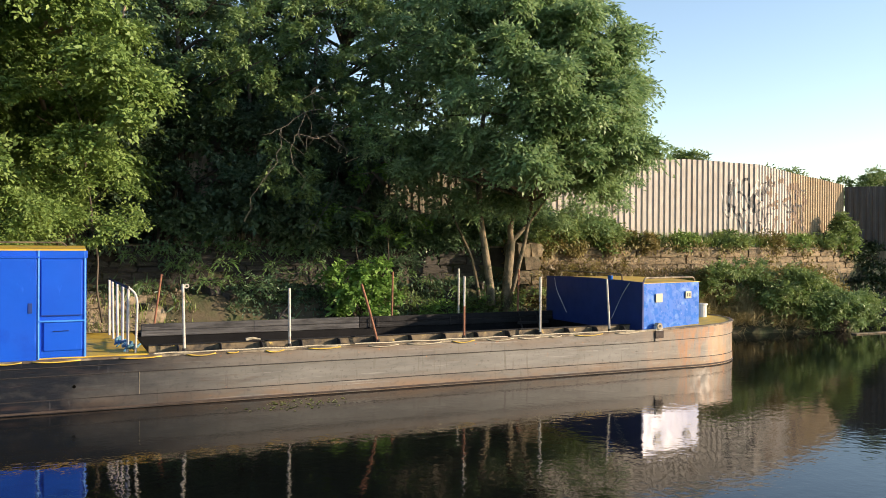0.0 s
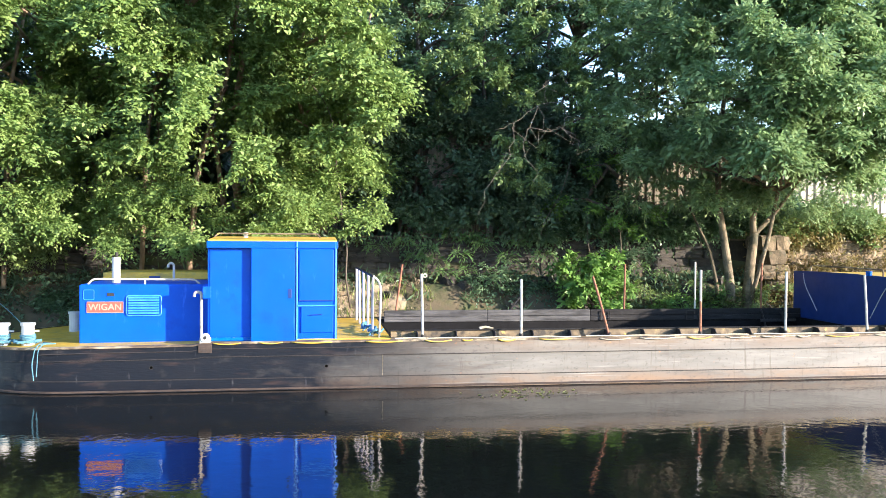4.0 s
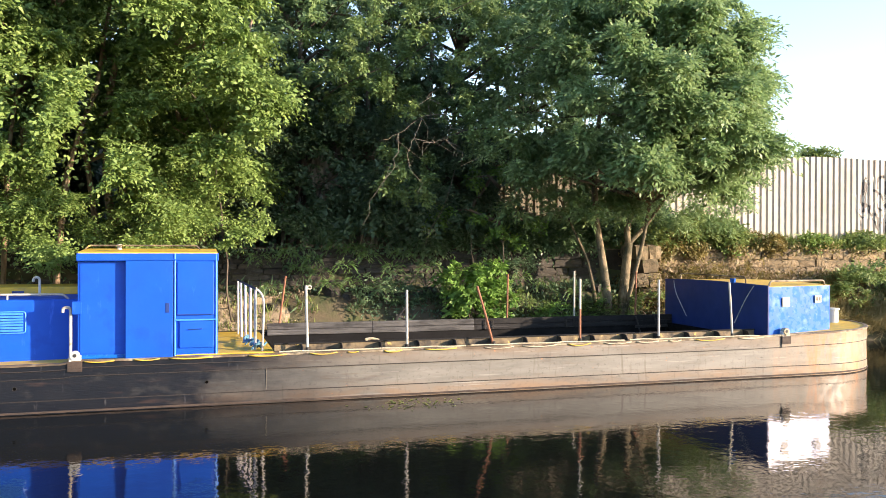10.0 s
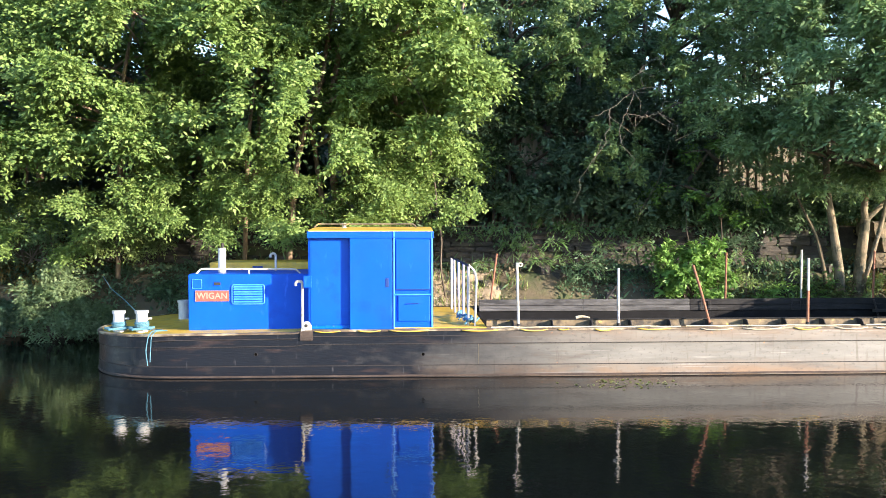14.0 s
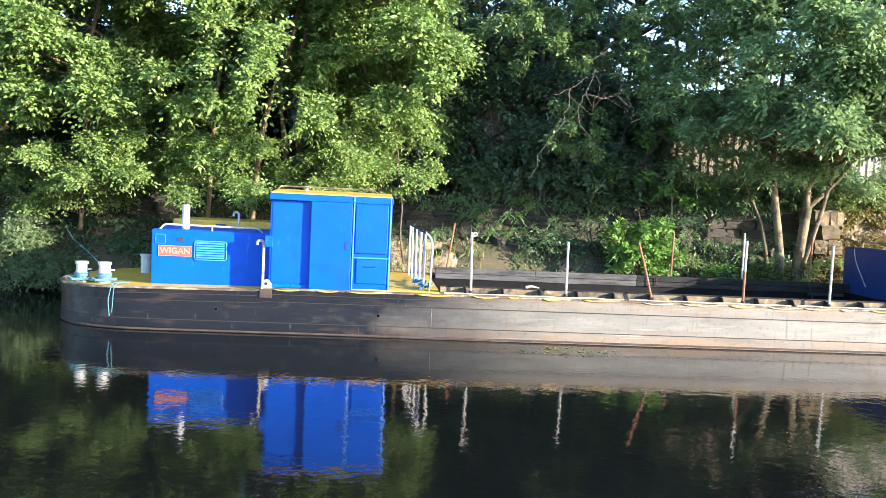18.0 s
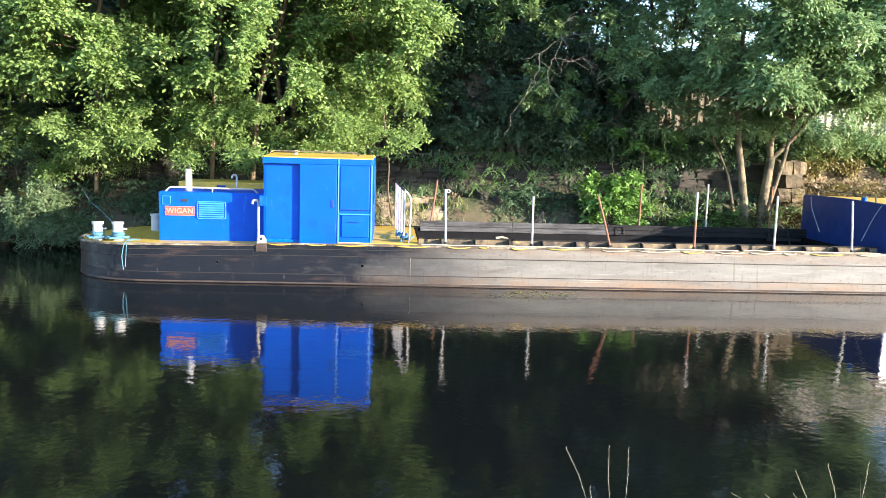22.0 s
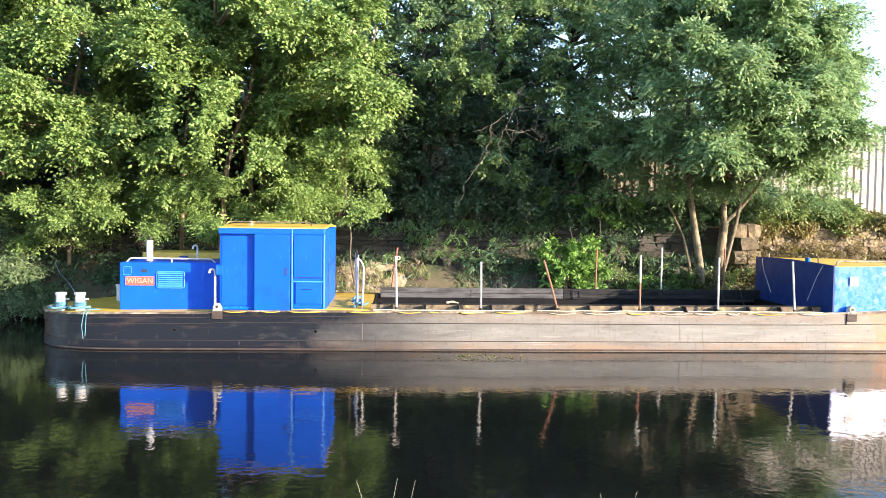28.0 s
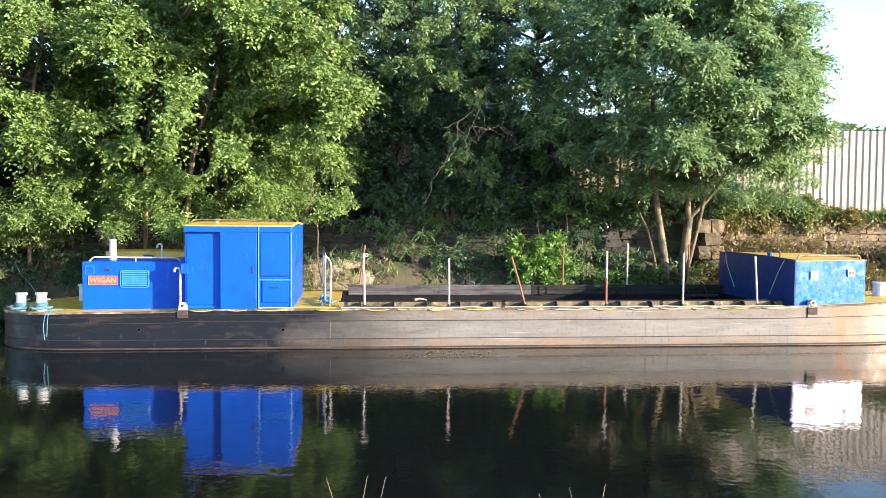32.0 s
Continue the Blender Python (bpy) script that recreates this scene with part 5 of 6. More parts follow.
def build_trees():
    # sunlit trees over the stern: rooted behind the wall, their crowns reaching out over the water
    for x, y, xc, yc, top in ((-17.2, 7.0, -16.2, 5.4, 7.4), (-14.4, 7.3, -13.6, 5.1, 8.5), (-11.7, 7.0, -10.9, 4.6, 9.4), (-9.0, 7.2, -8.3, 4.2, 9.8), (-6.4, 6.9, -5.8, 3.9, 9.5), (-3.9, 7.0, -3.6, 3.6, 9.6), (-1.9, 7.0, -1.75, 3.9, 8.6)):
        lean = 0.55 * (yc - y)
        tree((x, y, 2.6), ((0.75, lean, 6.0, 0.11), (-0.9, lean * 1.2, 5.0, 0.08), (1.3, lean * 0.9, 5.4, 0.06)), ((xc, yc, 0.5 * (top + 2.6) + 0.2), (1.85, 2.3, 0.5 * (top - 2.6))), 78 if x > -15 else 42, 0.53, 300 if x > -15 else 200, 0.112, 0.56, LEAF_SUN, BARK_WARM, 0.32,
             "leafy sunlit deciduous tree leaning over the stone wall", extra=[(xc + rng.uniform(-1.3, 1.3), yc + rng.uniform(-1.2, 1.0), rng.uniform(1.9 if x < -7 else 2.35 if x < -3 else 3.0, 3.9), rng.uniform(0.28, 0.52)) for _ in range(5 if x > -3 else 17)], hollows=2.3, twigs=2, front=0.7)
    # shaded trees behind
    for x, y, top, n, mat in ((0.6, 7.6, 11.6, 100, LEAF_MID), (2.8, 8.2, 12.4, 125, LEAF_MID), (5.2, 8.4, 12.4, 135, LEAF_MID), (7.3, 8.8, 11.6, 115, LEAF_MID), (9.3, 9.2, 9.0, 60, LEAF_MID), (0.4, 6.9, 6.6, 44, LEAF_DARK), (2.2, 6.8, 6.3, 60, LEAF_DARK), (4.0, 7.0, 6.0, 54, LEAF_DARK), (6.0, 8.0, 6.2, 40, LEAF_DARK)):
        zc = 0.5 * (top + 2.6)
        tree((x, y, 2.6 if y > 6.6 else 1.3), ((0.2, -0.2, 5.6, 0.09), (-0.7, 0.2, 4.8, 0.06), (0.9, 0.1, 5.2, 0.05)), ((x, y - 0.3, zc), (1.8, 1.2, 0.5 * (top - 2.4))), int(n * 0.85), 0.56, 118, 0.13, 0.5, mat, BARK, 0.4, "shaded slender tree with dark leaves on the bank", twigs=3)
    # taller trees standing further back
    for x, y, top in ((-13.0, 9.2, 9.0), (-10.2, 9.4, 10.6), (-7.7, 9.0, 11.6), (-5.1, 9.2, 11.8), (-2.7, 9.0, 11.6), (-0.5, 9.6, 11.8), (1.7, 10.4, 12.2)):
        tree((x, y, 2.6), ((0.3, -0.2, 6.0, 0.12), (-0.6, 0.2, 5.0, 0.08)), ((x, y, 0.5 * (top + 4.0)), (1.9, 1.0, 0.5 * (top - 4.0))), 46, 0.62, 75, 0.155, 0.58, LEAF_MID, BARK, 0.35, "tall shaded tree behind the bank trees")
    # the broad tree by the fore part of the barge
    fringe = [(-1.9 + (x + 1.5) * 0.91, 3.2, 2.8 + (z - 2.8) * 0.93, 0.42) for x, z in ((12.5, 4.2), (6.2, 4.6), (12.8, 4.9), (5.4, 5.0), (12.4, 8.0), (11.7, 8.9), (13.0, 7.0), (12.8, 7.8), (11.2, 9.4), (13.7, 5.0), (12.6, 4.3), (13.2, 5.3), (13.5, 6.0), (13.1, 6.6), (13.3, 4.5), (12.9, 7.4), (10.4, 4.4), (11.2, 4.4))]
    fringe += [(x, 4.9, z, 0.40) for x, z in ((11.5, 3.4), (11.9, 3.7), (10.6, 3.4), (7.2, 3.9), (12.0, 3.3), (12.5, 3.9), (9.0, 4.0), (9.8, 3.9), (8.0, 4.2), (11.0, 3.8), (6.6, 4.2), (8.5, 4.4), (10.2, 4.2))]
    fringe += [(x, 5.7, z, 0.36) for x, z in ((7.6, 3.5), (8.4, 3.6), (9.1, 3.5), (9.7, 3.4), (10.3, 3.6), (10.9, 3.4), (8.8, 3.9), (6.9, 3.7), (9.5, 3.9), (11.3, 3.7))]
    ash = tree((8.72, 5.1, 1.0), ((0.2, -1.0, 7.0, 0.06),), ((8.0, 3.1, 6.05), (3.4, 2.9, 3.45)), 370, 0.5, 235, 0.135, 0.41, LEAF_ASH, BARK_PALE, 0.5,
         "broad spreading tree with drooping leaflets and pale trunks", low=-0.9, limb_z=4.2, reach=1.05, extra=fringe, twigs=3, hollows=1.5,
         thin=lambda x, y, z: 0.0 if y < 3.4 and z < 4.0 else 1.0 if x > 7.6 else 0.7 if x > 6.6 or z < 4.8 else 0.4)
    for path, r, tip in ((((8.92, 5.06, 0.9), (8.98, 5.06, 1.7), (9.07, 5.06, 2.5), (9.1, 5.06, 2.8)), 0.13, 0.11), (((9.1, 5.06, 2.75), (9.06, 5.1, 3.2), (9.15, 4.5, 4.2), (9.2, 3.6, 5.6)), 0.085, 0.05), (((9.1, 5.06, 2.75), (9.32, 5.04, 2.98), (9.6, 5.0, 3.26), (10.1, 4.5, 4.3), (10.3, 3.7, 5.6)), 0.065, 0.03),
                         (((8.38, 4.85, 1.1), (8.34, 4.82, 1.55), (8.2, 4.8, 2.4), (8.0, 4.8, 3.5), (7.7, 4.3, 4.8), (7.4, 3.4, 6.0)), 0.12, 0.05), (((8.26, 5.3, 1.2), (8.22, 5.3, 1.6), (8.02, 5.3, 2.4), (7.74, 5.35, 2.95), (7.2, 5.2, 3.9)), 0.055, 0.025)):
        part("trunk", tube(bent(path, 0.25), r, 10, taper=tip), BARK_PALE, ash, smooth=True)
    # a young tree beside the broad one, sunlight toned into its bright leaves
    tree((5.4, 5.5, 1.2), ((0.2, -0.1, 3.0, 0.018), (-0.5, 0.1, 2.5, 0.014)), ((5.2, 5.4, 3.5), (1.5, 0.5, 1.2)), 15, 0.24, 230, 0.12, 0.45, LEAF_BRIGHT, BARK, 0.5, "young tree with bright leaves in front of the wall")
    # boughs get lighter leaves than their trees, standing in for sunlight
    for x, y, z, root in ((2.0, 3.4, 6.6, (0.6, 7.4, 6.0)), (3.4, 3.0, 7.4, (2.8, 8.0, 7.0)), (4.6, 3.2, 5.4, (4.0, 6.8, 5.2)), (4.2, 3.4, 8.3, (2.8, 8.0, 7.8)), (2.6, 3.6, 4.4, (2.2, 6.6, 4.4)), (5.6, 3.4, 7.6, (5.2, 8.2, 7.2)), (1.2, 3.4, 8.0, (0.6, 7.4, 7.4)), (3.0, 4.2, 6.2, (2.8, 8.0, 6.0)), (4.8, 4.0, 6.6, (5.2, 8.2, 6.4)), (2.2, 4.4, 7.4, (2.8, 8.0, 7.2)), (5.4, 4.2, 8.6, (5.2, 8.2, 8.2)), (0.9, 4.4, 6.4, (0.6, 7.4, 6.2)), (3.6, 4.4, 9.0, (2.8, 8.0, 8.6))):
        t = thing("bough", *root, "leafy bough reaching out of the shaded trees into the sun", "branch", group="boughs over the water")
        part("limb", tube([root, Vector(root).lerp(Vector((x, y, z)), 0.5) + Vector((0.15, 0, 0.25)), (x, y, z)], 0.035, 6, taper=0.008), BARK, t, smooth=True)
        C, D, N = spray_leaves([(x + rng.uniform(-0.9, 0.9), y + rng.uniform(-0.3, 1.4), z + rng.uniform(-0.6, 0.5), rng.uniform(0.14, 0.3)) for _ in range(13)], 330, 0.5)
        leaf_object("leaves", C, D, N, 0.105, 0.5, LEAF_HEDGE, t)
    # thicket that closes the view between the trunks
    for k in range(13):
        x = -27 + k * 2.3
        top = between(x, [(-27, 5.2), (-16, 6.0), (-10, 7.6), (1, 8.0)])
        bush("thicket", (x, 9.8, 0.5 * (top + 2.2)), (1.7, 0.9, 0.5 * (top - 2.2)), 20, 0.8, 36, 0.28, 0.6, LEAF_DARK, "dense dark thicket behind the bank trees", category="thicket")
    # a bare branch hanging before the shaded trees
    b = thing("dead_branch", 2.8, 3.0, 5.4, "bare grey dead branch hanging from the shaded trees", "branch")
    for line in (((5.4, 9.6, 6.5), (4.1, 6.0, 6.0), (3.4, 5.7, 5.84), (2.8, 5.6, 5.4), (2.3, 5.5, 5.2)), ((3.4, 5.7, 5.84), (3.2, 5.6, 5.3), (3.0, 5.5, 4.9), (3.08, 5.4, 4.5)), ((4.1, 6.0, 6.0), (4.15, 5.7, 5.6), (4.0, 5.6, 5.3), (4.4, 5.5, 5.0)),
                ((3.7, 5.8, 5.9), (3.5, 5.6, 6.3), (3.9, 5.5, 6.6)), ((2.8, 5.6, 5.4), (2.7, 5.5, 4.6), (2.05, 5.4, 3.74)), ((3.2, 5.6, 5.3), (3.7, 5.5, 5.2), (3.9, 5.4, 5.3))):
        pts = [(-1.9 + (x + 1.9) * 0.885, 2.7 + (y - 5.6) * 0.8, 2.7 + (z - 2.7) * 0.885) for x, y, z in line]
        crooked = []
        for p, q in zip(pts, pts[1:]):
            for k in range(4):
                crooked.append(Vector(p).lerp(Vector(q), k / 4) + Vector((rng.normal(), rng.normal(), rng.normal())) * 0.02 * (k > 0))
        part("twig", tube(crooked + [pts[-1]], 0.0085, 5, taper=0.004), DEAD_WOOD, b, smooth=True)
        for k in range(3):
            i = 1 + k % (len(pts) - 1)
            q = Vector(pts[i])
            part("twig", tube([q, q + Vector((rng.uniform(-0.3, 0.3), -0.05, rng.uniform(-0.35, 0.1))), q + Vector((rng.uniform(-0.5, 0.5), -0.1, rng.uniform(-0.6, 0.1)))], 0.006, 4, taper=0.003), DEAD_WOOD, b)
    s = thing("hanging_twig", 4.1, 5.0, 4.0, "thin bare twig hanging among the shaded leaves", "branch")
    part("stick", tube(bent([(4.35, 5.3, 4.6), (4.12, 5.0, 4.05), (3.95, 5.0, 3.6), (3.6, 5.0, 3.05), (3.5, 5.0, 2.7)], 0.2), 0.010, 6, taper=0.005), DEAD_WOOD, s, smooth=True)
    # slender trunks at the edge of the sunlit trees
    for path, r in ((((-4.85, 5.5, 1.3), (-4.6, 5.1, 3.9), (-4.47, 5.05, 4.5), (-4.14, 5.05, 5.65), (-3.94, 5.05, 6.05), (-3.8, 5.05, 7.2), (-3.6, 5.1, 8.4)), 0.075), (((-5.9, 5.6, 1.4), (-5.7, 5.1, 4.6), (-5.57, 5.05, 5.65), (-5.34, 5.05, 6.7), (-5.2, 5.1, 7.7)), 0.055), (((-8.9, 5.6, 1.4), (-8.6, 5.1, 5.8), (-8.34, 5.05, 7.06), (-8.2, 5.1, 8.0)), 0.06), (((-4.45, 5.07, 4.6), (-4.7, 5.0, 5.4), (-4.75, 5.0, 6.4)), 0.03)):
        t = thing("sapling", *path[0], "slender warm-barked sapling among the bank trees", "tree", group="saplings on the far bank")
        part("trunk", tube(bent(path, 0.5), r, 8, taper=r * 0.5), BARK_WARM if r > 0.04 else BARK, t, smooth=True)
        tip = path[-1]
        C, D, N = spray_leaves([(tip[0] + rng.uniform(-0.5, 0.5), tip[1] - rng.uniform(0.0, 0.6), tip[2] + rng.uniform(-1.2, 0.4), 0.42) for _ in range(5)], 150, 0.4)
        leaf_object("crown", C, D, N, 0.15, 0.55, LEAF_SUN, t)
    # a thin crooked sapling that rises behind the wheelhouse
    t = thing("sapling", -1.1, 4.5, 1.2, "thin crooked grey sapling with pale young leaves", "tree", group="saplings on the far bank")
    stem = [(-1.1, 4.5, 1.0), (-1.22, 4.3, 1.7), (-1.19, 4.25, 2.4), (-1.31, 4.2, 2.9), (-1.33, 4.2, 3.5), (-1.45, 4.2, 4.1), (-1.42, 4.2, 4.7), (-1.56, 4.15, 5.3), (-1.75, 4.1, 5.7), (-2.1, 4.0, 6.1)]
    part("trunk", tube(bent(stem, 0.2), 0.022, 7, taper=0.010), BARK, t, smooth=True)
    lobes = [(x, y, z, 0.25) for x, y, z in ((-1.9, 4.0, 3.3), (-1.6, 3.9, 3.0), (-0.95, 4.1, 3.1), (-0.6, 4.1, 3.4), (-0.45, 4.2, 3.75), (-0.8, 4.1, 3.9), (-0.7, 4.0, 3.05), (-1.05, 4.1, 4.25), (-1.3, 3.9, 2.75), (-0.4, 4.2, 3.15), (-1.8, 4.0, 4.4), (-1.1, 4.2, 5.0))]
    for x, y, z, r in lobes:
        j = min(range(2, 9), key=lambda q: abs(stem[q][2] - z + 0.35))
        part("twig", tube([stem[j], ((stem[j][0] + x) / 2, y, (stem[j][2] + z) / 2 + 0.1), (x, y, z)], 0.008, 5, taper=0.003), BARK, t, smooth=True)
    C, D, N = spray_leaves(lobes, 330, 0.35)
    leaf_object("crown", C, D, N, 0.088, 0.5, LEAF_SUN, t)


def build_bushes():
    # small-leaved growth hanging over the water behind the stern
    # leaf tone picked by the sun or shade each bush stands in
    for x, y, z, rx, rz, mat in ((-10.05, 4.9, 0.9, 0.72, 0.85, LEAF_WILLOW), (-9.3, 5.1, 0.45, 0.4, 0.4, LEAF_WILLOW), (-7.6, 5.9, 1.0, 0.6, 0.35, LEAF_MID), (-6.0, 5.8, 1.2, 0.7, 0.35, LEAF_MID), (-11.6, 5.35, 0.55, 0.5, 0.4, LEAF_DARK), (-12.4, 5.5, 2.3, 1.0, 0.6, LEAF_SUN), (-13.2, 5.9, 3.1, 1.4, 0.8, LEAF_SUN), (-15.6, 6.0, 2.9, 1.2, 0.9, LEAF_SUN), (-10.8, 5.6, 2.7, 1.4, 1.0, LEAF_MID), (-8.8, 5.5, 2.6, 1.1, 0.8, LEAF_GOLD), (-7.0, 5.6, 3.1, 0.9, 0.6, LEAF_SUN), (-3.2, 5.6, 2.9, 1.1, 0.8, LEAF_SUN), (-2.2, 5.5, 3.7, 0.9, 0.7, LEAF_SUN)):
        bush("willow_bush", (x, y, z), (rx, 0.55, rz), 44, 0.27, 255, 0.086, 0.42, mat, "small-leaved bush hanging over the canal bank", droop=0.5)
    bush("bush", (4.85, 4.95, 1.6), (0.98, 0.5, 0.95), 38, 0.24, 237, 0.13, 0.5, LEAF_BRIGHT, "bright green leafy bush beside the barge")
    bush("bush", (16.9, 5.3, 1.45), (1.5, 0.6, 0.72), 46, 0.24, 260, 0.115, 0.38, LEAF_GOLD, "straggling yellow-green bush at the water's edge", droop=0.1)
    bush("bush", (18.9, 4.75, 1.15), (1.75, 0.8, 0.8), 66, 0.27, 250, 0.125, 0.36, LEAF_GOLD, "feathery olive green bush at the water's edge", droop=0.4)
    bush("bush", (20.4, 4.2, 0.7), (1.5, 0.65, 0.72), 56, 0.25, 250, 0.120, 0.38, LEAF_HEDGE, "feathery dark green bush at the water's edge", droop=0.4)
    bush("bush", (17.7, 5.5, 1.95), (1.3, 0.4, 0.35), 16, 0.18, 260, 0.11, 0.36, LEAF_HEDGE, "thin leafy shoots above the bush at the water's edge", droop=0.0)
    bush("bush", (15.6, 5.3, 1.0), (1.3, 0.6, 0.85), 26, 0.34, 237, 0.14, 0.16, LEAF_DRY, "reedy olive growth at the water's edge")
    for x, y, z, mat in ((2.7, 5.6, 1.5, LEAF_MID), (6.6, 5.3, 1.25, LEAF_GOLD), (7.5, 4.95, 1.15, LEAF_BRIGHT), (8.9, 4.9, 1.1, LEAF_GOLD), (9.9, 4.9, 1.05, LEAF_GOLD), (10.6, 5.6, 1.5, LEAF_DRY), (11.9, 5.8, 1.7, LEAF_DRY), (13.4, 5.9, 1.6, LEAF_DRY), (6.2, 6.2, 2.4, LEAF_DARK)):
        bush("bush", (x, y, z), (1.1, 0.45, 0.55), 13, 0.22, 162, 0.11, 0.3, mat, "straggling undergrowth below the stone wall")
    for x, r, h in ((11.4, 0.9, 0.45), (13.0, 1.0, 0.5), (14.6, 0.8, 0.4), (16.4, 0.6, 0.25), (18.4, 0.8, 0.3), (20.6, 0.9, 0.32), (22.3, 0.6, 0.28), (24.0, 0.8, 0.42), (25.6, 0.7, 0.5)):
        y = between(x, WALL) + 0.2
        bush("bush", (x, y, 2.85), (r, 0.4, h), 20, 0.2, 275, 0.11, 0.4, (LEAF_GOLD, LEAF_SUN, LEAF_DRY)[int(x) % 3], "brambles along the top of the stone wall")
    for x, y, z, rx, rz, mat in ((26.4, 8.7, 2.4, 0.7, 0.6, LEAF_GAP_SHADE), (27.6, 8.4, 1.5, 0.9, 0.7, LEAF_GAP_SHADE), (28.2, 9.0, 2.5, 0.8, 0.4, LEAF_GAP_SHADE), (26.6, 7.6, 1.2, 0.8, 0.5, LEAF_GAP_SHADE), (25.6, 8.3, 3.2, 0.4, 0.7, LEAF_GOLD), (29.9, 6.0, 1.05, 1.3, 0.4, LEAF_HEDGE), (31.5, 6.9, 1.1, 0.8, 0.3, LEAF_HEDGE), (30.9, 7.95, 2.6, 1.0, 0.3, LEAF_GOLD), (32.8, 8.5, 2.45, 1.5, 0.35, LEAF_GOLD), (36.2, 9.4, 2.4, 1.7, 0.5, LEAF_GOLD), (38.6, 10.0, 2.5, 1.2, 0.6, LEAF_GOLD), (44.0, 11.4, 2.5, 2.2, 0.6, LEAF_GOLD)):
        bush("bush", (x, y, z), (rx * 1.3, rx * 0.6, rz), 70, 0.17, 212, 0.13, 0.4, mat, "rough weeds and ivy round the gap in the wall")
    for x, y, z, rx, rz in ((0.9, 6.4, 3.2, 0.9, 0.4), (2.2, 6.4, 3.4, 1.0, 0.5), (3.6, 6.4, 3.1, 0.9, 0.6), (5.0, 6.5, 3.1, 0.9, 0.4), (6.4, 6.6, 3.0, 0.8, 0.4), (7.6, 6.7, 3.0, 0.7, 0.4), (3.4, 6.4, 4.3, 1.0, 0.6), (8.7, 6.75, 3.25, 0.8, 0.5), (9.9, 6.75, 3.3, 0.8, 0.5), (10.7, 6.8, 3.6, 0.5, 0.45)):
        bush("ivy", (x, y, z), (rx, 0.4, rz), 22, 0.28, 240, 0.11, 0.6, LEAF_MID, "dark ivy heaped over the wall and fence", category="ivy")
    for x, z, rx, rz in ((11.7, 3.2, 1.0, 0.65), (13.1, 3.05, 0.8, 0.5), (10.6, 3.0, 0.8, 0.5)):
        bush("bush", (x, 6.75, z), (rx, 0.4, rz), 34, 0.26, 240, 0.12, 0.42, LEAF_GOLD, "leafy bush growing on top of the stone wall", droop=0.5)
    bush("bush", (21.9, 4.6, 0.6), (1.2, 0.7, 0.6), 30, 0.26, 212, 0.11, 0.4, LEAF_GOLD, "low bush trailing into the water")


def build_ferns():
    for x, y, z in ((-0.1, 6.0, 1.7), (0.9, 6.1, 2.35), (1.7, 6.0, 2.2), (2.3, 6.1, 2.45), (2.9, 6.0, 2.15), (0.3, 6.1, 2.5), (1.3, 5.9, 1.75), (3.4, 5.9, 1.9), (6.3, 5.8, 1.9), (6.9, 5.7, 1.75), (-0.7, 5.8, 1.45), (7.6, 5.2, 1.5), (1.1, 6.2, 2.05), (1.9, 6.2, 1.8), (2.6, 6.1, 1.75), (3.2, 6.1, 2.5), (0.6, 6.2, 2.15), (3.8, 6.0, 2.2), (2.0, 6.2, 2.65), (1.5, 6.2, 2.7), (-0.4, 6.2, 2.4)):
        f = thing("fern", x, y, z, "tuft of green fern fronds growing from the wall", "fern", group="ferns on the old wall")
        for k in range(9):
            a = k * 0.7 + rng.uniform(-0.2, 0.2)
            way = np.array([math.cos(a), -0.5 + 0.45 * math.sin(a), 0.8 + 0.4 * math.sin(2.3 * k)])
            s = np.linspace(0.25, 1, 7)
            long = rng.uniform(0.22, 0.36)
            c = np.array([x, y, z]) + way * s[:, None] * long - np.array([0, 0, 1.1 * long]) * (s * s)[:, None]
            side = np.array([-math.sin(a), math.cos(a) * 0.4, 0.1])
            sg = np.where(np.arange(7) % 2 == 0, 0.45, -0.45)[:, None]
            leaf_object("frond", c, side * sg + way * 0.7 - np.array([0, 0, 1.3]) * s[:, None], np.tile([0.4, -0.7, 0.5], (7, 1)) + rng.normal(size=(7, 3)) * 0.2, 0.14, 0.2, LEAF_FERN, f, kind="")


build_trees()
build_bushes()
build_ferns()


def build_far_details():
    # growth that shows over the fences
    for x, y, z, r in ((15.6, 8.2, 5.3, 0.5), (16.6, 8.4, 5.25, 0.45), (17.6, 8.1, 5.6, 0.36), (25.0, 11.2, 5.2, 0.7), (26.6, 11.9, 5.15, 0.8), (28.5, 11.0, 5.0, 0.7), (30.2, 10.5, 5.2, 0.7), (31.6, 11.0, 5.2, 0.7), (34.0, 11.6, 5.0, 0.8), (36.5, 12.2, 5.0, 0.7), (40.0, 13.4, 5.1, 0.9), (45.0, 14.5, 5.2, 1.0), (48.0, 15.5, 5.0, 0.9), (52, 16.5, 5.0, 1.2)):
        bush("bush", (x, y, z), (r * 1.5, r * 0.8, r), 18, 0.34, 137, 0.14, 0.4, LEAF_GOLD, "scrub growing above the fence")
    lamp = thing("street_lamp", 30.9, 9.9, 2.5, "distant dark lamp post beyond the fence", "lamp")
    part("pole", rod((30.9, 9.9, 2.5), (30.9, 9.9, 5.95), 0.05, 0.035), BLACK, lamp)
    part("head", box(30.72, 31.08, 9.8, 10.0, 5.92, 6.1, 0.02), BLACK, lamp)


build_far_details()


# ---- ground cover, loose stones, grass ----
def scatter(n, x0, x1, y_lo, y_hi):
    """Places on the ground between two plan lines."""
    x = rng.uniform(x0, x1, n)
    lo = np.array([y_lo(a) for a in x])
    hi = np.array([y_hi(a) for a in x])
    y = lo + (hi - lo) * rng.random(n)
    z = np.array([ground_height(a, b) for a, b in zip(x, y)])
    keep = z > -0.2
    return np.stack([x, y, z], 1)[keep]


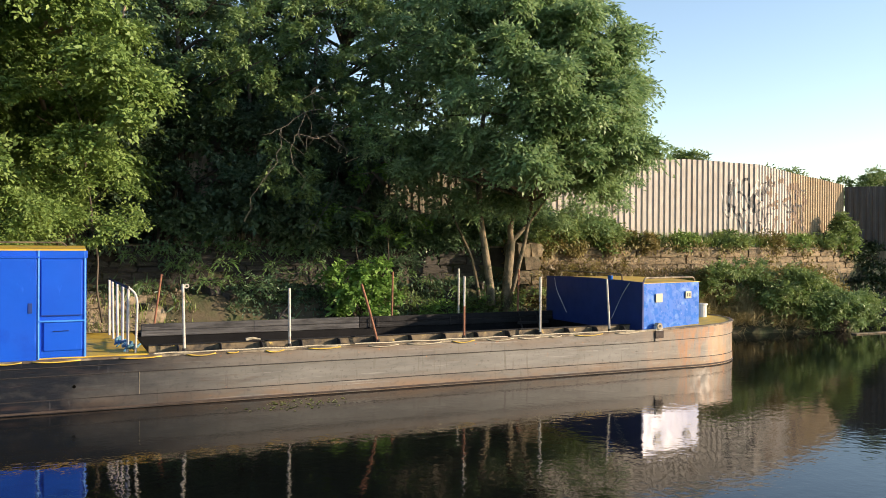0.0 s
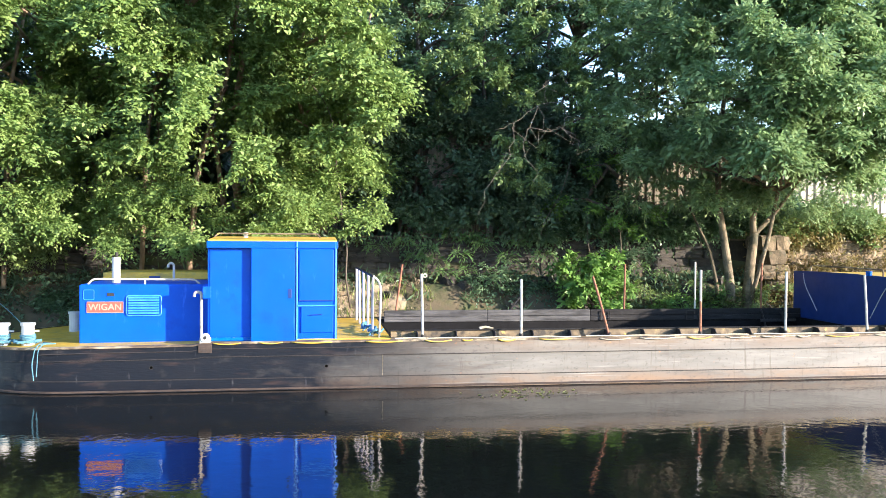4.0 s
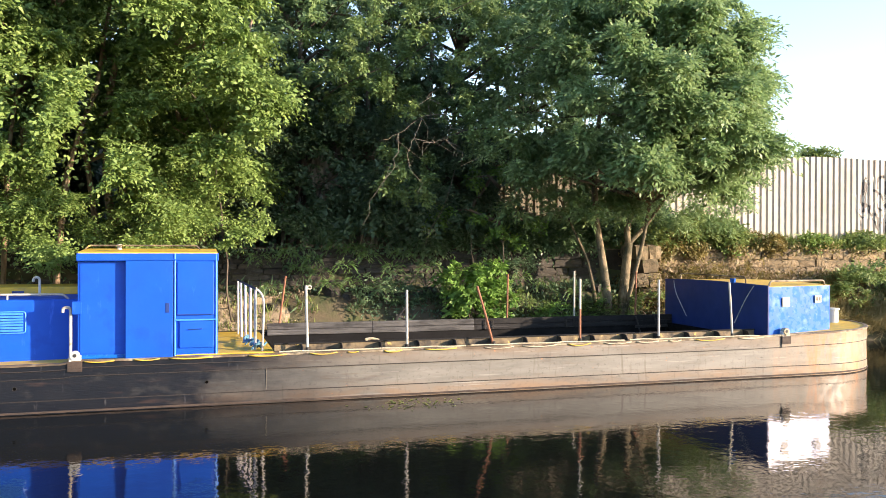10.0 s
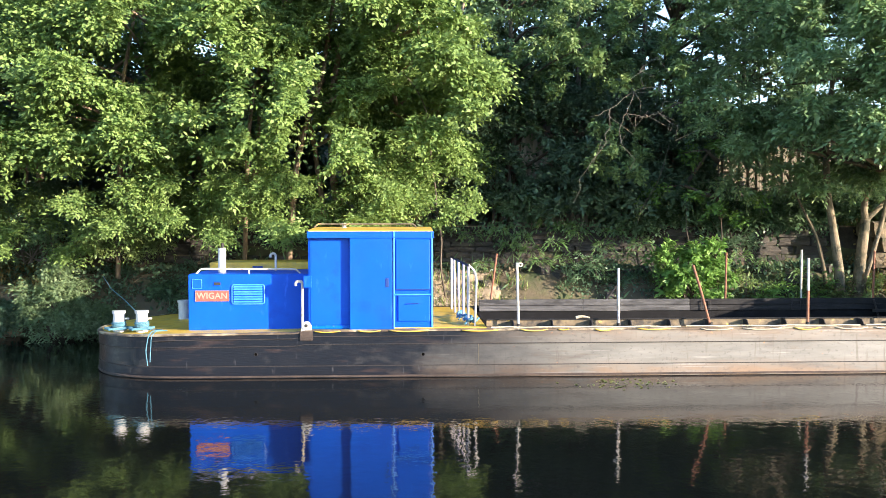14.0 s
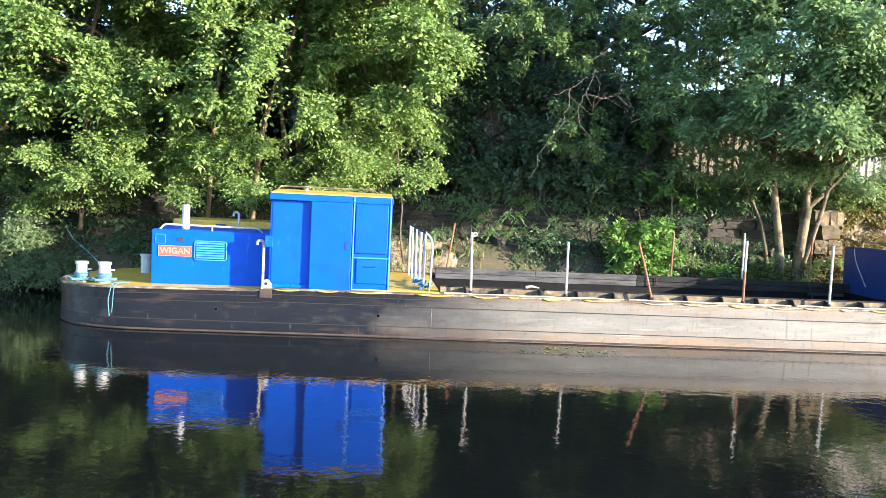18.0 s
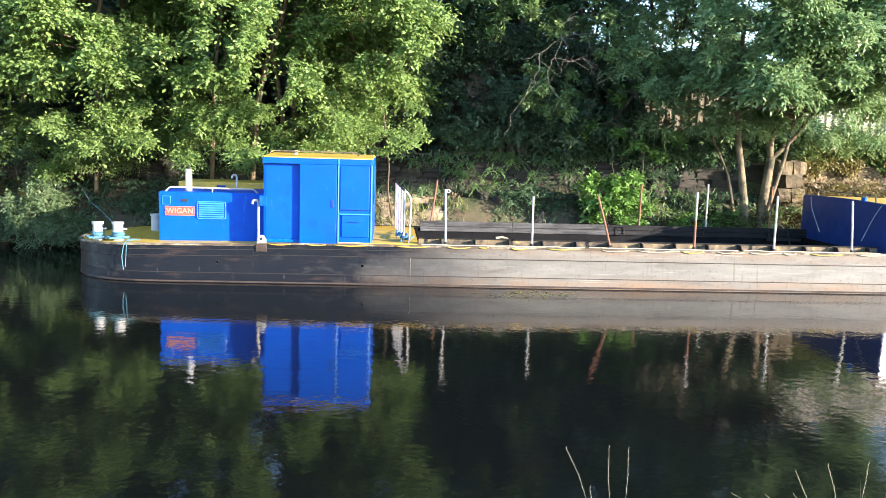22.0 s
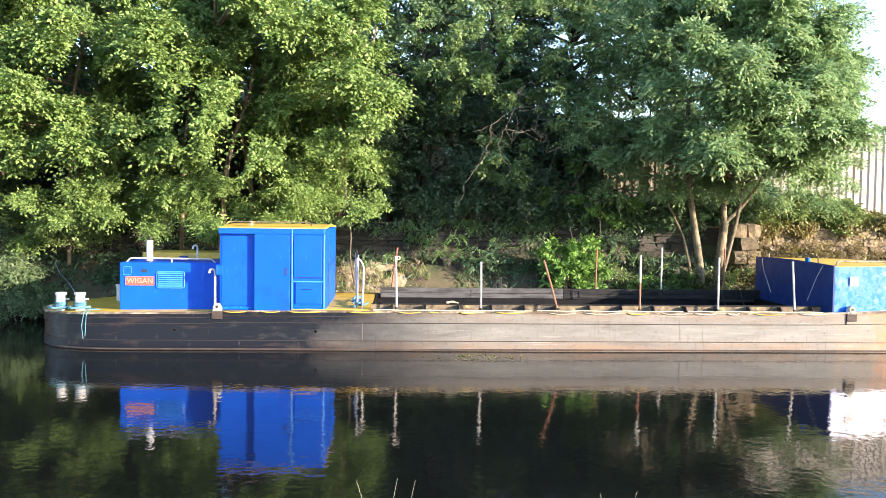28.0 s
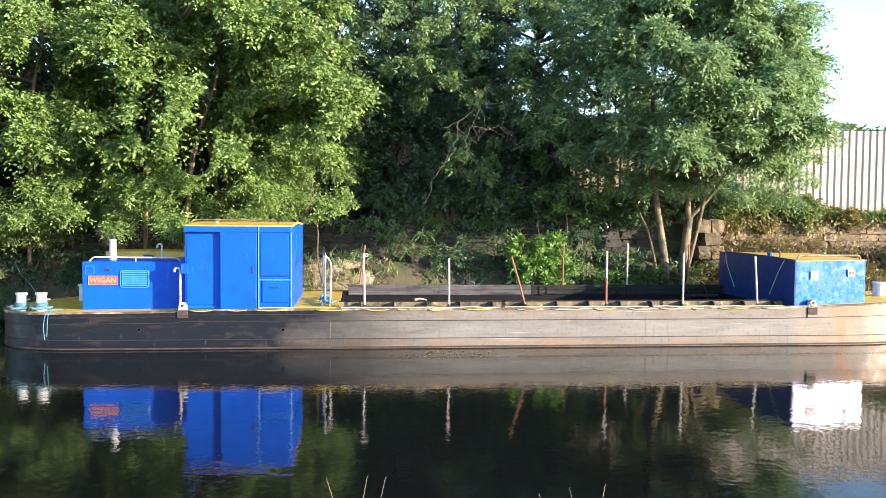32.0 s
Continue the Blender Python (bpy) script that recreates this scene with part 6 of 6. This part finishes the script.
def cover(name, pts, size, width, mat, label, rise=0.12, clump=6, upright=0.6, spread=0.12):
    c = np.repeat(pts, clump, 0)
    m = len(c)
    c = c + rng.normal(size=(m, 3)) * np.array([spread, spread, 0.02]) + np.array([0, 0, rise]) * rng.random((m, 1))
    d = rng.normal(size=(m, 3)) * 0.7 + np.array([0, -0.1, upright])
    nn = rng.normal(size=(m, 3)) * 0.5 + np.array([0.2, -0.4, 0.6])
    ob = leaf_object(name, c, d, nn, size, width, mat)
    return tagged(ob, label, "undergrowth", kind="stuff")


def edge(x):
    return between(x, FAR_EDGE)


def foot(x):
    return between(x, WALL)


litter = scatter(1700, -16, 9.5, lambda x: edge(x) + 0.25, foot)
cover("ivy", litter[(litter[:, 0] < -1.6) | (litter[:, 0] > 1.9) | (litter[:, 1] > 6.2)], 0.10, 0.6, LEAF_DARK, "dark ivy and litter on the shaded bank", rise=0.2)
cover("weeds", scatter(110, -14, 10, lambda x: edge(x) + 0.2, foot), 0.26, 0.16, LEAF_MID, "fern-like weeds along the bank", rise=0.3, upright=1.0)
cover("brambles", scatter(2500, 9.5, 23.0, lambda x: edge(x) + 0.3, foot), 0.11, 0.5, LEAF_DRY, "sunlit olive brambles below the wall", rise=0.5)
cover("withered_growth", scatter(800, 9.8, 16.5, lambda x: edge(x) + 0.3, lambda x: foot(x) - 0.5), 0.12, 0.3, LEAF_BROWN, "withered brown growth below the wall", rise=0.8)
cover("reeds", scatter(700, 13.0, 17.5, lambda x: edge(x) + 0.02, lambda x: edge(x) + 0.5), 0.5, 0.035, STRAW, "dry reeds at the water's edge", rise=0.1, upright=2.2, clump=9)
cover("wall_top_growth", scatter(1300, 9.5, 26.0, lambda x: foot(x) + 0.1, lambda x: foot(x) + 0.7), 0.12, 0.35, LEAF_GOLD, "weeds along the top of the wall", rise=0.3, upright=0.9)
cover("wall_top_grass", scatter(900, 12, 26.0, lambda x: foot(x) + 0.1, lambda x: foot(x) + 0.6), 0.45, 0.03, GRASS, "long grass along the top of the wall", rise=0.1, upright=2.0)
cover("verge_grass", scatter(8500, 25.5, 46, lambda x: max(-11 + (34 - x) * 1.2, -11) if x < 34 else -11, lambda x: min(between(x, [(25, 6), (29, 7.4), (54, 14)]), 14)), 0.22, 0.05, GRASS, "short rough grass on the quay", rise=0.05, upright=1.6, spread=0.25)
cover("dark_weeds", scatter(500, 24, 30, lambda x: max(quay_x(3.0) - x + 4, 5.0), lambda x: 9.4), 0.16, 0.4, LEAF_GAP_SHADE, "weeds in the gap between the walls, toned near black for its shade", rise=0.6)
cover("towpath_grass", scatter(3400, -8, 1.4, lambda x: -16.5 + 0.8 * math.sin(1.3 * x) + 0.25 * max(-4 - x, 0), lambda x: between(x, NEAR_LINE) - between(x, [(-1, 0.05), (0.6, 0.7)])), 0.26, 0.035, GRASS, "grass along the edge of the near bank", rise=0.04, upright=1.8, spread=0.2)


cover("short_grass", scatter(2600, -16, 16, lambda x: -24.0 + 3 * math.sin(x), lambda x: between(x, NEAR_LINE) - 0.8), 0.11, 0.05, GRASS, "short trodden grass on the near bank", rise=0.02, upright=1.2, spread=0.2)
cover("bank_weeds", scatter(900, -20, -11, lambda x: 5.5 + max(-11.5 - x, 0) * 0.035, lambda x: 6.6), 0.16, 0.3, LEAF_DRY, "dry weeds and roots over the sunlit bank", rise=0.25, upright=0.5)
cover("leaf_litter", scatter(170, -1.7, 0.8, lambda x: edge(x) + 0.2, lambda x: foot(x) - 0.3), 0.08, 0.4, LITTER, "pale dry litter on the bare bank", rise=0.1, upright=0.2)
cover("bank_grass", scatter(60, -1.6, 0.9, lambda x: edge(x) + 0.05, lambda x: edge(x) + 0.9), 0.30, 0.06, GRASS, "sunlit tufts of grass on the bare bank", rise=0.08, upright=1.4, spread=0.1)
cover("fringe_grass", scatter(900, 14.8, 19.2, lambda x: edge(x) - 0.25, lambda x: edge(x) + 0.25), 0.40, 0.05, STRAW, "dry grass fringe at the water's edge", rise=0.05, upright=1.0)
cover("quay_fringe", scatter(1100, 24.5, 37, lambda x: between(x, [(24.5, 3.9), (27.13, 0.3), (34, -8.8), (37, -12.8)]), lambda x: between(x, [(24.5, 5.3), (27.13, 1.7), (34, -7.4), (37, -11.4)])), 0.34, 0.045, GRASS, "rough grass hanging over the quay edge", rise=0.05, upright=0.9, spread=0.25)


def hanging(n, line_x0, line_x1, mat, label):
    x = rng.uniform(line_x0, line_x1, n)
    y = np.array([foot(a) for a in x]) - rng.uniform(0.08, 0.22, n)
    drop = rng.random(n) ** 1.6
    keep = np.array([noise.noise(Vector((a * 0.9, 0, 3))) for a in x]) + 0.25 > drop * 1.1
    c = np.stack([x, y, 2.72 - drop * 1.3], 1)[keep]
    c = np.repeat(c, 7, 0)
    m = len(c)
    ob = leaf_object("trailing_ivy", c + rng.normal(size=(m, 3)) * 0.08, rng.normal(size=(m, 3)) * 0.6 + np.array([0, -0.3, -0.7]), rng.normal(size=(m, 3)) * 0.4 + np.array([0.2, -0.8, 0.4]), 0.10, 0.6, mat)
    tagged(ob, label, "ivy", kind="stuff")


hanging(550, 9.6, 26, LEAF_DRY, "dry trailing growth over the stone wall")
hanging(900, 10.2, 13.4, LEAF_DRY, "golden dry growth heaped over the wall beside the pier")
hanging(1700, -16, 9.0, LEAF_MID, "dark ivy hanging over the stone wall")


def seed_grass(x, y, tips, label, tall=0):
    """A tuft of tall dry stalks with seed heads, each stalk a part."""
    z = ground_height(x, y) - 0.05
    t = thing("grass_tuft", x, y, z, label, "grass", group="tall grass on the near bank")
    for dx, dy, tz in tips:
        p0, p2 = Vector((x + rng.uniform(-0.06, 0.06), y + rng.uniform(-0.05, 0.05), z)), Vector((x + dx, -12.8 + dy, tz))
        pts = []
        for k in range(9):
            s = k / 8
            q = p0.lerp(p2, s)
            q.x = p0.x + (p2.x - p0.x) * s ** 1.7 + 0.006 * math.sin(k * 2.1 + dx * 40)
            q.y = p0.y + (p2.y - p0.y) * s ** 2.2
            q.z = p0.z + (p2.z - p0.z) * (s + min(0.4 * abs(dx) / 0.3, 0.5) * s * (1 - s))
            pts.append(q)
        st = part("stalk", tube(pts, 0.0012, 5, taper=0.0007), DRY_STALK, t)
        head = bmesh.new()
        for k in range(14):
            s = 0.80 + 0.2 * k / 13
            i = min(int(s * 8), 7)
            q = pts[i].lerp(pts[i + 1], s * 8 - i)
            a = k * 2.4
            tube([q, q + (pts[8] - pts[6]).normalized() * 0.014 + Vector((0.004 * math.cos(a), 0.004 * math.sin(a), 0.002))], 0.0014, 4, head, taper=0.0006)
        part("seed_head", head, DRY_STALK, st)
    n = 60 + 26 * len(tips)
    c = np.array([[x, y, z]]) + rng.normal(size=(n, 3)) * np.array([0.09, 0.06, 0.01])
    leaf_object("blades", c, rng.normal(size=(n, 3)) * 0.35 + np.array([0, 0, 1.0]), rng.normal(size=(n, 3)), 0.28, 0.018, STRAW, t)
    leaf_object("blades", c + rng.normal(size=(n, 3)) * 0.03, rng.normal(size=(n, 3)) * 0.3 + np.array([0, 0, 1.0]), rng.normal(size=(n, 3)), 0.26, 0.02, GRASS, t)
    if tall:
        way = rng.normal(size=(tall, 3)) * np.array([0.16, 0.1, 0.05]) + np.array([-0.12, 0, 1.0])
        leaf_object("blades", c[:1] + rng.normal(size=(tall, 3)) * np.array([0.05, 0.04, 0.01]), way, rng.normal(size=(tall, 3)), 0.70, 0.010, STRAW, t, label="long dry blades")


seed_grass(-0.10, -13.25, ((-0.16, 0.0, 1.39), (0.06, 0.02, 1.39), (0.17, 0.02, 1.38), (-0.05, -0.05, 1.20), (-0.30, 0.0, 0.98), (0.1, 0.0, 1.1)), "tuft of tall dry grass stalks on the near bank", tall=46)
seed_grass(1.18, -12.95, ((-0.23, 0.0, 1.27), (-0.04, 0.03, 1.29), (-0.38, 0.0, 1.14), (-0.56, 0.0, 1.15), (0.17, 0.0, 1.31), (-0.2, 0.05, 1.12)), "tuft of tall dry grass stalks on the near bank", tall=14)
seed_grass(0.30, -13.25, ((0.07, 0.0, 1.03), (-0.05, 0.0, 0.92)), "few thin dry grass stalks on the near bank")
seed_grass(1.72, -12.7, ((0.05, 0.0, 0.97), (-0.1, 0.0, 0.95), (0.15, 0.0, 0.9)), "few thin dry grass stalks on the near bank")


# ---- stones and fittings on the far bank ----
blocks = block_meshes(STONE)
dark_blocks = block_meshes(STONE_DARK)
pier_blocks = block_meshes(STONE_PIER)


def build_stonework():
    right = bpy.data.objects["wall_north"]
    lay_stones(right, [(9.9, 6.5), (18, 6.5), (26.3, 8.3)], 1.15, 2.62, 0.235, (0.3, 1.1), blocks, proud=0.007)
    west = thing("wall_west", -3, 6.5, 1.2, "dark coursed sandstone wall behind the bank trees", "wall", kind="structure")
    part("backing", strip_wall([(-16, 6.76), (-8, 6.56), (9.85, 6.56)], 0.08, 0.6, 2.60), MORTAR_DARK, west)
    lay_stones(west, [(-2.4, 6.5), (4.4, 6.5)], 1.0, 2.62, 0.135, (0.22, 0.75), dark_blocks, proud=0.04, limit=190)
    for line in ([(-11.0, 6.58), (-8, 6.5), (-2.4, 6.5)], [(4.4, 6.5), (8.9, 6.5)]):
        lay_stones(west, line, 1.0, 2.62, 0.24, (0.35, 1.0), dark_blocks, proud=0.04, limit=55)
    low = thing("wall_low", -17, 6.2, 0, "low sunlit sandstone wall at the water's edge", "wall", kind="structure")
    part("core", strip_wall([(-26, 6.32), (-11.2, 5.85)], 0.5, -0.5, 0.98), MORTAR, low)
    lay_stones(low, [(-26, 6.22), (-11.2, 5.75)], -0.2, 1.05, 0.21, (0.2, 0.85), blocks, proud=0.08, skip=0.15)
    for k in range(34):
        x = rng.uniform(-19, -11)
        y = 5.75 + (-11.2 - x) * 0.032 + rng.uniform(0.05, 0.5)
        s = rng.uniform(0.14, 0.42)
        ob = tagged(new("fallen_stone", blocks[k % len(blocks)]), "loose sandstone block on the low broken wall", "stone", group="fallen stones")
        ob.matrix_world = pose(x, y, 1.02 + s * 0.2, rng.uniform(-12, 12), rng.uniform(-12, 12), rng.uniform(-30, 30)) @ Matrix.Diagonal((s * 1.5, s, s * 0.6, 1))
    pier = thing("stone_pier", 9.95, 5.75, 1.0, "broken pier of large squared sandstone blocks", "pier")
    base = Vector(pier["base"])
    for k, z in enumerate((0.75, 1.17, 1.58, 1.98, 2.34)):
        for i, x in enumerate((9.98,) if k % 2 else (9.72, 10.12)):
            for y in (5.6, 6.05):
                ob = new("stone", pier_blocks[(k + i) % len(blocks)])
                ob.matrix_world = pose(x - base.x, y - base.y, z + 0.2 - base.z, 0, 0, rng.uniform(-4, 4)) @ Matrix.Diagonal((0.47 if k % 2 else 0.38, 0.45, 0.395, 1))
                ob.parent = pier
    for k in range(26):
        x, y = rng.uniform(-2, 9), rng.uniform(5.0, 6.2)
        s = rng.uniform(0.12, 0.32)
        ob = tagged(new("fallen_stone", dark_blocks[k % len(blocks)]), "fallen dark stone lying on the bank", "stone", group="fallen stones")
        ob.matrix_world = pose(x, y, ground_height(x, y) + s * 0.2, rng.uniform(-20, 20), rng.uniform(-20, 20), rng.uniform(0, 180)) @ Matrix.Diagonal((s * 1.4, s, s * 0.7, 1))


def build_bank_things():
    bx = thing("concrete_trough", 32.7, 5.0, 0.95, "pale weathered concrete box with rubbish on the verge", "trough")
    x0, x1, y0, y1, z0 = 31.5, 34.6, 4.2, 5.05, 0.8
    for n, b in (("side", (x0, x1, y0, y0 + 0.1)), ("side", (x0, x1, y1 - 0.1, y1)), ("end", (x0, x0 + 0.1, y0 + 0.1, y1 - 0.1)), ("end", (x1 - 0.1, x1, y0 + 0.1, y1 - 0.1))):
        part(n, box(*b, z0, 1.62, 0.02), PALE_CONCRETE, bx)
    part("fill", box(x0 + 0.1, x1 - 0.1, y0 + 0.1, y1 - 0.1, z0, 1.50, 0.01), EARTH, bx)
    for k in range(7):
        ob = new("scrap", blocks[k % len(blocks)])
        ob.matrix_world = pose(x0 + 0.5 + k * 0.36 - 32.7, 4.6 + 0.12 * (k % 2) - 5.0, 1.62 + rng.uniform(0, 0.12) - 0.95, rng.uniform(-30, 30), rng.uniform(-30, 30), rng.uniform(0, 90)) @ Matrix.Diagonal((0.38, 0.3, 0.26, 1))
        ob.parent = bx
    st = thing("concrete_block", 33.8, 3.2, 0.95, "pale concrete blocks on the verge beside the trough", "block")
    part("lower_block", box(32.6, 34.6, 2.6, 3.3, 0.8, 1.12, 0.03), CONCRETE, st)
    part("upper_block", box(32.9, 34.9, 2.7, 3.4, 1.12, 1.46, 0.03), CONCRETE, st)
    pl = solo("plank", box(20.1, 23.2, 3.22, 3.42, 0.0, 0.035, 0.01), BARK_PALE, "weathered plank lying at the water's edge", "plank")
    pl.rotation_euler = (0, 0, radians(1.0))


def build_ropes():
    r = thing("mooring_rope", -6.9, 0.7, 0.75, "frayed blue mooring rope round the stern bollards", "rope")
    for x, y in ((-7.22, 0.75), (-6.77, 0.62)):
        z = gun(x) + 0.02
        coil = [(x + 0.125 * math.cos(a), y + 0.125 * math.sin(a), z + 0.008 * a) for a in np.linspace(0, 6 * math.pi, 40)]
        part("coil", tube(coil, 0.011, 6), ROPE_BLUE, r)
        wound = [(x + 0.112 * math.cos(a), y + 0.112 * math.sin(a), z + 0.02 + 0.0052 * a) for a in np.linspace(0, 9 * math.pi, 60)]
        part("coil", tube(wound, 0.015, 6), ROPE_BLUE, r)
        loop = [(x + (0.19 + 0.05 * math.sin(5 * a + x)) * math.cos(a), y - 0.08 + (0.17 + 0.05 * math.cos(3 * a)) * math.sin(a), z + 0.03 + 0.03 * abs(math.sin(2.3 * a))) for a in np.linspace(0, 7.4 * math.pi, 60)]
        part("coil", tube(loop, 0.013, 5), ROPE_BLUE, r)
    part("hank", tube(bent([(-6.5, 0.55, 0.80), (-6.3, 0.35, 0.81), (-6.42, 0.05, 0.83), (-6.45, -0.05, 0.76), (-6.5, -0.04, 0.5), (-6.47, -0.04, 0.24)], 0.06), 0.009, 6), ROPE_BLUE, r)
    part("hank", tube(bent([(-6.6, 0.5, 0.80), (-6.2, 0.28, 0.81), (-6.36, 0.04, 0.83), (-6.40, -0.05, 0.74), (-6.43, -0.04, 0.3)], 0.06), 0.008, 6), ROPE_BLUE, r)
    part("line_ashore", tube([(-6.85, 0.65, 1.08), (-7.6, 2.2, 1.18), (-8.4, 3.7, 1.30), (-9.0, 4.9, 1.5)], 0.007, 6), ROPE_BLUE, r, "thin line to the bank")
    b = thing("blue_rope", -0.8, 0.6, 0.93, "tangle of blue rope at the foot of the railing", "rope")
    pts = [(-0.92 + 0.022 * k + 0.05 * math.sin(k * 1.9), 0.5 + 0.5 * abs(math.sin(k * 0.7)), 0.87 + 0.05 * abs(math.sin(k * 1.3))) for k in range(12)]
    part("tangle", tube(bent(pts, 0.03, 3), 0.02, 6), ROPE_BLUE, b)
    heap = [(-0.78 - 0.02 * a + 0.06 * math.sin(3.1 * a), 0.45 + 0.9 * a / 6 + 0.12 * math.cos(2.3 * a), 0.89 + 0.07 * abs(math.sin(1.7 * a))) for a in np.linspace(0, 9, 50)]
    part("heap", tube(heap, 0.026, 6), ROPE_BLUE, b)
    pts = [(-1.0 + 0.014 * k + 0.06 * math.sin(k * 2.3), 1.2 + 0.14 * k, 0.87 + 0.04 * abs(math.sin(k * 1.7))) for k in range(12)]
    part("tangle", tube(bent(pts, 0.03, 3), 0.014, 6), ROPE_BLUE, b)
    h = thing("yellow_hose", 4, 0.06, 0.95, "faded yellow hose lying along the gunwale", "hose")
    for x0, x1 in ((-2.2, -0.6), (-0.5, 2.9), (3.0, 6.2), (6.3, 9.3)):
        n = int((x1 - x0) / 0.3)
        pts = [(x0 + (x1 - x0) * k / n, 0.045 + 0.022 * math.sin(k * 1.7 + x0), gun(x0 + 0.5) + 0.018 + 0.006 * math.sin(k * 2.3)) for k in range(n + 1)]
        part("length", tube(pts, 0.012, 6), YELLOW if x0 < -1 else ROPE_PALE, h, "" if x0 < -1 else "bleached length")
    solo("rag", tube([(1.08, 0.365, 0.985), (1.13, 0.37, 1.0), (1.2, 0.36, 1.012), (1.27, 0.375, 0.998), (1.34, 0.36, 0.984)], 0.03, 9, taper=0.014), COAMING_PALE, "crumpled pale rag lying on the coaming", "rag")
    n = 80
    c = np.stack([rng.normal(1.7, 0.42, n), rng.normal(-0.75, 0.2, n), np.full(n, 0.006)], 1)
    w = leaf_object("floating_weed", c, rng.normal(size=(n, 3)) * np.array([1, 1, 0.03]), np.tile([0.0, 0.0, 1.0], (n, 1)), 0.075, 0.5, LEAF_FLOAT)
    tagged(w, "small patch of weed floating beside the hull", "weed", kind="stuff")


build_stonework()
build_bank_things()
build_ropes()
